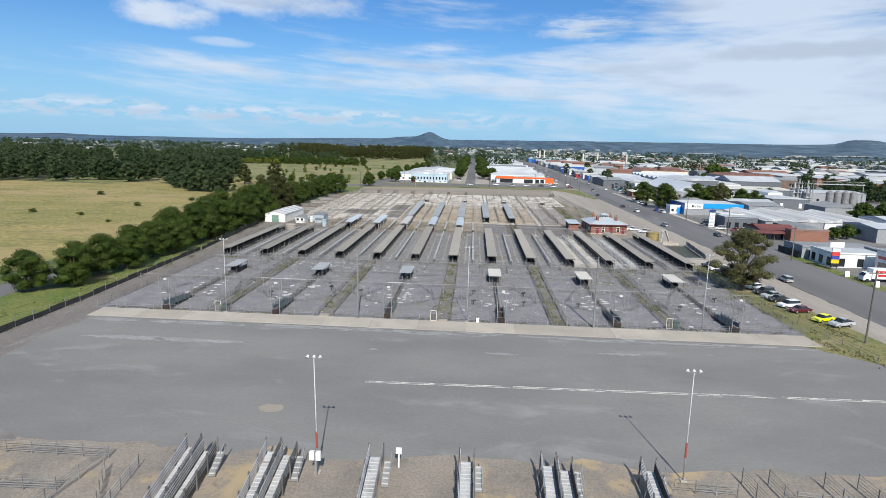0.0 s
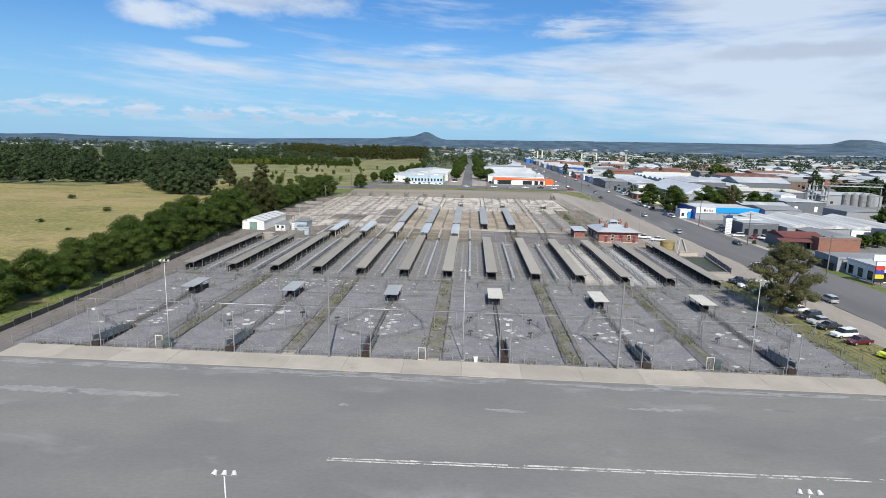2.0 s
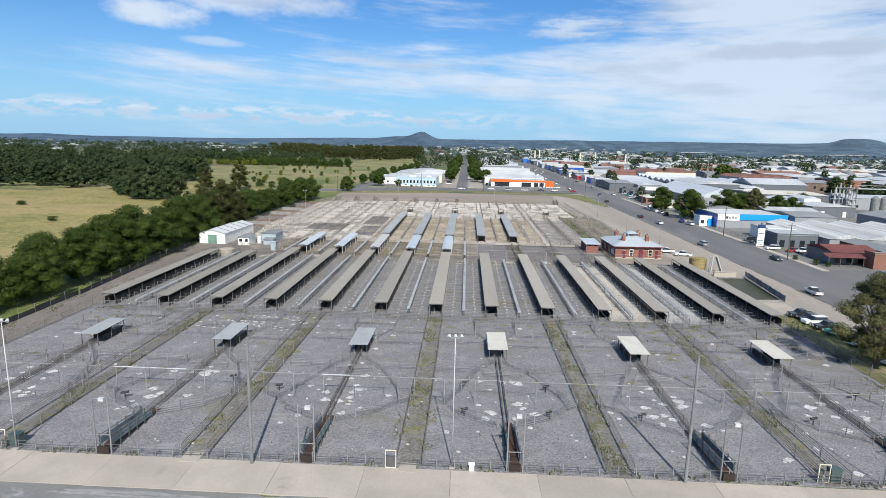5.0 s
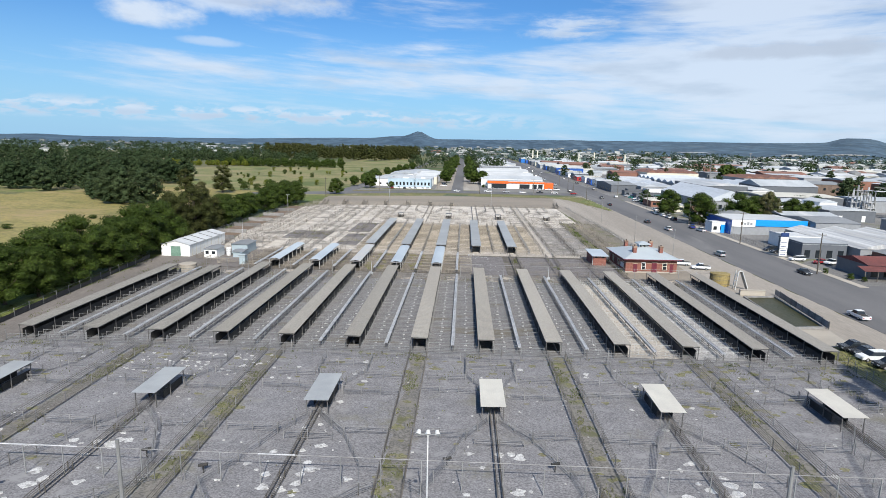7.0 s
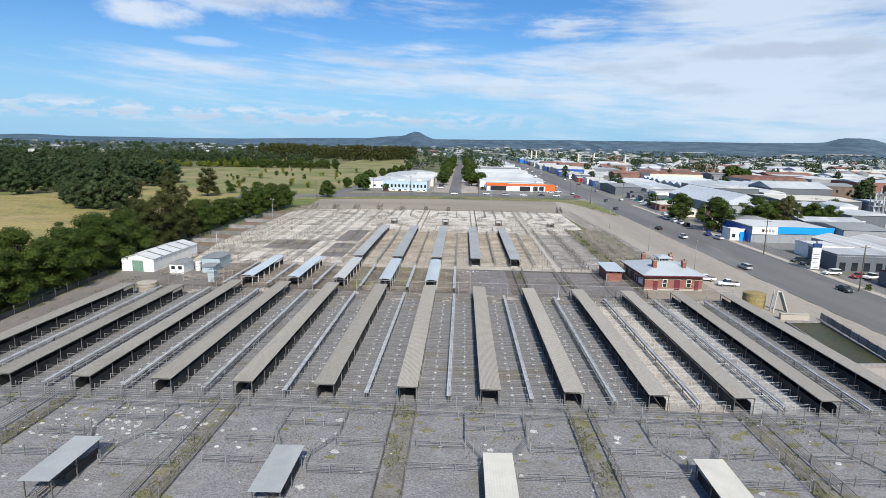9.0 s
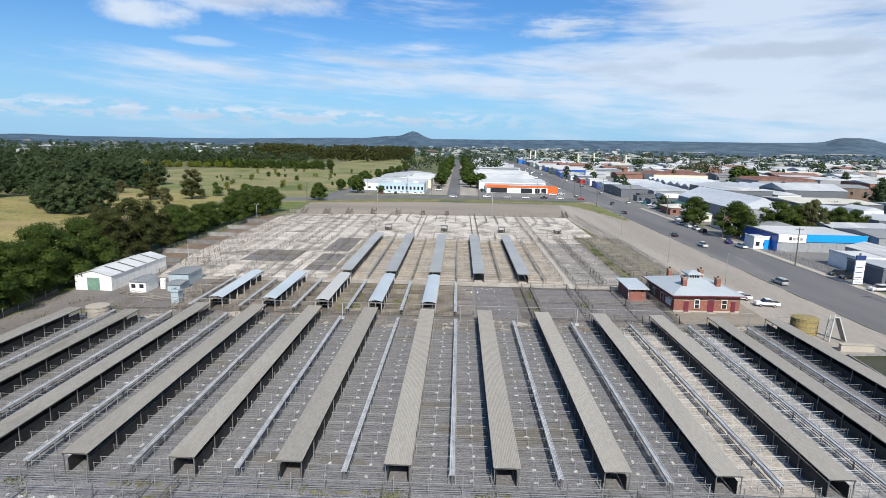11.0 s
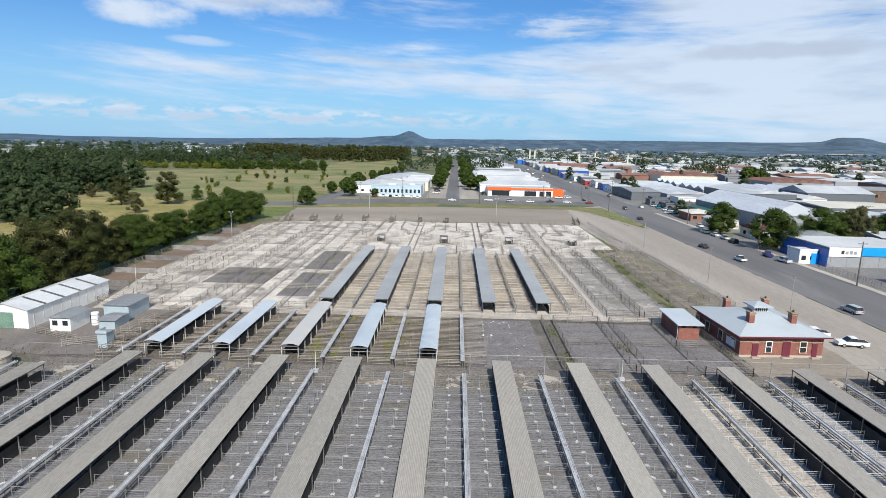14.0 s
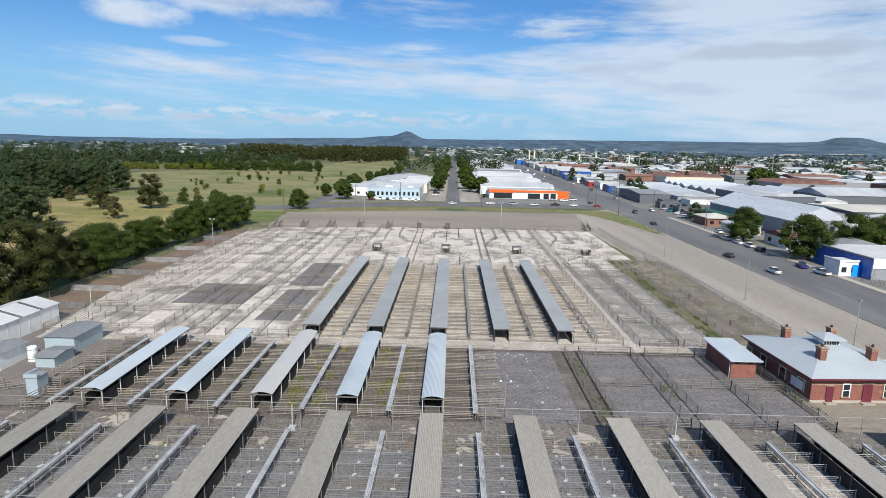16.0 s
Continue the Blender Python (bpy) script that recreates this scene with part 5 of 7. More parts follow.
def joined_trees(name, spots, label, leaf, count, size, seed, core=False):
    """Distant woodland: many crowns joined in one mesh, leaf clumps over uneven inner masses."""
    g = np.random.default_rng(seed)
    vs, fs, o, inner = [], [], 0, []
    for x, y, h, r, kind in spots:
        blobs = crown_blobs(g, h, r, 0.02 * h, kind)
        v, f = leaf_cloud(g, blobs, count, size * h / 10, 0.8, 0.32)
        vs.append(v + np.array([x, y * DEPTH, 0]))
        fs += (f + o).tolist()
        inner += [0] * len(f)
        o += len(v)
        if core:
            for bx, by, bz, br in blobs:
                w = ICO_V * br * g.uniform(0.45, 0.78, (12, 1)) * np.array([1, 1, 0.8])
                vs.append(w + np.array([x + bx, y * DEPTH + by, bz]))
                fs += (ICO_F + o).tolist()
                inner += [1] * 20
                o += 12
    me = bpy.data.meshes.new(name)
    me.from_pydata(np.concatenate(vs).tolist(), [], fs)
    me.polygons.foreach_set("use_smooth", inner)
    me.materials.append(leaf)
    return tagged(new(name, me), label, "woodland", kind="stuff")


spots = []
for i in range(105):   # belt behind the paddock
    t = rng.random()
    x = -520 + 322 * t ** 0.8
    spots.append((x, 300 + 6 * math.sin(t * 9) + rng.uniform(0, 62), rng.uniform(11, 20), rng.uniform(5, 8.5), rng.choice(["oak", "cypress", "gum"])))
for i in range(11):   # dark clump standing out into the paddock
    spots.append((-151 + rng.uniform(-11, 10), 268 + rng.uniform(-3, 7), rng.uniform(12, 18), rng.uniform(5, 7), rng.choice(["cypress", "oak"])))
spots += [(-177, 282, 8.5, 4.5, "oak"), (-184, 290, 10, 5, "oak"), (-170, 279, 7, 4, "gum")]
for i in range(24):
    spots.append((rng.uniform(-240, -190), rng.uniform(350, 396), rng.uniform(13, 18), rng.uniform(5.5, 8), rng.choice(["oak", "oak", "cypress"])))
joined_trees("near_woodland", spots, "dense dark mixed trees behind the paddock", M_WOODS, 1750, 0.25, 3, True)
spots = []
for i in range(165):
    y = rng.uniform(375, 575)
    spots.append((-212 - 0.6 * (y - 377) - 520 * rng.random() ** 1.5, y, rng.uniform(11, 19), rng.uniform(5, 8.5), rng.choice(["oak", "cypress", "gum"])))
for i in range(120):
    spots.append((rng.uniform(-800, -190), rng.uniform(612, 780), rng.uniform(11, 17), rng.uniform(6, 9), rng.choice(["oak", "cypress"])))
joined_trees("far_woodland", spots, "dense dark mixed woodland", M_WOODS, 500, 0.42, 4, True)
spots = []
for i in range(150):
    spots.append((rng.uniform(-330, -78) - 0.05 * i, rng.uniform(820, 1000), rng.uniform(16, 26), rng.uniform(6, 10), rng.choice(["cypress", "oak"])))
joined_trees("pine_belt", spots, "dark green pine belt beyond the parkland", M_LEAFD, 300, 0.55, 5, True)
spots = [(-325 + 3.6 * i + rng.uniform(-2, 2), 575 + 0.85 * i + rng.uniform(-5, 5), rng.uniform(5, 8), rng.uniform(3, 4.6), "oak") for i in range(24)]
joined_trees("golden_trees", spots, "line of golden-leaved young trees", M_LEAFY, 700, 0.45, 6, True)
spots = [(-268 + 4.6 * i + rng.uniform(-2, 2), 596 + rng.uniform(-6, 12), rng.uniform(7, 11), rng.uniform(4.5, 6.5), "oak") for i in range(30)]
joined_trees("hedge_trees", spots, "dense green hedge trees in parkland", M_LEAF, 600, 0.5, 7, True)
spots = []
for i in range(900):
    y = 620 + 1500 * rng.random() ** 1.3
    x = rng.uniform(-1.05, 0.10) * y if rng.random() < 0.76 else rng.uniform(0.1, 1.0) * y
    if -10 < x < 6 or 70 < x < 98:
        continue
    if -330 < x < -60 and y < 1000:
        continue
    spots.append((x, y, rng.uniform(8, 17), rng.uniform(6, 13), "oak"))
joined_trees("suburban_trees", spots, "distant suburban trees", M_WOODS, 150, 0.9, 8)
spots = [(rng.uniform(100, 480), rng.uniform(300, 640), rng.uniform(6, 13), rng.uniform(3, 5.5), "oak") for i in range(46)]
spots += [(rng.uniform(190, 330), rng.uniform(330, 360), rng.uniform(10, 16), rng.uniform(5, 8), "gum") for i in range(14)]
joined_trees("industrial_trees", spots, "scattered trees among workshops", M_WOODS, 700, 0.38, 9, True)

# ---- hills ----
def hill_height(az):
    """Height of the skyline over the plain at 4400 m, by azimuth in degrees."""
    base = 25 + 32 / (1 + math.exp(-(az + 20.5) / 3)) + 22 / (1 + math.exp(-(az - 5) / 5))
    base += 60 * math.exp(-abs((az + 5.3) / 1.2) ** 2.0) + 22 * math.exp(-((az + 8.0) / 2.0) ** 2)
    base += 34 * math.exp(-((az - 37.7) / 1.75) ** 4) + 8 * math.exp(-((az - 37) / 5) ** 2) + 7 * math.exp(-((az + 41.5) / 2) ** 2)
    return base + 3.0 * noise.noise((az * 0.35, 1.7, 0)) + 1.2 * noise.noise((az * 1.7, 4.2, 0))


def hills():
    na, nr = 300, 14
    vs, fs = [], []
    for i in range(na + 1):
        az = -75 + 150 * i / na
        H = hill_height(az)
        for j in range(nr + 1):
            t = j / nr
            d = 1900 + 2500 * t
            z = H * (3 * t * t - 2 * t ** 3) ** 1.15 + 5 * noise.noise((az * 0.5, t * 6, 2.2)) * math.sin(math.pi * t) - 1.0 - 7 * (1 - t) ** 8
            vs.append((d * math.sin(math.radians(az)), d * math.cos(math.radians(az)), z))
    for i in range(na):
        for j in range(nr):
            a = i * (nr + 1) + j
            fs.append((a, a + nr + 1, a + nr + 2, a + 1))
    me = bpy.data.meshes.new("hills")
    me.from_pydata(vs, [], fs)
    me.materials.append(M_HILL_HAZE)
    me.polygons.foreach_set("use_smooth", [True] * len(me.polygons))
    tagged(far_off(new("backdrop_hills", me)), "haze-blue forested hills with a rounded mountain on the skyline", "hills", kind="structure")


hills()


def hill_z(x, y):
    d, az = math.hypot(x, y), math.degrees(math.atan2(x, y))
    t = min(max((d - 1900) / 2500, 0), 1)
    return hill_height(az) * (3 * t * t - 2 * t ** 3) ** 1.15 + 5 * noise.noise((az * 0.5, t * 6, 2.2)) * math.sin(math.pi * t) - 1.0 if d > 1900 else 0.0


def far_slopes():
    """Clumps of trees over the plain and the foot of the hills."""
    g = np.random.default_rng(12)
    blobs = []
    for i in range(5200):
        deg = g.uniform(-58, 58)
        d = 1000 + 1500 * g.random() ** 1.1
        az = math.radians(deg)
        x, y = d * math.sin(az), d * math.cos(az)
        if noise.noise((x * .003, y * .003, 9.0)) < -.28 or y < 1010 and x < 0:
            continue
        r = g.uniform(3.5, 7.0)
        blobs.append((x, y, hill_z(x, y) + r * .3, r))
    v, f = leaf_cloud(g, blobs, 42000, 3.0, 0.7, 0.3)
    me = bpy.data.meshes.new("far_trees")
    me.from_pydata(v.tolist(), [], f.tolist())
    # bluish leaves: the air's haze is painted into them
    me.materials.append(mat("hazed_tree_leaves", (0.052, 0.080, 0.080), (0.078, 0.11, 0.10), 0.01, 0.2, island=0.3, bump=0))
    tagged(far_off(new("far_trees", me)), "distant bush and garden trees below the hills, tinted with haze", "woodland", kind="stuff")
    mb = MB()
    for i in range(330):
        deg = g.uniform(-50, 50) if i % 3 else g.uniform(-4, 20)
        d = 1150 + (1500 if deg < 20 else 250) * g.random()
        az = math.radians(deg)
        x, y = d * math.sin(az), d * math.cos(az)
        z = hill_z(x, y)
        w, l = g.uniform(10, 26), g.uniform(9, 16)
        mb.box(x, x + w, y, y + l, z - 2, z + 4)
        gable_roof(mb, x - .4, x + w + .4, y - .4, y + l + .4, z + 4.01, 2.0, "x")
    far_off(solid("hillside_houses", mb, mat("far_house_walls", (0.36, 0.37, 0.38), (0.22, 0.22, 0.22), 0.005, 0.05, island=.4), "distant pale houses scattered below the hills", "houses", kind="stuff"))


# ---- buildings ----
def hip_roof(mb, x0, x1, y0, y1, z, rise):
    w, l = x1 - x0, y1 - y0
    k = min(w, l) / 2
    if w >= l:
        a, b = (x0 + k, (y0 + y1) / 2, z + rise), (x1 - k, (y0 + y1) / 2, z + rise)
    else:
        a, b = ((x0 + x1) / 2, y0 + k, z + rise), ((x0 + x1) / 2, y1 - k, z + rise)
    c = [(x0, y0, z), (x1, y0, z), (x1, y1, z), (x0, y1, z), a, b]
    c += [(x, y, z - 0.18) for x, y, _ in c[:4]]
    fs = [(0, 1, 5, 4), (1, 2, 5), (2, 3, 4, 5), (3, 0, 4)] if w >= l else [(0, 1, 4), (1, 2, 5, 4), (2, 3, 5), (3, 0, 4, 5)]
    return mb.add(c, fs + [(6, 7, 1, 0), (7, 8, 2, 1), (8, 9, 3, 2), (9, 6, 0, 3), (9, 8, 7, 6)])


def gable_roof(mb, x0, x1, y0, y1, z, rise, along="y"):
    if along == "y":
        xm = (x0 + x1) / 2
        vs = [(x0, y0, z), (xm, y0, z + rise), (x1, y0, z), (x0, y1, z), (xm, y1, z + rise), (x1, y1, z)]
    else:
        ym = (y0 + y1) / 2
        vs = [(x0, y0, z), (x0, ym, z + rise), (x0, y1, z), (x1, y0, z), (x1, ym, z + rise), (x1, y1, z)]
    return mb.add(vs, [(0, 1, 4, 3), (1, 2, 5, 4), (0, 2, 1), (3, 4, 5), (0, 3, 5, 2)])


far_slopes()


def clearing(az0, az1, d0, d1, material, label):
    vs, fs = [], []
    k = 26
    for i in range(k + 1):
        a = math.radians(az0 + (az1 - az0) * i / k)
        bulge = math.sin(math.pi * (i + .3) / (k + .6))
        ragged = noise.noise((a * 300, d0 * .01, 0.7))
        for d in (d0 + (d1 - d0) * .35 * (0.5 + noise.noise((a * 210, d1 * .01, 3.1))), d0 + (d1 - d0) * (.45 + .55 * bulge ** .5 + .5 * ragged)):
            x, y = d * math.sin(a), d * math.cos(a)
            vs.append((x, y, hill_z(x, y) + 2.0))
    for i in range(k):
        fs.append((2 * i, 2 * i + 2, 2 * i + 3, 2 * i + 1))
    me = bpy.data.meshes.new("clearing")
    me.from_pydata(vs, [], fs)
    me.materials.append(material)
    tagged(far_off(new("hill_clearing", me)), label, "clearing", kind="structure")


M_QUARRY = mat("bare_quarry", (0.44, 0.40, 0.35), (0.25, 0.25, 0.23), .02, .2)
clearing(31.9, 33.6, 2330, 2590, M_QUARRY, "bare tan quarry clearing on a forested hill")
clearing(35.2, 38.4, 2500, 2610, M_QUARRY, "bare tan quarry clearing on a forested hill")
clearing(22.9, 26.0, 2500, 2590, mat("pale_factory_yard", (0.5, 0.5, 0.5), (0.38, 0.38, 0.38), .02, .2), "pale yard below the forested hills")

ROOFS = [
    mat("far_roof_zinc", (0.44, 0.46, 0.475), (0.35, 0.37, 0.385), 0.06, 1.5, (0.5, 0.5, 0.5), (0.58, 0.7), 0.05, rough=0.8, spec=0.1, grain=0.08, stretch=(1, .2, 1), bump=0),
    mat("far_roof_white", (0.54, 0.55, 0.55), (0.42, 0.43, 0.435), 0.06, 1.5, rough=0.8, spec=0.1, grain=0.06, bump=0),
    mat("far_roof_grey", (0.25, 0.26, 0.27), (0.20, 0.21, 0.215), 0.06, 1.5, rough=0.8, spec=0.1, grain=0.1, bump=0),
    mat("far_roof_cream", (0.55, 0.53, 0.46), (0.44, 0.42, 0.37), 0.06, 1.5, rough=0.8, spec=0.1, grain=0.06, bump=0),
    mat("far_roof_tile", (0.25, 0.125, 0.09), (0.185, 0.105, 0.082), 0.1, 1.5, rough=0.8, grain=0.15, bump=0),
    mat("far_roof_dark", (0.09, 0.09, 0.095), (0.12, 0.12, 0.125), 0.06, 1.5, rough=0.8, spec=0.1, grain=0.1, bump=0),
]
WALLS = [M_WHITE, paint("grey_wall", (0.28, 0.29, 0.30), 0.6), M_CREAM, paint("slate_wall", (0.12, 0.13, 0.145), 0.6), mat("orange_brick_wall", (0.255, 0.125, 0.088), (0.215, 0.108, 0.078), 0.3, 3.0, grain=.12), paint("pale_blue_wall", (0.42, 0.53, 0.60), 0.6)]


def building(x0, x1, y0, y1, h, rise, roof, wall, label, style="gable", along="y", bays=0, wbays=0, doors=(), group="", category="building", win_h=1.3, sill=1.0, win_mat=None, trim=None):
    t = thing("building", label, category, group, at=(x0, y0, 0.02))
    w, l = x1 - x0, y1 - y0
    part("wall", MB().box(0, w, 0, l, 0, h), wall, t)
    e = 0.25
    r = MB()
    if style == "gable":
        gable_roof(r, -e, w + e, -e, l + e, h + 0.003, rise, along)
    elif style == "hip":
        hip_roof(r, -e * 2, w + e * 2, -e * 2, l + e * 2, h + 0.2, rise)
    elif style == "saw":
        n = max(2, int((l if along == "x" else w) / 9))
        for i in range(n):
            if along == "x":
                a, b = l * i / n, l * (i + 1) / n
                part("roof", gable_roof(MB(), -e, w + e, a, b - .02, h + .003, rise, "x"), roof, t)
            else:
                a, b = w * i / n, w * (i + 1) / n
                part("roof", gable_roof(MB(), a, b - .02, -e, l + e, h + .003, rise, "y"), roof, t)
    else:
        r.box(-0.1, w + 0.1, -0.1, l + 0.1, h + 0.003, h + 0.12)
        part("parapet", MB().box(-0.12, w + .12, -.12, .15, h + .125, h + .5), wall, t)
        part("parapet", MB().box(-.12, .15, .155, l + .12, h + .125, h + .5), wall, t)
    if r.v:
        part("roof", r, roof, t)
    wm = win_mat or M_GLASS
    for i in range(bays):
        c = w * (i + 0.5) / bays
        ww = min(1.6, w / bays * 0.5)
        win = part("window", MB().box(c - ww / 2, c + ww / 2, -0.05, 0.02, sill, sill + win_h), wm, t)
        if trim:
            part("window_frame", MB().box(c - ww / 2 - .12, c + ww / 2 + .12, -0.03, 0.0, sill - .12, sill), trim, win)
    for i in range(wbays):
        c = l * (i + 0.5) / wbays
        ww = min(1.6, l / wbays * 0.5)
        part("window", MB().box(-0.05, 0.02, c - ww / 2, c + ww / 2, sill, sill + win_h), wm, t)
    for a, b, dh, m in doors:
        part("door", MB().box(a, b, -0.06, 0.02, 0.0, dh), m, t)
    return t


Z, WH, GY, CR, TI, DK = ROOFS


def saleyard_office():
    """Red brick office with a hipped zinc roof, four chimneys and a roof ventilator."""
    t = thing("saleyard_office", "red brick saleyard office with pale hipped zinc roof and chimneys", "brick building", at=(42.7, 172.6, 0.03), turn=2.5)
    W, L, H = 12.7, 12.0, 3.3
    part("wall", MB().box(0, W, 0, L, 0, H), M_BRICK, t)
    part("trim_band", MB().box(-0.03, W + .03, -0.03, L + .03, 2.35, 2.5), M_BRICKC, t, "cream brick band")
    part("plinth", MB().box(-0.05, W + .05, -0.05, L + .05, 0, 0.35), M_CONC, t)
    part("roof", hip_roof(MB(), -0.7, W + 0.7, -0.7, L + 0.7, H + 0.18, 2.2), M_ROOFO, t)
    part("gutter", MB().box(-0.78, W + .78, -0.78, -0.705, H + 0.0, H + 0.2).box(-0.78, -0.705, -0.7, L + .78, H + 0.0, H + 0.2), M_MAROON, t)
    cup = part("ventilator", MB().box(W / 2 - 1.1, W / 2 + 1.1, L / 2 - .9, L / 2 + .9, H + 1.5, H + 2.75), M_WHITE, t, "white louvred roof ventilator")
    for i in range(6):
        part("louvre", MB().box(W / 2 - 1.0 + .34 * i, W / 2 - .78 + .34 * i, L / 2 - .96, L / 2 - .905, H + 2.1, H + 2.6), M_DARK, cup)
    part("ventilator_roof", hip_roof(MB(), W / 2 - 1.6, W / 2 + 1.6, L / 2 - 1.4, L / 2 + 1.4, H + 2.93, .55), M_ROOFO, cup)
    for cx, cy in ((3.0, 2.7), (9.6, 2.7), (3.4, 9.4), (9.9, 9.4)):
        c = part("chimney", MB().box(cx - .42, cx + .42, cy - .42, cy + .42, H + .5, H + 2.7), M_BRICK, t)
        part("chimney_cap", MB().box(cx - .52, cx + .52, cy - .52, cy + .52, H + 2.7, H + 2.88).box(cx - .46, cx + .46, cy - .46, cy + .46, H + 2.45, H + 2.58), M_BRICKC, c)
        part("chimney_pot", MB().tube((cx, cy, H + 2.88), (cx, cy, H + 3.2), .16, .13, 8), M_RUST, c)
    for a, b, top, m in ((1.9, 2.8, 2.2, M_MAROON), (6.5, 7.7, 2.5, M_MAROON), (11.0, 11.8, 2.3, M_MAROON)):
        d = part("door", MB().box(a, b, -0.09, 0.01, 0.05, top), m, t, "maroon panelled door")
        part("lintel", MB().box(a - .15, b + .15, -0.06, 0.0, top, top + .22), M_BRICKC, d)
        part("step", MB().box(a - .2, b + .2, -0.6, -0.055, 0.0, 0.16), M_CONC, d)
    for a, b, m in ((4.0, 4.8, M_WHITE), (9.2, 10.1, M_CREAM)):
        w = part("window", MB().box(a, b, -0.06, 0.01, 0.9, 2.45), M_GLASS, t)
        part("window_frame", MB().box(a - .12, a, -0.085, 0.0, .8, 2.55).box(b, b + .12, -0.085, 0.0, .8, 2.55).box(a, b, -0.085, 0, 2.45, 2.6).box(a, b, -.085, 0, 1.62, 1.72), m, w)
        part("sill", MB().box(a - .2, b + .2, -0.14, 0.0, .68, .8), M_BRICKC, w)
    for c in (1.6, 4.8, 8.5, 11.5):
        w = part("window", MB().box(-0.06, 0.01, c - .5, c + .5, 0.9, 2.3), M_GLASS, t)
        part("window_frame", MB().box(-0.085, 0, c - .62, c - .5, .8, 2.4).box(-.085, 0, c + .5, c + .62, .8, 2.4).box(-.085, 0, c - .5, c + .5, 2.3, 2.42), M_CREAM, w)
    part("notice_board", MB().box(-0.09, -0.061, 1.2, 3.2, 0.9, 2.1), M_WHITE, t, "weathered notice board")


saleyard_office()


def outhouse():
    t = thing("outhouse", "small red brick outhouse with flat pale zinc roof", "outhouse", at=(36.3, 178.6, 0.05), turn=1.0)
    part("wall", MB().box(0, 3.4, 0, 6.2, 0, 2.55), M_BRICK, t)
    part("roof", MB().add([(-.5, -.6, 2.56), (3.9, -.6, 2.56), (3.9, 6.7, 2.85), (-.5, 6.7, 2.85), (-.5, -.6, 2.7), (3.9, -.6, 2.7), (3.9, 6.7, 2.99), (-.5, 6.7, 2.99)], [(3, 2, 1, 0), (4, 5, 6, 7), (0, 1, 5, 4), (1, 2, 6, 5), (2, 3, 7, 6), (3, 0, 4, 7)]), M_ROOFB, t)
    for a in (0.5, 2.3):
        part("vent_window", MB().box(a, a + .6, -.04, .01, 2.0, 2.35), M_DARK, t)
    part("downpipe", MB().tube((-.06, .2, 0), (-.06, .2, 2.5), .04, n=6), M_WHITE, t)


outhouse()


def long_shed():
    t = thing("storage_shed", "long white corrugated shed with green roller door", "shed", at=(-76.3, 176.1, 0.04), turn=-1.9)
    W, L, H = 7.7, 17.2, 3.1
    part("wall", MB().box(0, W, 0, L, 0, H).add([(0, 0, H), (W, 0, H), (W / 2, 0, H + 1.0), (0, L, H), (W, L, H), (W / 2, L, H + 1.0)], [(0, 1, 2), (4, 3, 5)]), M_WHITE, t)
    for s in (0, 1):
        me = MB()
        a, b = ((-.2, H - .03), (W / 2, H + 1.03)) if s == 0 else ((W / 2, H + 1.03), (W + .2, H - .03))
        me.add([(a[0], -.2, a[1]), (b[0], -.2, b[1]), (b[0], L + .2, b[1]), (a[0], L + .2, a[1]), (a[0], -.2, a[1] - .06), (b[0], -.2, b[1] - .06), (b[0], L + .2, b[1] - .06), (a[0], L + .2, a[1] - .06)], [(0, 1, 2, 3), (7, 6, 5, 4), (0, 4, 5, 1), (2, 6, 7, 3), (0, 3, 7, 4), (1, 5, 6, 2)])
        part("roof_sheet", me, ROOFS[1], t)
    for i in range(4):
        part("roof_rib", MB().box(-.2, W + .2, 3.0 + 3.6 * i, 3.14 + 3.6 * i, H - .02, H - .01).add([(W / 2, 3.0 + 3.6 * i, H + 1.06), (W + .2, 3.0 + 3.6 * i, H), (W + .2, 3.5 + 3.6 * i, H), (W / 2, 3.5 + 3.6 * i, H + 1.06)], [(0, 1, 2, 3)]), M_STEELD, t)
    part("roller_door", MB().box(2.6, 5.2, -.06, .01, 0, 2.6), mat("faded_green_door", (0.17, 0.28, 0.22), None, .5, 8), t, "faded green roller door")
    for i in range(9):
        part("cladding_rib", MB().box(W + .003, W + .03, 1 + 1.8 * i, 1.1 + 1.8 * i, 0, H - .05), M_CREAM, t)


long_shed()
building(-64.5, -61.2, 175.2, 179.3, 2.3, .5, GY, M_WHITE, "small white hut with grey gable roof", "gable", "y", bays=2, group="yard huts", category="hut", win_h=.8)
building(-60.0, -55.7, 180.9, 186.4, 2.5, .25, GY, paint("blue_grey_cladding", (0.36, 0.43, 0.46), .6), "blue-grey portable site office", "gable", "y", wbays=2, group="yard huts", category="site hut", win_h=.8)
building(-57.6, -55.0, 176.5, 179.9, 1.5, .3, GY, paint("blue_grey_cladding", (0.36, 0.43, 0.46)), "low blue-grey equipment box", "gable", "x", group="yard huts", category="hut")
building(-52.6, -51.2, 169.5, 171.0, 2.2, .2, GY, paint("blue_grey_cladding", (0.36, 0.43, 0.46)), "narrow blue-grey control cabin", "flat", group="yard huts", category="cabin")
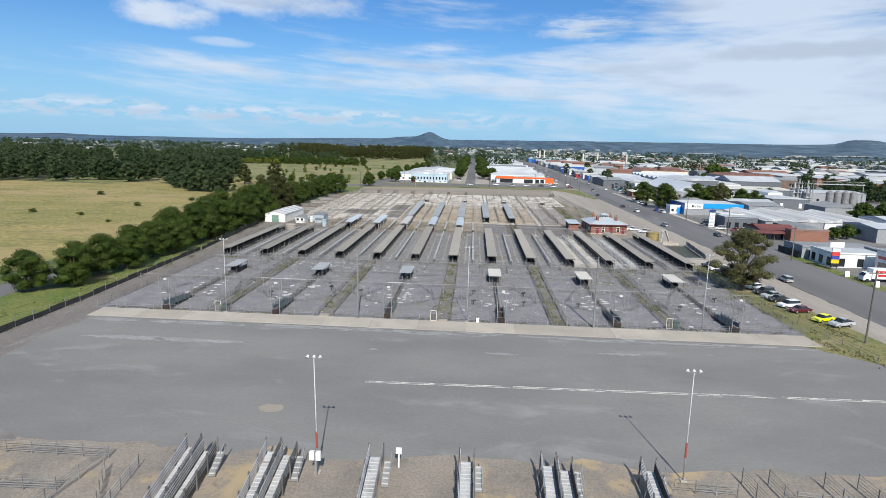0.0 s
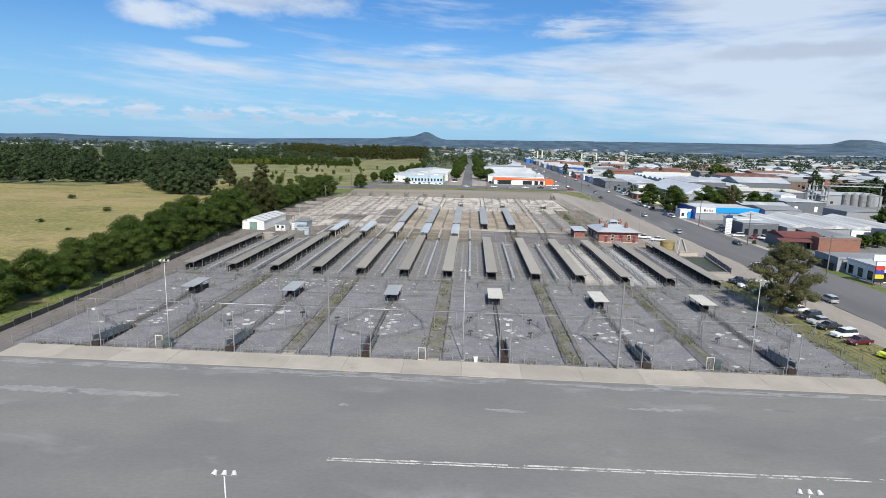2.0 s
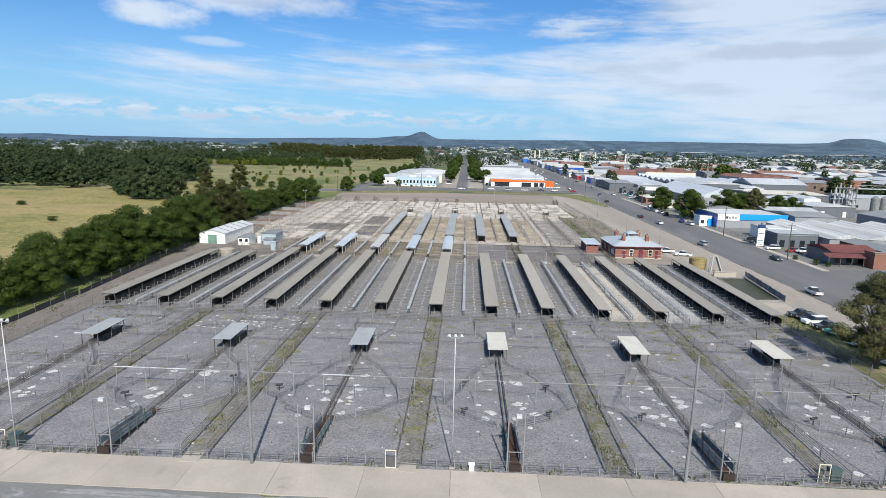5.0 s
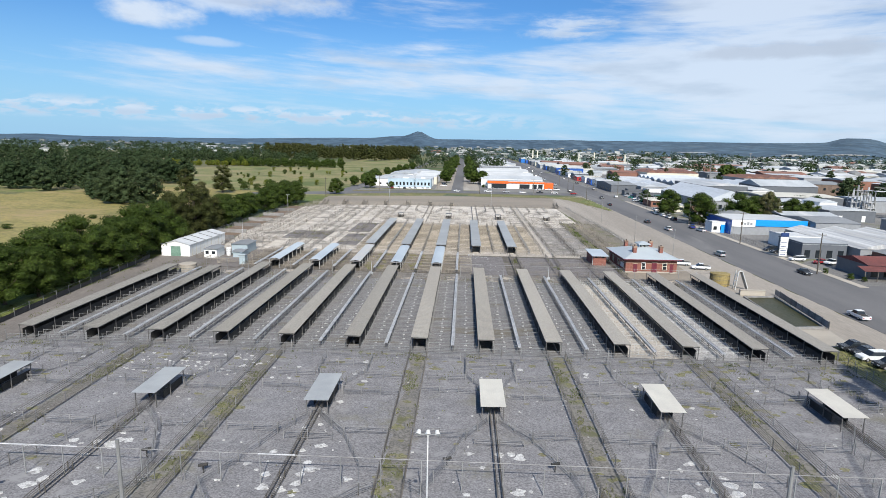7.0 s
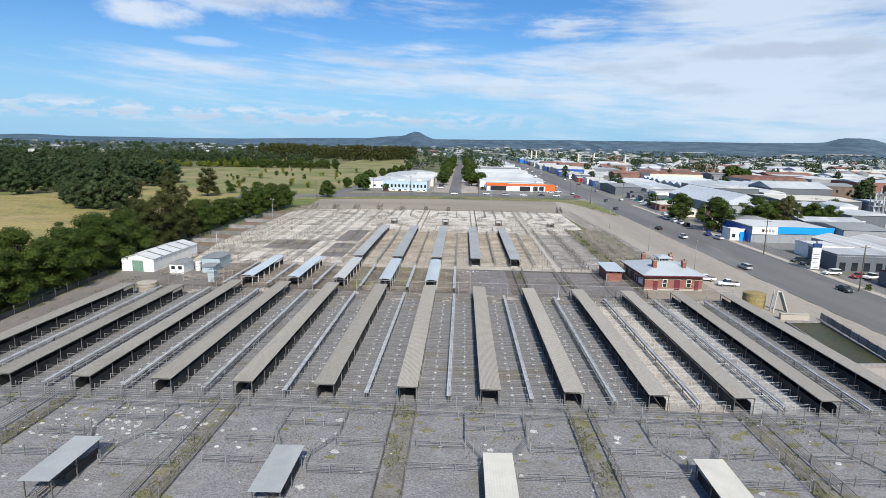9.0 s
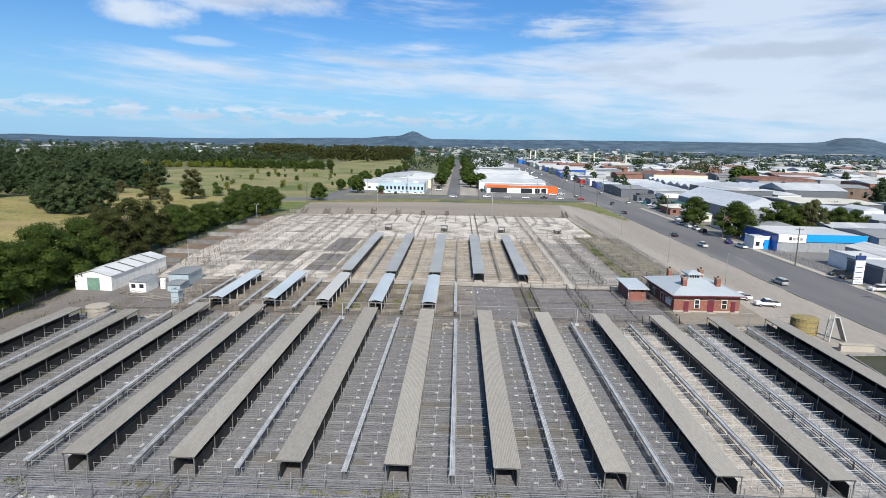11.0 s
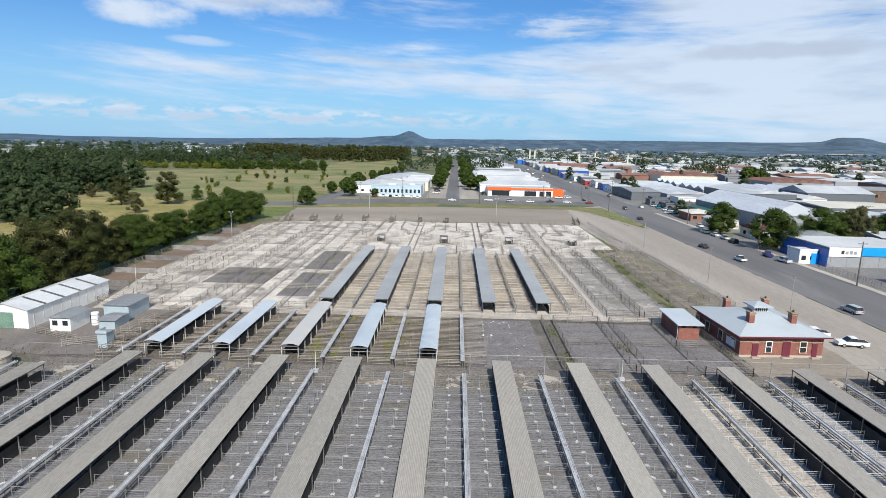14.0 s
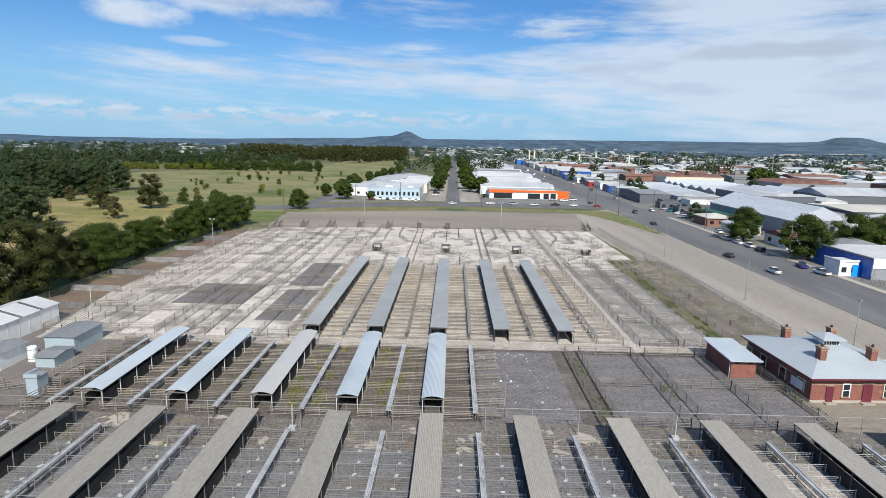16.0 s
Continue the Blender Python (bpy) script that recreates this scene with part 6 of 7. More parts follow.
for x, y, r, hh, m, lab in ((-61.5, 162.7, 1.9, 1.7, M_CONC, "round concrete water tank"), (-59.6, 178.4, .6, 2.0, M_WHITE, "white plastic water tank beside a hut"), (61.2, 164.0, 2.1, 2.7, mat("mustard_tank", (0.29, 0.225, 0.09), (0.23, 0.18, 0.08), .4, 5), "mustard yellow round water tank")):
    t = thing("water_tank", lab, "water tank", "water tanks", at=(x, y, .05))
    part("shell", MB().tube((0, 0, 0), (0, 0, hh), r, r, 22), m, t, smooth=False)
    part("lid", MB().tube((0, 0, hh), (0, 0, hh + .12), r * 1.03, r * .8, 22), m, t)
    for i in range(3):
        part("hoop", MB().tube((0, 0, hh * (i + .5) / 3), (0, 0, hh * (i + .5) / 3 + .06), r * 1.015, r * 1.015, 22), M_STEELD, t)
t = thing("sheep_chute", "tall white steel washing chute beside the pond", "chute", at=(62.6, 160.0, .05))
for a, b in (((0, 0, 0), (0.4, 0, 4.2)), ((0.4, 0, 4.2), (1.2, 0, 4.2)), ((1.2, 0, 4.2), (2.8, 0, 0.2)), ((0, 1.2, 0), (0.4, 1.2, 4.2)), ((1.2, 1.2, 4.2), (2.8, 1.2, .2))):
    part("frame_tube", MB().bar(a, b, .16), M_WSTEEL, t)
part("chute_floor", MB().bar((1.2, .6, 4.0), (2.8, .6, .1), 1.1, .1), M_STEEL, t)
for i in range(5):
    part("rung", MB().bar((.05 + .08 * i, 0, .8 * i + .4), (.05 + .08 * i, 1.2, .8 * i + .4), .07), M_WSTEEL, t)
# pond
pond = [(60.0, 137.4), (66.0, 138.0), (68.2, 155.2), (61.5, 154.6)]
slab("pond_water", pond, .0, .075, M_WATER, "murky olive-brown settling pond", "pond")
for (ax, ay), (bx, by) in zip(pond, pond[1:] + pond[:1]):
    solid("pond_wall", MB().bar((ax, ay, .18), (bx, by, .18), .2, .4), M_PIPE, "weathered concrete pond edge", "wall", "pond walls")
slab("pond_apron", wavy([(58.6, 131), (64.5, 129), (66, 136.8), (59.6, 136.6)], .25, 33), 0, .085, M_CONC, "bare pale concrete apron", "concrete")
t = thing("pond_barrier", "weathered grey sheet barrier along the pond", "barrier", at=(66.5, 137.6, .04), turn=-7.3)
for i in range(9):
    part("sheet_panel", MB().box(-.03, .03, 2.2 * i + .03, 2.2 * i + 2.17, .1, 1.3 + .05 * (i % 2)), M_PIPE, t)
    part("post", unit_post(M_STEELD, .1, 1.45), None, t).location = (0, 2.2 * i, 0)
solid("concrete_block_wall", MB().box(61.6, 66.8, 156.2, 156.7, .04, 1.15).box(61.6, 66.8, 156.1, 156.8, 1.152, 1.24), M_CONC, "pale concrete block wall at the pond", "wall")

# bank corner and shops across the cross road
BLUEW = WALLS[5]
t = building(-48.5, -20, 376, 394, 6.2, .4, WH, BLUEW, "pale blue two-storey stucco corner building with parapet", "flat", bays=12, win_h=2.0, sill=2.2, trim=M_WHITE)
part("parapet", MB().box(10, 14, -.15, .25, 6.7, 7.6).box(22, 25, -.15, .25, 6.7, 7.6), M_WHITE, t)
part("plinth", MB().box(-.08, 28.6, -.12, -.055, 0, .9), M_WHITE, t)
building(-64, -49, 392, 412, 5.0, 1.2, Z, M_WHITE, "white warehouse with zinc roof", "gable", "x", bays=3, group="town buildings")
for i, (x0, x1, y0, y1, hh, rf) in enumerate([(-47, -20, 396, 410, 5, Z), (-60, -38, 414, 432, 5, Z), (-36, -18, 412, 436, 5.5, WH), (-56, -36, 436, 462, 6, Z), (-34, -17, 440, 470, 5, WH), (-50, -22, 474, 500, 5, Z)]):
    building(x0, x1, y0, y1, hh, 1.6, rf, WALLS[i % 3], "pale industrial shed with low zinc roof", "saw" if i % 2 == 0 else "gable", "y" if i % 2 else "x", bays=3, group="town buildings")
ORANGE = paint("orange_fascia", (0.75, 0.13, 0.02), .4)
t = building(19, 58, 392, 410, 4.6, .5, Z, M_WHITE, "low shop with bright orange fascia", "flat", bays=0)
part("fascia", MB().box(-.4, 14, -.5, -.06, 3.5, 5.3), ORANGE, t, "orange fascia")
part("fascia", MB().box(14.05, 39.4, -.35, -.06, 3.8, 5.0), ORANGE, t, "orange fascia")
for a, b in ((2.5, 13), (22, 29), (31, 34), (35, 38)):
    part("shopfront", MB().box(a, b, -.1, .01, .2, 3.2), M_GLASS, t)
solid("orange_wing", MB().box(58.6, 65, 395, 401, 0.03, 4.2), ORANGE, "square orange stucco shop wing", "building")
for i in range(5):
    a = 15 + 2 * (i % 2)
    building(a, 60 - 3 * (i % 3), 412 + 27 * i, 436 + 27 * i, 5 + i % 2, 1.7, (Z, WH, Z, WH, Z)[i], WALLS[i % 3], "wide pale industrial shed with ribbed zinc roof", "saw", "x", bays=4, group="town buildings")

# shops and workshops along the highway
STRIPE = mat("patchwork_roof_sheet", (0.60, 0.60, 0.585), (0.30, 0.31, 0.32), 0.55, 2.0, (0.44, 0.43, 0.41), (0.5, 0.6), 0.8, rough=0.8, spec=0.1, grain=0.08, stretch=(1, .04, 1), bump=0)
BLUED = paint("deep_blue_wall", (0.015, 0.09, 0.38), .4)
BLUEB = paint("bright_blue_fascia", (0.01, 0.30, 0.80), .4)
t = building(99.8, 127, 231.5, 250, 5.0, .6, WH, WALLS[1], "wide workshop with bright blue fascia and deep blue side wall", "flat")
part("side_wall", MB().box(-.1, -.02, -.3, 18.5, 0, 5.4), BLUED, t, "deep blue side wall")
part("sign_panel", MB().box(.2, 8.6, -.25, -.06, 2.9, 5.4), M_WHITE, t, "white sign panel")
for i in range(4):
    part("sign_bar", MB().box(3.4 + i * 1.1, 4.2 + i * 1.1, -.28, -.255, 3.6, 4.6 - .2 * (i % 2)), (M_RUST if i == 0 else WALLS[1]), t)
part("fascia", MB().box(8.7, 27.1, -.25, -.06, 3.2, 5.5), BLUEB, t, "bright blue fascia")
for i in range(6):
    part("roller_door", MB().box(1 + 4.3 * i, 4.6 + 4.3 * i, -.06, .01, 0, 2.7), WALLS[1], t)
t = building(94.6, 99.4, 234.5, 239.5, 3.6, .3, WH, M_WHITE, "small white and blue sales kiosk", "flat", bays=2)
part("blue_pier", MB().box(3.2, 5.0, -.2, -.02, 0, 3.0), BLUEB, t)
t = thing("pylon_sign", "tall white and navy pylon sign with panels", "pylon sign", "pylon signs", at=(95.2, 195.0, .04))
for i in range(6):
    part("sign_panel", MB().box(-1.1, 1.1, -.18, .18, .3 + 1.15 * i, 1.35 + 1.15 * i), M_WHITE if i < 5 else paint("navy_panel", (.02, .05, .16)), t)
part("mast", MB().box(-.15, .15, .2, .5, 0, 7.6), M_STEELD, t)
for i in range(4):
    part("sign_bar", MB().box(-.9, .7, -.2, -.182, .75 + 1.15 * i, .92 + 1.15 * i), paint("navy_panel", (.02, .05, .16)), t)
fence([(97.5, 231), (97, 204)], 1.5, 6, 2.5, M_TIMBER, label="dark paling fence beside a workshop")
building(99.5, 112, 193.5, 204, 4.2, .4, Z, WALLS[3], "dark grey workshop with wide window front", "flat", bays=4, win_h=2.2, sill=.4, group="workshops")
building(104, 114, 206, 216, 3.8, .4, WH, M_WHITE, "low white office with flat roof", "flat", bays=4, group="workshops")
for i in range(4):
    building(113 + 11 * i, 123.6 + 11 * i, 190, 222, 4.0, 1.5, STRIPE, M_WHITE if i == 2 else WALLS[1], "workshop bay with streaked low gabled roof", "gable", "y", bays=2, group="workshops")
building(127.5, 143, 228, 246, 5.5, 1.0, GY, WALLS[1], "grey shed with low pitched roof", "gable", "x", bays=3, group="workshops")
building(130, 152, 250, 262, 5, 1.0, Z, WALLS[1], "grey shed with low zinc roof", "gable", "x", bays=3, group="workshops")
RED = mat("rust_red_roof", (0.165, 0.055, 0.048), (0.12, 0.045, 0.042), .2, 3)
t = building(101.5, 114, 173, 183, 3.4, 1.3, RED, WALLS[3], "low dark shop with rust-red veranda roof", "gable", "x", bays=4, win_h=1.8, sill=.5, group="workshops")
part("veranda_roof", MB().add([(-3, -2.8, 2.6), (12.8, -2.8, 2.6), (12.8, -.3, 3.3), (-3, -.3, 3.3), (-3, -2.8, 2.5), (12.8, -2.8, 2.5), (12.8, -.3, 3.2), (-3, -.3, 3.2)], [(0, 1, 2, 3), (7, 6, 5, 4), (0, 4, 5, 1), (3, 2, 6, 7), (0, 3, 7, 4), (1, 5, 6, 2)]), RED, t)
for i in range(6):
    part("veranda_post", MB().box(-2.8 + 3.05 * i, -2.66 + 3.05 * i, -2.7, -2.56, 0, 2.55), M_TIMBER, t)
building(109, 121.5, 168.5, 171.8, 4.0, .3, GY, WALLS[4], "orange brick workshop with blank side wall", "flat", group="workshops")
building(114.5, 124, 172, 188, 4.0, .8, GY, WALLS[4], "orange brick workshop with grey roof", "gable", "y", group="workshops")
building(96.5, 119, 143.6, 152, 3.3, .3, GY, WALLS[1], "low grey shop with flat grey roof", "flat", bays=4, wbays=1, win_h=1.6, sill=.6, group="workshops")
t = thing("yard_fence", "dark solid sheet fence beside a shop", "fence", at=(95.6, 143.4, .05))
for i in range(8):
    part("sheet_panel", MB().box(-.03, .03, 1.2 * i + .02, 1.2 * i + 1.18, 0.05, 2.0), M_BARRIER, t)
building(98, 112.5, 133.5, 142.4, 3.6, .4, Z, M_WHITE, "low white shop with dark shopfront windows", "flat", bays=3, wbays=3, win_h=2.2, sill=.3, group="workshops")
building(113.2, 132, 134, 142.8, 3.8, .5, GY, WALLS[1], "long low shop with grey roof", "flat", bays=3, group="workshops")
t = building(107, 127, 117, 131, 5.6, .4, WH, M_WHITE, "white furniture showroom with red lettering bars", "flat", bays=0, wbays=0, group="workshops")
for i in range(4):
    part("sign_bar", MB().box(-.14, -.06, .8 + 3.3 * i, 3.3 + 3.3 * i, 3.6, 4.3), paint("sign_red", (.5, .03, .03)), t)
part("shopfront", MB().box(-.1, .01, 1, 13, .3, 2.7), M_GLASS, t)
for i in range(3):
    part("sign_bar", MB().box(1.5, 10 - i, -.14, -.06, 2.2 + .95 * i, 2.8 + .95 * i), paint("sign_red", (.5, .03, .03)), t)
t = thing("pylon_sign", "tall pylon sign with yellow and dark panels", "pylon sign", "pylon signs", at=(96.4, 130.6, .05))
for i, c in enumerate(((.02, .02, .02), (.75, .55, .02), (.05, .06, .3), (.6, .05, .04), (.7, .7, .7))):
    part("sign_panel", MB().box(-1.0, 1.0, -.15, .15, .8 + 1.0 * i, 1.72 + 1.0 * i), paint("panel_%d" % i, c), t)
for s in (-.8, .8):
    part("leg", MB().box(s - .08, s + .08, .16, .3, 0, 5.8), M_STEELD, t)
t2 = thing("delivery_truck", "white box truck with red lettering bars parked by a shop", "truck", at=(94.8, 119.6, .06))
part("cargo_box", MB().box(1.9, 8.2, -1.15, 1.15, .9, 3.3), M_WHITE, t2)
part("cab", MB().add([(0, -1, .5), (1.8, -1, .5), (1.8, -1, 2.3), (.6, -1, 2.3), (0, -1, 1.4), (0, 1, .5), (1.8, 1, .5), (1.8, 1, 2.3), (.6, 1, 2.3), (0, 1, 1.4)], [(0, 1, 2, 3, 4), (9, 8, 7, 6, 5), (0, 5, 6, 1), (1, 6, 7, 2), (2, 7, 8, 3), (3, 8, 9, 4), (4, 9, 5, 0)]), M_WHITE, t2)
part("windscreen", MB().bar((.05, 0, 1.5), (.55, 0, 2.22), 1.7, .06), M_GLASS, t2)
for i in range(2):
    part("sign_bar", MB().box(2.5 + .6 * i, 7.6 - .7 * i, -1.2, -1.152, 2.35 - .85 * i, 2.9 - .85 * i), paint("sign_red", (.5, .03, .03)), t2)
part("chassis", MB().box(.3, 8.0, -.5, .5, .45, .88), M_DARK, t2)
for wx in (.9, 6.4):
    for sy in (-.95, .95):
        part("wheel", MB().tube((wx, sy - .14, .45), (wx, sy + .14, .45), .45, .45, 14), M_TYRE, t2)
for x, y in ((94.6, 123.6), (94.8, 114.8)):
    solid("sandwich_board", MB().bar((x, y - .3, .05), (x, y, 1.5), 1.1, .05).bar((x, y + .3, .05), (x, y + .04, 1.5), 1.1, .05), M_WHITE, "white folding sign board on the nature strip", "sign board", "sign boards")
part("top_board", MB().box(-1.8, 1.8, -.12, .14, 6.0, 7.4), M_WHITE, t)
building(100, 111, 308, 319, 3.2, 1.4, CR, WALLS[4], "small orange brick house with tan roof", "hip", bays=3, group="houses", category="house")
building(103, 113, 266, 277, 3.4, 1.8, TI, M_WHITE, "white weatherboard cottage with tiled roof", "gable", "x", wbays=2, bays=3, group="houses", category="house")
building(108, 120, 252, 262, 4.5, 1.6, GY, M_CREAM, "cream cottage with grey roof", "gable", "y", bays=3, group="houses", category="house")
building(101, 110, 290, 300, 3.2, 1.6, Z, M_CREAM, "cream cottage with zinc roof", "gable", "y", bays=2, group="houses", category="house")
building(163, 183, 270, 312, 5.0, 1.0, Z, WALLS[3], "long charcoal warehouse with zinc roof", "gable", "y", bays=2, win_h=2.6, sill=.2, win_mat=M_WHITE, group="big sheds")
PALEZ = mat("pale_ribbed_zinc", (0.50, 0.53, 0.56), (0.43, 0.46, 0.49), 0.08, 2.0, (0.38, 0.40, 0.42), (0.57, 0.7), 0.1, rough=0.8, spec=0.1, grain=0.12, stretch=(1, .12, 1), bump=0)
DGREEN = paint("dark_green_sheet", (0.02, 0.09, 0.05), .5)
building(118.5, 140.5, 288, 342, 6.0, 5.0, PALEZ, WALLS[1], "very large shed with wide pale blue-grey gabled roof", "gable", "y", bays=5, wbays=0, win_h=2.2, sill=2.0, group="big sheds")
building(147, 173, 350, 391, 8.5, 1.6, Z, WALLS[3], "tall slate-walled shed with long zinc roof", "gable", "y", group="big sheds")
building(176, 188.5, 350, 374, 6.5, 1.4, WH, M_WHITE, "white shed with low pale roof", "gable", "y", bays=2, group="big sheds")
building(190, 226, 366, 390, 8.0, 3.4, Z, WALLS[3], "tall grey steel shed with dark gable wall", "gable", "x", group="big sheds")
building(164, 204, 316, 346, 6.0, 0.8, CR, WALLS[3], "long charcoal warehouse with cream roof", "gable", "x", group="big sheds")
building(206, 240, 306, 330, 6.0, 1.0, Z, WALLS[1], "long grey warehouse with zinc roof", "gable", "x", bays=3, group="big sheds")
building(236, 262, 392, 415, 8.0, 1.6, GY, mat("brown_brick_wall", (0.17, 0.12, 0.09), (0.13, 0.095, 0.075), .3, 3), "brown brick mill store with grey roof", "gable", "x", bays=3, win_h=1.8, sill=4, group="big sheds")
building(142.5, 160, 296, 312, 4.5, 1.0, WH, M_WHITE, "white workshop with low roof", "gable", "x", bays=3, group="big sheds")
building(142.5, 162, 318, 344, 5.0, 1.4, GY, WALLS[1], "grey workshop with low grey roof", "gable", "y", bays=2, group="big sheds")
building(119, 143, 376, 396, 5.0, 1.5, Z, WALLS[1], "workshop row with ridged zinc roofs", "saw", "y", bays=4, group="big sheds")
building(121, 146, 400, 424, 5.0, 1.5, PALEZ, WALLS[1], "workshop row with ridged pale roofs", "saw", "y", bays=4, group="big sheds")
building(149, 176, 396, 428, 6.0, 2.0, Z, WALLS[1], "workshop row with ridged zinc roofs", "saw", "x", group="big sheds")
building(180, 216, 394, 432, 6.0, 2.0, PALEZ, WALLS[1], "wide shed with ridged pale roofs", "saw", "y", group="big sheds")
building(150, 190, 434, 470, 6.0, 2.0, PALEZ, WALLS[1], "wide factory shed with ridged pale roofs", "saw", "x", group="big sheds")
building(122, 146, 428, 462, 5.0, 1.6, Z, WALLS[1], "wide factory shed with ridged zinc roofs", "saw", "x", group="big sheds")
building(243, 290, 478, 516, 6.0, 2.2, TI, WALLS[1], "brick factory with red ridged roof", "saw", "y", group="big sheds")
building(182, 232, 536, 572, 6.0, 2.2, TI, WALLS[2], "brick factory with red ridged roof", "saw", "y", group="big sheds")
building(119.5, 131, 363, 373, 4.0, .6, WH, M_WHITE, "small white workshop with blue trim", "flat", bays=3, trim=BLUED, group="big sheds")
building(112.5, 118, 320, 337, 3.2, .5, DGREEN, WALLS[3], "low shed with dark green roof", "gable", "y", group="big sheds")
for i, (x0, y0) in enumerate(((105, 344), (113, 352), (104, 362), (110, 374))):
    building(x0, x0 + 11, y0, y0 + 6, 2.8, .3, DK, WALLS[3], "low dark car-yard canopy beside the highway", "flat", bays=3, win_h=1.6, sill=.5, group="car-yard canopies")
for i in range(8):
    y = 424 + 20 * i
    building(101 + rng.uniform(0, 3), 116 + rng.uniform(0, 4), y, y + 14, rng.uniform(3.6, 5), .8, (WH, Z, CR, Z)[i % 4], (M_WHITE, BLUED, M_WHITE, paint("shop_red", (.4, .03, .03)), WALLS[3], M_WHITE, M_CREAM, BLUED)[i], "highway shop with pale roof and bright front", "gable", "x", bays=3, wbays=3, group="highway shops")
building(98, 125, 880, 912, 6, 1, Z, paint("mid_blue_wall", (.02, .16, .5), .5), "blue factory far down the highway", "flat", group="distant sheds")
building(128, 205, 890, 930, 8, 1, Z, paint("pale_green_wall", (.34, .44, .38), .5), "long pale green factory far off", "flat", group="distant sheds")
building(102, 119, 384, 420, 5, 1.2, GY, WALLS[3], "dark workshop with grey roof", "gable", "x", wbays=5, group="big sheds")
building(140, 175, 172, 188, 5, 1.0, Z, WALLS[1], "low wide shed with zinc roof", "gable", "x", bays=4, group="big sheds")
building(160, 178, 226, 240, 6, 1.5, GY, WALLS[1], "grey steel shed with roller doors", "gable", "y", bays=3, group="big sheds")
building(160, 185, 191, 207, 5, 1.2, Z, M_WHITE, "wide white shed with zinc roof", "gable", "x", bays=4, group="big sheds")

# grain mill
mill = thing("grain_mill", "steel grain mill with silos, pipe towers and gantries", "grain mill", at=(186, 278, .04))
for i in range(4):
    cx, cy = 16 + 4.3 * i, 6
    part("silo", MB().tube((cx, cy, 2), (cx, cy, 8.2), 1.95, 1.95, 14).tube((cx, cy, 8.2), (cx, cy, 9.4), 1.95, .3, 14), M_STEEL, mill)
    for a, b in ((-1.4, -1.4), (1.4, -1.4), (-1.4, 1.4), (1.4, 1.4)):
        part("silo_leg", MB().box(cx + a - .12, cx + a + .12, cy + b - .12, cy + b + .12, 0, 2.4), M_STEEL, mill)
part("gantry", MB().box(6, 34, 5.2, 6.8, 12.6, 13.0), M_DECK, mill)
part("gantry_rail", MB().bar((6, 5.2, 14.4), (34, 5.2, 14.4), .16).bar((6, 6.8, 14.4), (34, 6.8, 14.4), .16), M_STEEL, mill)
for i in range(10):
    part("truss_bar", MB().bar((6 + 2.8 * i, 5.2, 12.8 + 1.5 * (i % 2)), (8.8 + 2.8 * i, 5.2, 14.3 - 1.5 * (i % 2)), .12), M_STEEL, mill)
for cx in (6.4, 33.6):
    part("gantry_leg", MB().box(cx - .2, cx + .2, 5.8, 6.2, 0, 12.6), M_STEEL, mill)
for i, (cx, cy, w, hh) in enumerate(((-6, 3, 2.6, 12), (-2, 6, 2.0, 14), (1, 2, 3.0, 10), (4, 8, 2.2, 13))):
    for a, b in ((0, 0), (w, 0), (0, w), (w, w)):
        part("tower_leg", MB().box(cx + a - .12, cx + a + .12, cy + b - .12, cy + b + .12, 0, hh), M_STEEL, mill)
    for k in range(1, int(hh / 2.6) + 1):
        part("tower_deck", MB().box(cx - .5, cx + w + .5, cy - .5, cy + w + .5, 2.6 * k - .12, 2.6 * k), M_DECK, mill)
    part("column", MB().tube((cx + w / 2, cy + w / 2, 0), (cx + w / 2, cy + w / 2, hh + 1.4), .42, .36, 10), (M_DECK, M_STEEL, M_DECK)[i % 3], mill)
    part("duct", MB().tube((cx + w, cy, 1), (cx + 2.6, cy + .6, hh - 2), .22, .22, 8), M_WSTEEL, mill)
part("mill_house", MB().box(-17, -9, 8, 22, 0, 7), M_WHITE, mill)
part("mill_house_roof", gable_roof(MB(), -17.2, -8.8, 7.8, 22.2, 7.003, 1.2, "y"), Z, mill)
tree(251, 519, "oak", 12, 10.5, 5.6, 1.3, 1100, 0.75, M_LEAF, "large dark tree among factory roofs", "street trees", 1.5, 10, 1.4)
tree(263, 523, "oak", 10, 10.5, 5.6, 1.3, 1100, 0.75, M_LEAF, "large dark tree among factory roofs", "street trees", 1.2, 70, 1.3)
solid("storage_silo", MB().tube((384, 580, 0), (384, 580, 9), 6, 6, 16).tube((384, 580, 9), (384, 580, 11.5), 6, .4, 16), M_STEEL, "broad steel grain silo", "silo", "grain silos")
solid("storage_silo", MB().tube((398, 578, 0), (398, 578, 9), 6, 6, 16).tube((398, 578, 9), (398, 578, 11.5), 6, .4, 16), M_STEEL, "broad steel grain silo", "silo", "grain silos")
solid("storage_silo", MB().tube((412, 576, 0), (412, 576, 9), 6, 6, 16).tube((412, 576, 9), (412, 576, 11.5), 6, .4, 16), M_STEEL, "broad steel grain silo", "silo", "grain silos")
for x, y, sc, m in ((94.6, 177.2, .2, M_LEAFY), (96.6, 171.8, .2, M_LEAF), (98.6, 170.2, .16, M_LEAF)):
    tree(x, y, "shrub", 2 if m is M_LEAFY else 0, 8, 5.5, .2, 900, .5, m, "clipped round shrub at the street corner", "shrubs", sc)
slab("mill_lawn", wavy([(212, 252), (262, 258), (262, 276), (222, 274)], .6, 71), 0, .05, M_VERGE, "green lawn beside the grain mill", "grass")
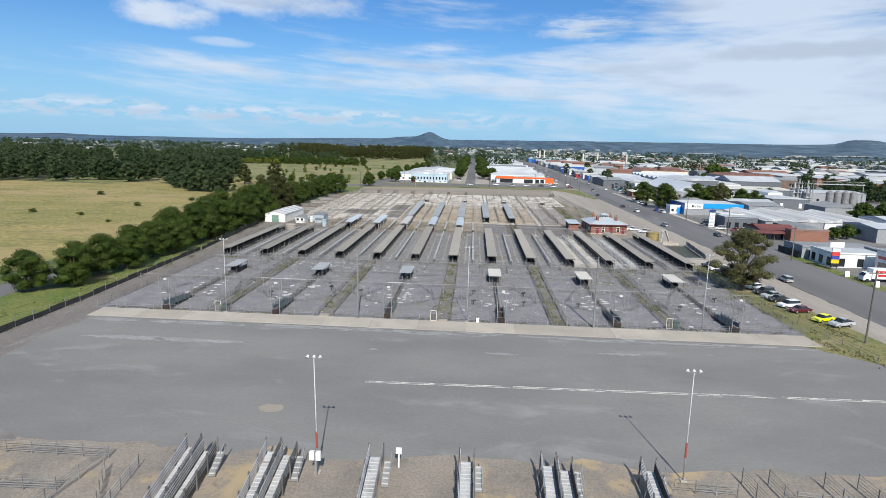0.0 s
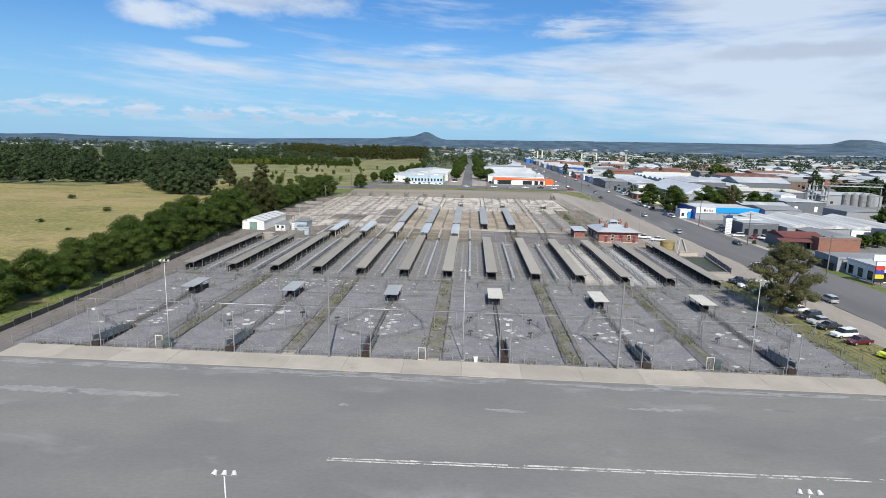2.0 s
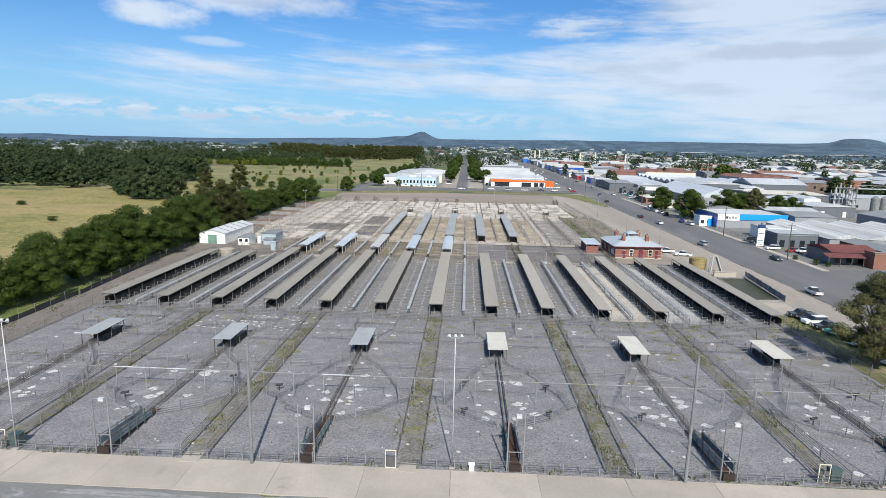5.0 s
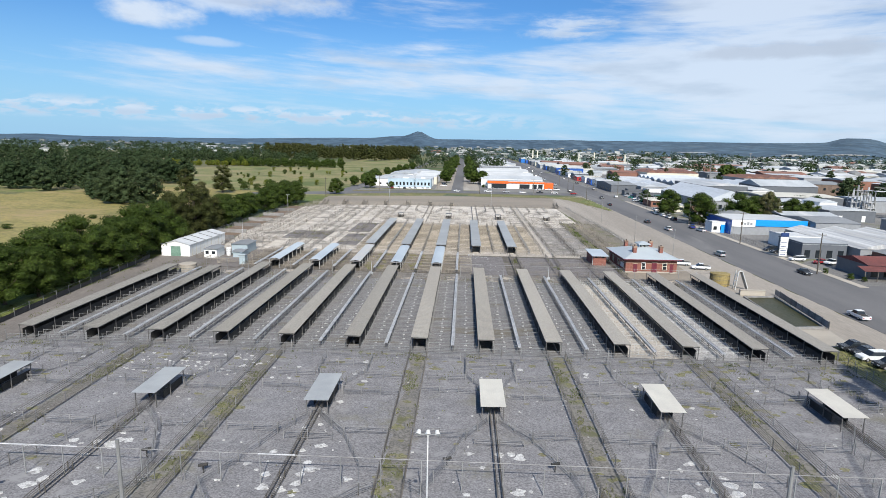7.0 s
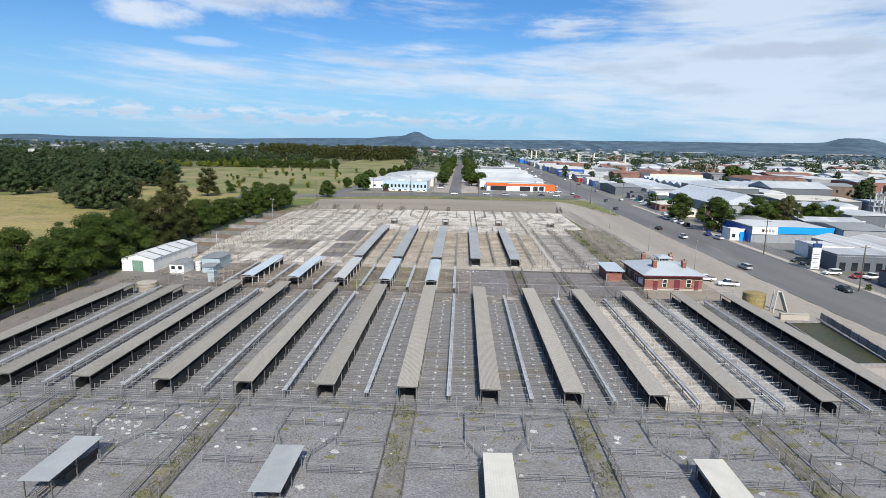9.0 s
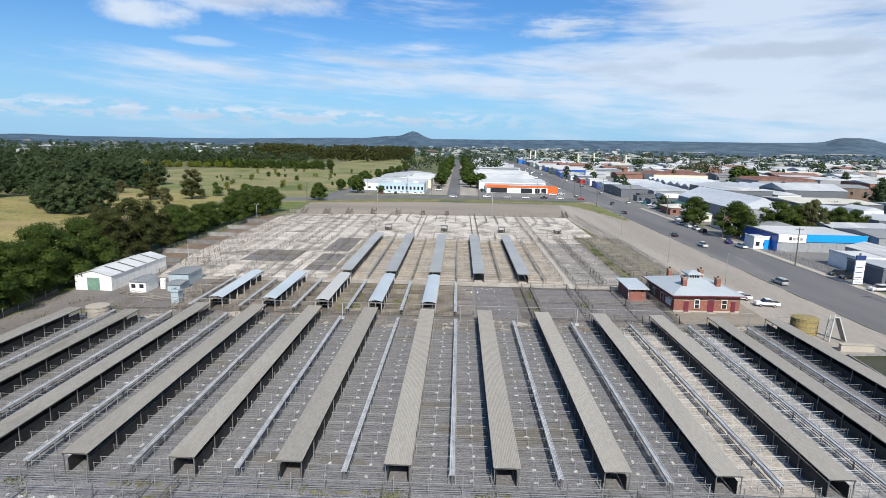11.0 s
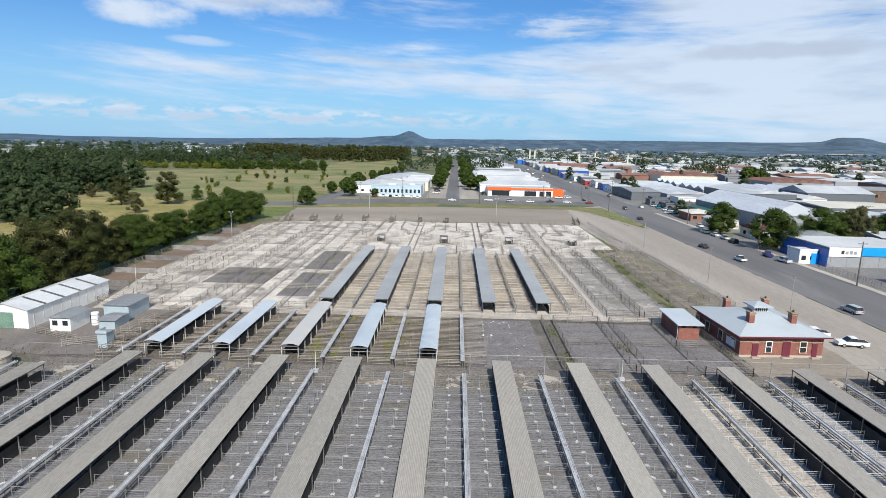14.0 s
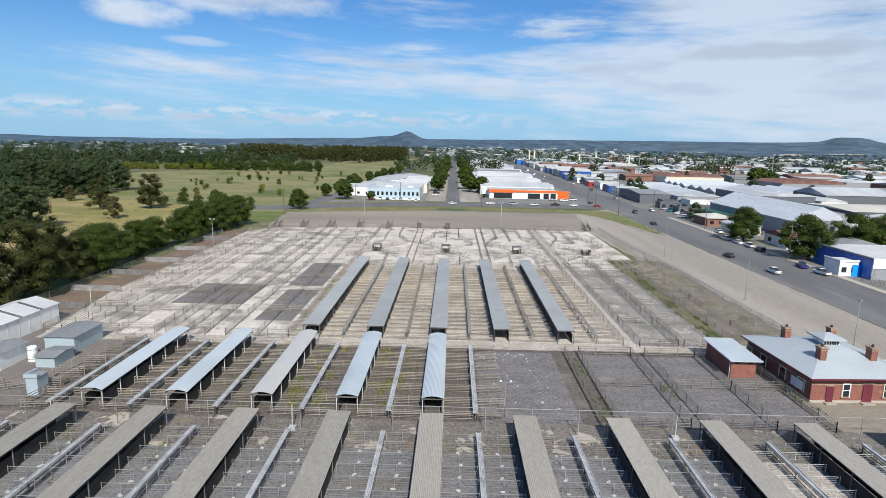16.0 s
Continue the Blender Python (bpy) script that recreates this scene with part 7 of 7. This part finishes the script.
for i, (x, y, sc) in enumerate(((129, 176.5, .42), (135, 178.5, .5), (142, 180, .45), (149, 181, .5), (170, 217, .9), (179, 216, .95), (188, 215, .9), (197, 216, .8))):
    tree(x, y, "oak", 10 + i % 3, 10.5, 5.6, 1.3, 1100, 0.75, M_LEAF, "bushy green tree behind low shops", "street trees", sc, 50 * i, 1.2)
spots = [(236 + 9 * (i % 6) + rng.uniform(-3, 3), 320 + 8 * (i // 6) + rng.uniform(-3, 3), rng.uniform(10, 14), rng.uniform(5, 7), "gum") for i in range(14)]
joined_trees("mill_trees", spots, "belt of dark eucalypts behind the mill", M_WOODS, 700, 0.38, 10, True)
# tall masts and chimneys in the distance
for x, y, hh in ((190, 620, 22), (340, 640, 25), (255, 560, 20)):
    solid("lattice_mast", MB().tube((x, y, 0), (x, y, hh), .5, .3, 6).box(x - 1.4, x + 1.4, y - .5, y + .5, hh, hh + 1), M_STEEL, "tall slim communications mast", "mast", "distant masts")
for x, y, hh in ((120, 900, 21), (128, 900, 21), (190, 860, 18), (215, 860, 20), (262, 850, 18)):
    solid("factory_chimney", MB().tube((x, y, 0), (x, y, hh), 1.5, 1.1, 10), M_CREAM, "tall pale factory chimney", "chimney", "factory chimneys")

# blocks of sheds further off
rng = random.Random(77)
taken = [(95, 225, 105, 445)]
n_sheds = 0
for row in range(9):
    for col in range(9):
        x0 = 102 + 42 * col + rng.uniform(0, 8)
        y0 = 120 + 55 * row + rng.uniform(0, 14)
        w, l = rng.uniform(24, 34), rng.uniform(22, 38)
        if x0 < 265 and y0 < 480 or 175 < x0 + w and x0 < 295 and y0 < 580 or x0 < 150 or x0 > y0 * 1.25 + 40 or 205 < x0 + w and x0 < 250 and 280 < y0 + l and y0 < 325:
            continue
        rf = rng.choice([Z, Z, WH, GY, CR, TI, Z])
        building(x0, x0 + w, y0, y0 + l, rng.uniform(4, 7.5), rng.uniform(.8, 2.4), rf, rng.choice(WALLS[:5]), "distant industrial shed with low metal roof" if rf is not TI else "distant brick shed with red roof", rng.choice(["gable", "gable", "saw"]), rng.choice("xy"), group="distant sheds")
        n_sheds += 1


def far_town(name, spots, roofm, label):
    mb = MB()
    for x, y, w, l, h, rise in spots:
        mb.box(x, x + w, y, y + l, 0, h)
        gable_roof(mb, x - .4, x + w + .4, y - .4, y + l + .4, h + .01, rise, "x")
    return solid(name, mb, roofm, label, "roofs", kind="stuff")


for k, (rf, n) in enumerate(((Z, 210), (WH, 250), (GY, 110), (TI, 120), (CR, 100))):
    spots = []
    for i in range(n):
        y = 560 + 1100 * rng.random() ** 1.4
        if rng.random() < .6:
            x = rng.uniform(.14, 1.05) * y
        else:
            x = rng.uniform(-1.1, .1) * y
            if y < 1000:
                continue
        if 68 < x < 100 or -26 < x < 20:
            continue
        big = rng.random() < (.4 if x > 0 else .08)
        spots.append((x, y, rng.uniform(22, 46) if big else rng.uniform(9, 16), rng.uniform(16, 30) if big else rng.uniform(8, 13), rng.uniform(4, 7) if big else 3.2, rng.uniform(1, 2.6)))
    far_town("distant_roofs", spots, rf, "scattered distant house and factory roofs")
for i in range(26):
    y = 590 + 22 * i
    building(103 + rng.uniform(0, 4), 128 + rng.uniform(0, 20), y, y + 17, rng.uniform(4, 6), 1.0, rng.choice([Z, WH, WH, CR]), rng.choice([M_WHITE, M_CREAM, BLUED, WALLS[3], paint("shop_red", (.4, .03, .03))]), "distant highway shop with pale roof", "gable", "x", group="highway shops")
    if i < 20:
        building(22, 62 + rng.uniform(0, 6), 560 + 22 * i, 577 + 22 * i, rng.uniform(4, 6), 1.0, rng.choice([Z, WH, GY]), M_WHITE, "distant highway shop with pale roof", "gable", "x", group="highway shops")

# ---- vehicles ----
CARP = {"white": (.75, .75, .74), "silver": (.42, .43, .44), "dark": (.025, .027, .03), "red": (.28, .02, .02), "maroon": (.10, .012, .02), "blue": (.015, .05, .26), "yellow": (.72, .72, .01), "teal": (.02, .22, .19)}
CAR = {}
PROFILE = {
    "sedan": ([(-2.3, .35), (-2.3, .85), (-1.55, .98), (1.05, .95), (2.2, .75), (2.3, .35)], [(-1.6, .96), (-.95, 1.42), (.35, 1.44), (1.15, .94)]),
    "wagon": ([(-2.3, .38), (-2.32, 1.0), (1.0, 1.02), (2.15, .86), (2.3, .38)], [(-2.25, 1.0), (-2.0, 1.62), (.3, 1.66), (1.15, 1.0)]),
    "ute": ([(-2.6, .45), (-2.6, 1.05), (.95, 1.05), (2.25, .95), (2.4, .45)], [(-.75, 1.04), (-.6, 1.68), (.35, 1.7), (1.1, 1.03)]),
}


def prism(profile, half, inset_top=0.0, zt=9.0):
    k = len(profile)
    vs = []
    for s in (-1, 1):
        for x, z in profile:
            vs.append((x, s * (half - (inset_top if z >= zt else 0.0)), z))
    mb = MB().add(vs, [tuple(range(k))[::-1], tuple(range(k, 2 * k))] + [(i, (i + 1) % k, k + (i + 1) % k, k + i) for i in range(k)])
    return mb


def car_meshes(kind, colour):
    key = (kind, colour)
    if key in CAR:
        return CAR[key]
    body, cab = PROFILE[kind]
    pm = paint("car_" + colour, CARP[colour], .25, .6)
    b = prism(body, .88).mesh("body")
    b.materials.append(pm)
    top = max(z for x, z in cab)
    g = prism([(x, z - .03 if z > 1.2 else z) for x, z in cab], .82, .14, top - .1).mesh("cabin_glass")
    g.materials.append(M_GLASS)
    xs = [x for x, z in cab if z > top - .1]
    r = MB().box(min(xs) - .08, max(xs) + .08, -.70, .70, top - .05, top + .02).mesh("cabin_roof")
    r.materials.append(pm)
    ty = MB().tube((0, -.11, 0), (0, .11, 0), .33, .33, 14).mesh("tyre")
    ty.materials.append(M_TYRE)
    ri = MB().tube((0, -.115, 0), (0, .115, 0), .2, .2, 10).mesh("rim")
    ri.materials.append(M_RIM)
    hl = MB().box(-.04, .04, -.2, .2, -.08, .08).mesh("headlight")
    hl.materials.append(M_WSTEEL)
    tl = MB().box(-.03, .03, -.15, .15, -.1, .1).mesh("tail_light")
    tl.materials.append(paint("tail_red", (.3, .01, .01), .3))
    CAR[key] = (b, g, r, ty, ri, hl, tl)
    return CAR[key]


def car(x, y, turn, kind, colour, where, far=False):
    word = {"sedan": "sedan car", "wagon": "wagon car", "ute": "utility truck"}[kind]
    b, g, r, ty, ri, hl, tl = car_meshes(kind, colour)
    t = thing("car", "%s %s %s" % (colour, word, where), "car", "cars", at=(x, y, .06), turn=turn)
    t.scale = (.92, .92, .92)
    body = part("body", b, None, t)
    part("cabin_glass", g, None, t)
    part("cabin_roof", r, None, t)
    for wx in (-1.4, 1.4):
        for s in (-1, 1):
            w = part("wheel", ty, None, t)
            w.location = (wx, s * .8, .33)
            if not far:
                part("rim", ri, None, w)
    if not far:
        nose, tail = max(p[0] for p in PROFILE[kind][0]), min(p[0] for p in PROFILE[kind][0])
        for s in (-1, 1):
            part("headlight", hl, None, t).location = (nose - .02, s * .6, .68)
            part("tail_light", tl, None, t).location = (tail + .01, s * .65, .75)
        if kind == "ute":
            part("tray", MB().box(-2.5, -.8, -.75, .75, 1.052, 1.07), M_DARK, t)
    return t


P = "parked on the grass verge"
for x, y, a, k, c in [(66.9, 87.4, 200, "ute", "silver"), (65.4, 89.8, 205, "sedan", "yellow"), (64.3, 94.5, 195, "sedan", "maroon"), (64.0, 97.3, 195, "wagon", "white"), (64.2, 101.0, 195, "sedan", "dark"), (64.3, 103.4, 195, "sedan", "silver"), (64.2, 105.9, 195, "wagon", "dark"), (64.3, 109.6, 195, "sedan", "white"), (64.5, 112.1, 195, "wagon", "red"), (64.8, 116.2, 195, "ute", "white"), (65.8, 118.7, 195, "wagon", "white"), (64.6, 120.7, 195, "ute", "teal"), (64.2, 122.8, 185, "ute", "dark"), (63.8, 125.3, 185, "wagon", "white"), (64.3, 127.2, 185, "sedan", "dark"), (63.7, 128.8, 185, "ute", "dark")]:
    car(x, y, a, k, c, P)
for x, y, a, k, c in [(76.9, 194.4, 95, "wagon", "silver"), (79.4, 236, 92, "ute", "white"), (77.8, 253, 92, "sedan", "dark"), (75.6, 117, 90, "wagon", "silver"), (88.5, 176, 270, "sedan", "dark"), (76.5, 144, 90, "ute", "white"), (79, 309, 90, "sedan", "dark"), (84, 342, 270, "wagon", "dark")]:
    car(x, y, a, k, c, "on the highway")
for x, y, a, k, c in [(91.2, 242.5, 80, "ute", "blue"), (91.2, 235.6, 100, "ute", "white"), (91.8, 280, 90, "wagon", "white"), (92.3, 273.4, 90, "sedan", "white"), (92.6, 268.0, 90, "ute", "white"), (92.3, 262.0, 90, "wagon", "dark"), (96.5, 293, 90, "sedan", "white"), (97, 203.5, 190, "wagon", "dark"), (97.4, 200.6, 190, "wagon", "dark"), (96.4, 190.6, 185, "wagon", "white"), (101, 188, 200, "sedan", "red"), (103.5, 187.2, 200, "ute", "white"), (100.6, 331, 180, "sedan", "silver")]:
    car(x, y, a, k, c, "parked before shops")
car(63.4, 177.7, 172, "ute", "white", "parked beside the brick office")
car(60.2, 181.6, 172, "ute", "white", "parked beside the brick office")
for i, (x, y) in enumerate([(-21.5, 371), (-25, 372), (-30, 373), (-33.5, 373), (-37, 373), (-41, 373), (-45, 372.6), (-2, 361), (17.7, 364), (29.5, 363), (40, 362.5), (51, 364), (60, 363), (71.9, 362), (60, 384), (66, 388), (54, 386), (-12, 398), (-12, 410)]):
    car(x, y, 0 if i > 6 else 90, ("wagon", "sedan", "ute")[i % 3], ("white", "white", "silver", "white", "dark", "white", "red")[i % 7], "far off near the cross road", far=True)
for i in range(22):
    car(104 + (i % 4) * 3.2, 322 + 6.5 * (i // 4) + i % 3, 10, ("sedan", "wagon")[i % 2], ("white", "dark", "silver", "blue", "teal", "dark")[i % 6], "on a car-yard lot", far=True)
for i in range(14):
    s = i % 2
    car((94.8, 72.5)[s] if i < 8 else (80, 86)[s], 350 + 26 * i, 90, ("sedan", "wagon", "ute")[i % 3], ("white", "dark", "silver")[i % 3], "far along the highway", far=True)

# ---- poles along the road ----
def power_pole(x, y, h, label="grey timber power pole with crossarm"):
    t = thing("power_pole", label, "power pole", "power poles", at=(x, y, .03))
    part("pole", MB().tube((0, 0, 0), (0, 0, h), .17, .11, 9), M_TIMBER, t)
    part("crossarm", MB().box(-1.1, 1.1, -.06, .06, h - .6, h - .46), M_TIMBER, t)
    for s in (-1, -.35, .35, 1) if y < 260 else ():
        part("insulator", MB().tube((s, 0, h - .46), (s, 0, h - .3), .05, .04, 6), M_WSTEEL, t)


for x, y, h in ((65.4, 80.0, 12.2), (92.0, 176.5, 10.5), (93.2, 213.2, 10.5), (94.2, 252, 10), (95, 300, 10), (95.6, 350, 10), (91.5, 140, 10), (95.6, 400, 10), (72, 380, 10), (72, 330, 9)):
    power_pole(x, y, h)
for x, y in ((-15, 366), (-50, 352), (12, 350), (45, 352), (-75, 322), (74, 372), (74, 420), (95.6, 450), (-30, 372)):
    power_pole(x, y, 10, "slim grey street pole near the cross road")

for x, y in ((59.0, 213.4), (58.9, 252.1), (61.0, 188.6)):
    light_pole(x, y, 8.2, 1, "slim grey lamp pole on the gravel shoulder", thin=True)

# ---- front loading ramps ----
def front_ramp(x, double, i):
    t = thing("loading_ramp", "steel and timber livestock loading ramp with rail sides", "loading ramp", "front loading ramps", at=(x, 43.4, .03), turn=(4, 3, 2, 0, -2, -3)[i])
    lanes = (0.0, 1.5) if double else (0.0,)
    for k, ox in enumerate(lanes):
        z0, z1 = (1.25, .2) if k == 0 else (.9, .1)
        part("ramp_floor", MB().bar((ox, 0, z0), (ox, -8.5, z1), 1.1, .1), M_DECK, t, "pale cleated steel floor")
        for j in range(12):
            yy = -.25 - .42 * j
            part("cleat", MB().box(ox - .52, ox + .52, yy - .03, yy + .03, z0 + (z1 - z0) * -yy / 8.5 + .05, z0 + (z1 - z0) * -yy / 8.5 + .085), M_WSTEEL, t)
        for s in (-1, 1):
            for j in range(4):
                part("side_rail", MB().bar((ox + s * .62, .1, z0 + .3 + .3 * j), (ox + s * .62, -8.5, z1 + .3 + .3 * j), .05, .12), M_DECK if s < 0 else M_STEEL, t)
            for j in range(5):
                yy = .05 - 2.05 * j
                zz = z0 + (z1 - z0) * -yy / 8.5
                part("post", MB().box(ox + s * .7 - .06, ox + s * .7 + .06, yy - .06, yy + .06, 0, zz + 1.45), M_STEELD, t)
        part("side_sheet", MB().bar((ox + .58, .05, z0 + .5), (ox + .58, -8.4, z1 + .5), .03, .9), (M_RUST, M_DARK)[i % 2], t)
    st = part("stairs", MB().bar((lanes[-1] + 1.15, -.2, 1.0), (lanes[-1] + 1.15, -2.4, .1), .7, .06), M_STEEL, t)
    for j in range(5):
        part("tread", MB().box(lanes[-1] + .85, lanes[-1] + 1.45, -.4 - .45 * j, -.15 - .45 * j, .98 - .19 * j, 1.02 - .19 * j), M_WSTEEL, st)
    part("stair_rail", MB().bar((lanes[-1] + 1.5, -.2, 2.0), (lanes[-1] + 1.5, -2.4, 1.0), .05).bar((lanes[-1] + 1.5, -.2, 1.0), (lanes[-1] + 1.5, -.2, 2.0), .05).bar((lanes[-1] + 1.5, -2.4, .05), (lanes[-1] + 1.5, -2.4, 1.0), .05), M_STEEL, st)


for i, (x, d) in enumerate(((-25.0, True), (-17.3, True), (-7.5, False), (1.0, False), (8.5, True), (17.6, False))):
    front_ramp(x, d, i)
fence([(-46, 43.1), (-33.2, 43.0), (-34.4, 34)], 1.3, 5, 2.6, M_STEEL, M_STEEL, label="dull galvanised rail fence of front pens")
fence([(-46, 38.2), (-34.4, 38.5)], 1.3, 5, 2.6, M_STEEL, M_STEEL, label="dull galvanised rail fence of front pens")
fence([(19.8, 42.6), (25.2, 42.3)], 1.2, 4, 1.8, M_STEEL, label="grey rail fence between ramps")
fence([(30.0, 41.8), (36, 41.2)], 1.2, 4, 1.8, M_STEEL, label="grey rail fence between ramps")
for x in (26.6, 29.0, 34.0, 37.0):
    fence([(x, 44.2), (x + .4, 38)], 1.5, 5, 2.0, M_TIMBERB, label="brown timber side fence of a ramp")
fence([(-32, 41), (-29, 36)], 1.2, 4, 1.6, M_TIMBERB, label="broken timber rail fence")
fence([(-29.5, 42), (-28.5, 36)], 1.2, 4, 1.6, M_WSTEEL, label="pale rail fence beside a ramp")
solid("meter_box", MB().box(-5.5, -5.35, 43.8, 43.95, .03, 1.5).box(-5.7, -5.15, 43.7, 44.05, 1.5, 2.0), M_WHITE, "white meter box on a post", "meter box")
t = thing("switch_box", "white switch boxes on a pole base", "switch box", at=(-12.8, 42.1, .03))
part("box", MB().box(-.55, -.1, -.25, 0.1, 1.7, 2.5), M_WHITE, t)
part("box", MB().box(.05, .5, -.25, 0.1, 1.7, 2.5), M_WHITE, t)
part("stand", MB().box(-.1, .1, -.1, .1, 0, 2.4), M_STEEL, t)

# ---- scatter: patches, weeds ----
rng = random.Random(13)


def blob_outline(r, k=11, sx=1.0):
    return [(r * rng.uniform(.4, 1.2) * math.cos(2 * math.pi * i / k) * sx, r * rng.uniform(.5, 1.05) * math.sin(2 * math.pi * i / k)) for i in range(k)]


patches = thing("mortar_patches", "irregular pale mortar patches on the stone yard floor", "patches", kind="structure", at=(0, 0, .06))
for i, xc in enumerate(XB):
    for j in range(30):
        if j < 16:
            px, py = xc + rng.choice((-1.9, 1.8)) + rng.gauss(0, .9), rng.uniform(90, 100)
        else:
            px, py = xc + rng.uniform(-8, 8), rng.uniform(84, 119)
        r = rng.uniform(.18, .62) if j < 16 else rng.uniform(.12, .42)
        part("patch", MB().poly([(px + a, py + b) for a, b in blob_outline(r, 10, 1.3)], -.02, .012 + .0021 * j + .0003 * i), M_PATCH, patches)
for j in range(32):
    px, py = rng.uniform(2.5, 12.8), rng.uniform(168, 185) if j % 2 else rng.uniform(182, 185)
    part("patch", MB().poly([(px + a, py + b) for a, b in blob_outline(rng.uniform(.08, .24), 9)], -.02, .02 + .0011 * j), M_PATCH, patches)


def tufts(name, areas, label, material, size):
    vs, fs = [], []
    for x0, x1, y0, y1, n in areas:
        for _ in range(n):
            x, y = rng.uniform(x0, x1), rng.uniform(y0, y1)
            if noise.noise((x * .35, y * .22, 3.0)) + .5 * noise.noise((x * 1.1, y * .8, 8.0)) < .16:
                continue
            y *= DEPTH
            for k in range(3):
                a = rng.uniform(0, 6.28)
                h, w = size * rng.uniform(.5, 1.4), size * .35
                dx, dy = math.cos(a), math.sin(a)
                o = len(vs)
                vs += [(x - dy * w, y + dx * w, .05), (x + dy * w, y - dx * w, .05), (x + dx * h * .5, y + dy * h * .5, .05 + h)]
                fs.append((o, o + 1, o + 2))
    me = bpy.data.meshes.new(name)
    me.from_pydata(vs, [], fs)
    me.materials.append(material)
    tagged(new(name, me), label, "weeds", kind="stuff")


# moss and low weeds creeping over the stone, and crumbled mortar
def creep(spots, seed, top, squash=1.0):
    rng.seed(seed)
    mb = MB()
    for k, (px, py, r) in enumerate(spots):
        mb.poly([(px + a, py + b) for a, b in blob_outline(r, 13, 1.0 + .5 * squash)], .03, top + .0007 * (k % 41))
    return mb


rng = random.Random(77)
spots = [(rng.uniform(-62, 56), 122.2 - 13 * rng.random() ** 2.2, rng.uniform(.12, .55)) for i in range(150)]
spots += [(rng.choice(LANES) + rng.gauss(0, .8), rng.uniform(84, 122), rng.uniform(.2, .7)) for i in range(105)]
spots += [(rng.uniform(-62, 56), rng.uniform(88, 120), rng.uniform(.15, .5)) for i in range(36)]
spots += [(rng.uniform(18, 56), rng.uniform(108, 122), rng.uniform(.15, .6)) for i in range(50)]
M_MOSS = mat("yellow_green_moss", (0.148, 0.146, 0.068), (0.182, 0.167, 0.104), 0.5, 5.0, (0.19, 0.176, 0.14), (0.50, 0.60), 0.7, grain=0.4, bump=0.6)
solid("moss_patches", creep(spots, 5, .078), M_MOSS, "yellow-green moss and low weeds on the stone floor", "weeds", kind="stuff")
spots = [(rng.gauss(-33, 7), rng.uniform(113.5, 120.5), rng.uniform(.05, .24)) for i in range(85)]
spots += [(rng.uniform(-62, 55), rng.uniform(84, 121), rng.uniform(.04, .14)) for i in range(160)]
solid("mortar_crumbs", creep(spots, 6, .112), M_PATCH, "scattered pale mortar crumbs on the stone floor", "rubble", kind="stuff")
tufts("lane_weeds", [(lx - 1.3, lx + 1.3, 83, 122, 2600) for lx in LANES] + [(-6, -1.5, 85, 93, 500), (-50, -48, 98, 102, 120), (-36, -33, 101.5, 104, 120), (25, 28, 108, 111, 120), (-64, 56, 84, 119, 900), (-64, 57, 112, 122, 2600), (-72, -67.5, 110, 172, 1500), (-66, -58, 160, 170, 500), (52, 57, 84, 121, 900)] + [(-64, 57, 119, 122.5, 900), (-56, 58, 161.5, 166, 1200), (-30, -4, 167, 185, 3500), (-46, 2, 167, 185, 800), (40.4, 43.6, 190, 244, 2600), (43, 56, 190, 246, 1500), (15.2, 17.2, 166, 185, 250), (25, 27, 166, 185, 250), (-55, -41, 203, 216, 500), (-36, -29.5, 195, 235, 500)], "low green and straw weeds in yard lanes", M_GRASSB, .16)
tufts("verge_grass", [(58.5, 66, 68, 128, 2500), (-79, -74, 60, 170, 2500), (67, 74, 288, 330, 500)], "rough grass tufts along verges", M_GRASSB, .2)
tufts("paddock_grass", [(-300, -101, 90, 290, 22000)], "tall dry grass clumps in the paddock", mat("straw_blades", (0.33, 0.27, 0.115), (0.25, 0.22, 0.085), 0.05, 3.0, island=0.2), .24)
tufts("hedge_weeds", [(40.5, 43.3, 189, 243, 9000), (44, 47, 236, 246, 300), (41, 43, 166, 186, 300), (15.4, 17.0, 167, 185, 260), (25.2, 26.8, 167, 185, 260)], "tall green weeds between old cattle pens", mat("green_weeds", (0.085, 0.12, 0.035), (0.13, 0.135, 0.06), .3, 4.0, island=.4), .26)
tufts("yard_grass", [(-21.8, -17.2, 168, 185, 5200), (-12.0, -8, 168, 185, 4200), (-30, -25, 168, 185, 400), (-56, 56, 155, 163, 2600), (-54, -42, 203, 216, 900), (-35.6, -30, 196, 235, 1300)], "short yellow-green grass in old pens", mat("yard_grass_blades", (0.12, 0.145, 0.035), (0.17, 0.155, 0.06), .3, 4.0, island=.4), .2)
tufts("fence_weeds", [(-64, 56, 82.1, 82.9, 1600), (-66, 57, 121.2, 122.6, 2200), (-73, -70.5, 56, 128, 1400), (56, 59, 76, 128, 1600)], "thin weeds along fence feet", M_GRASSB, .2)
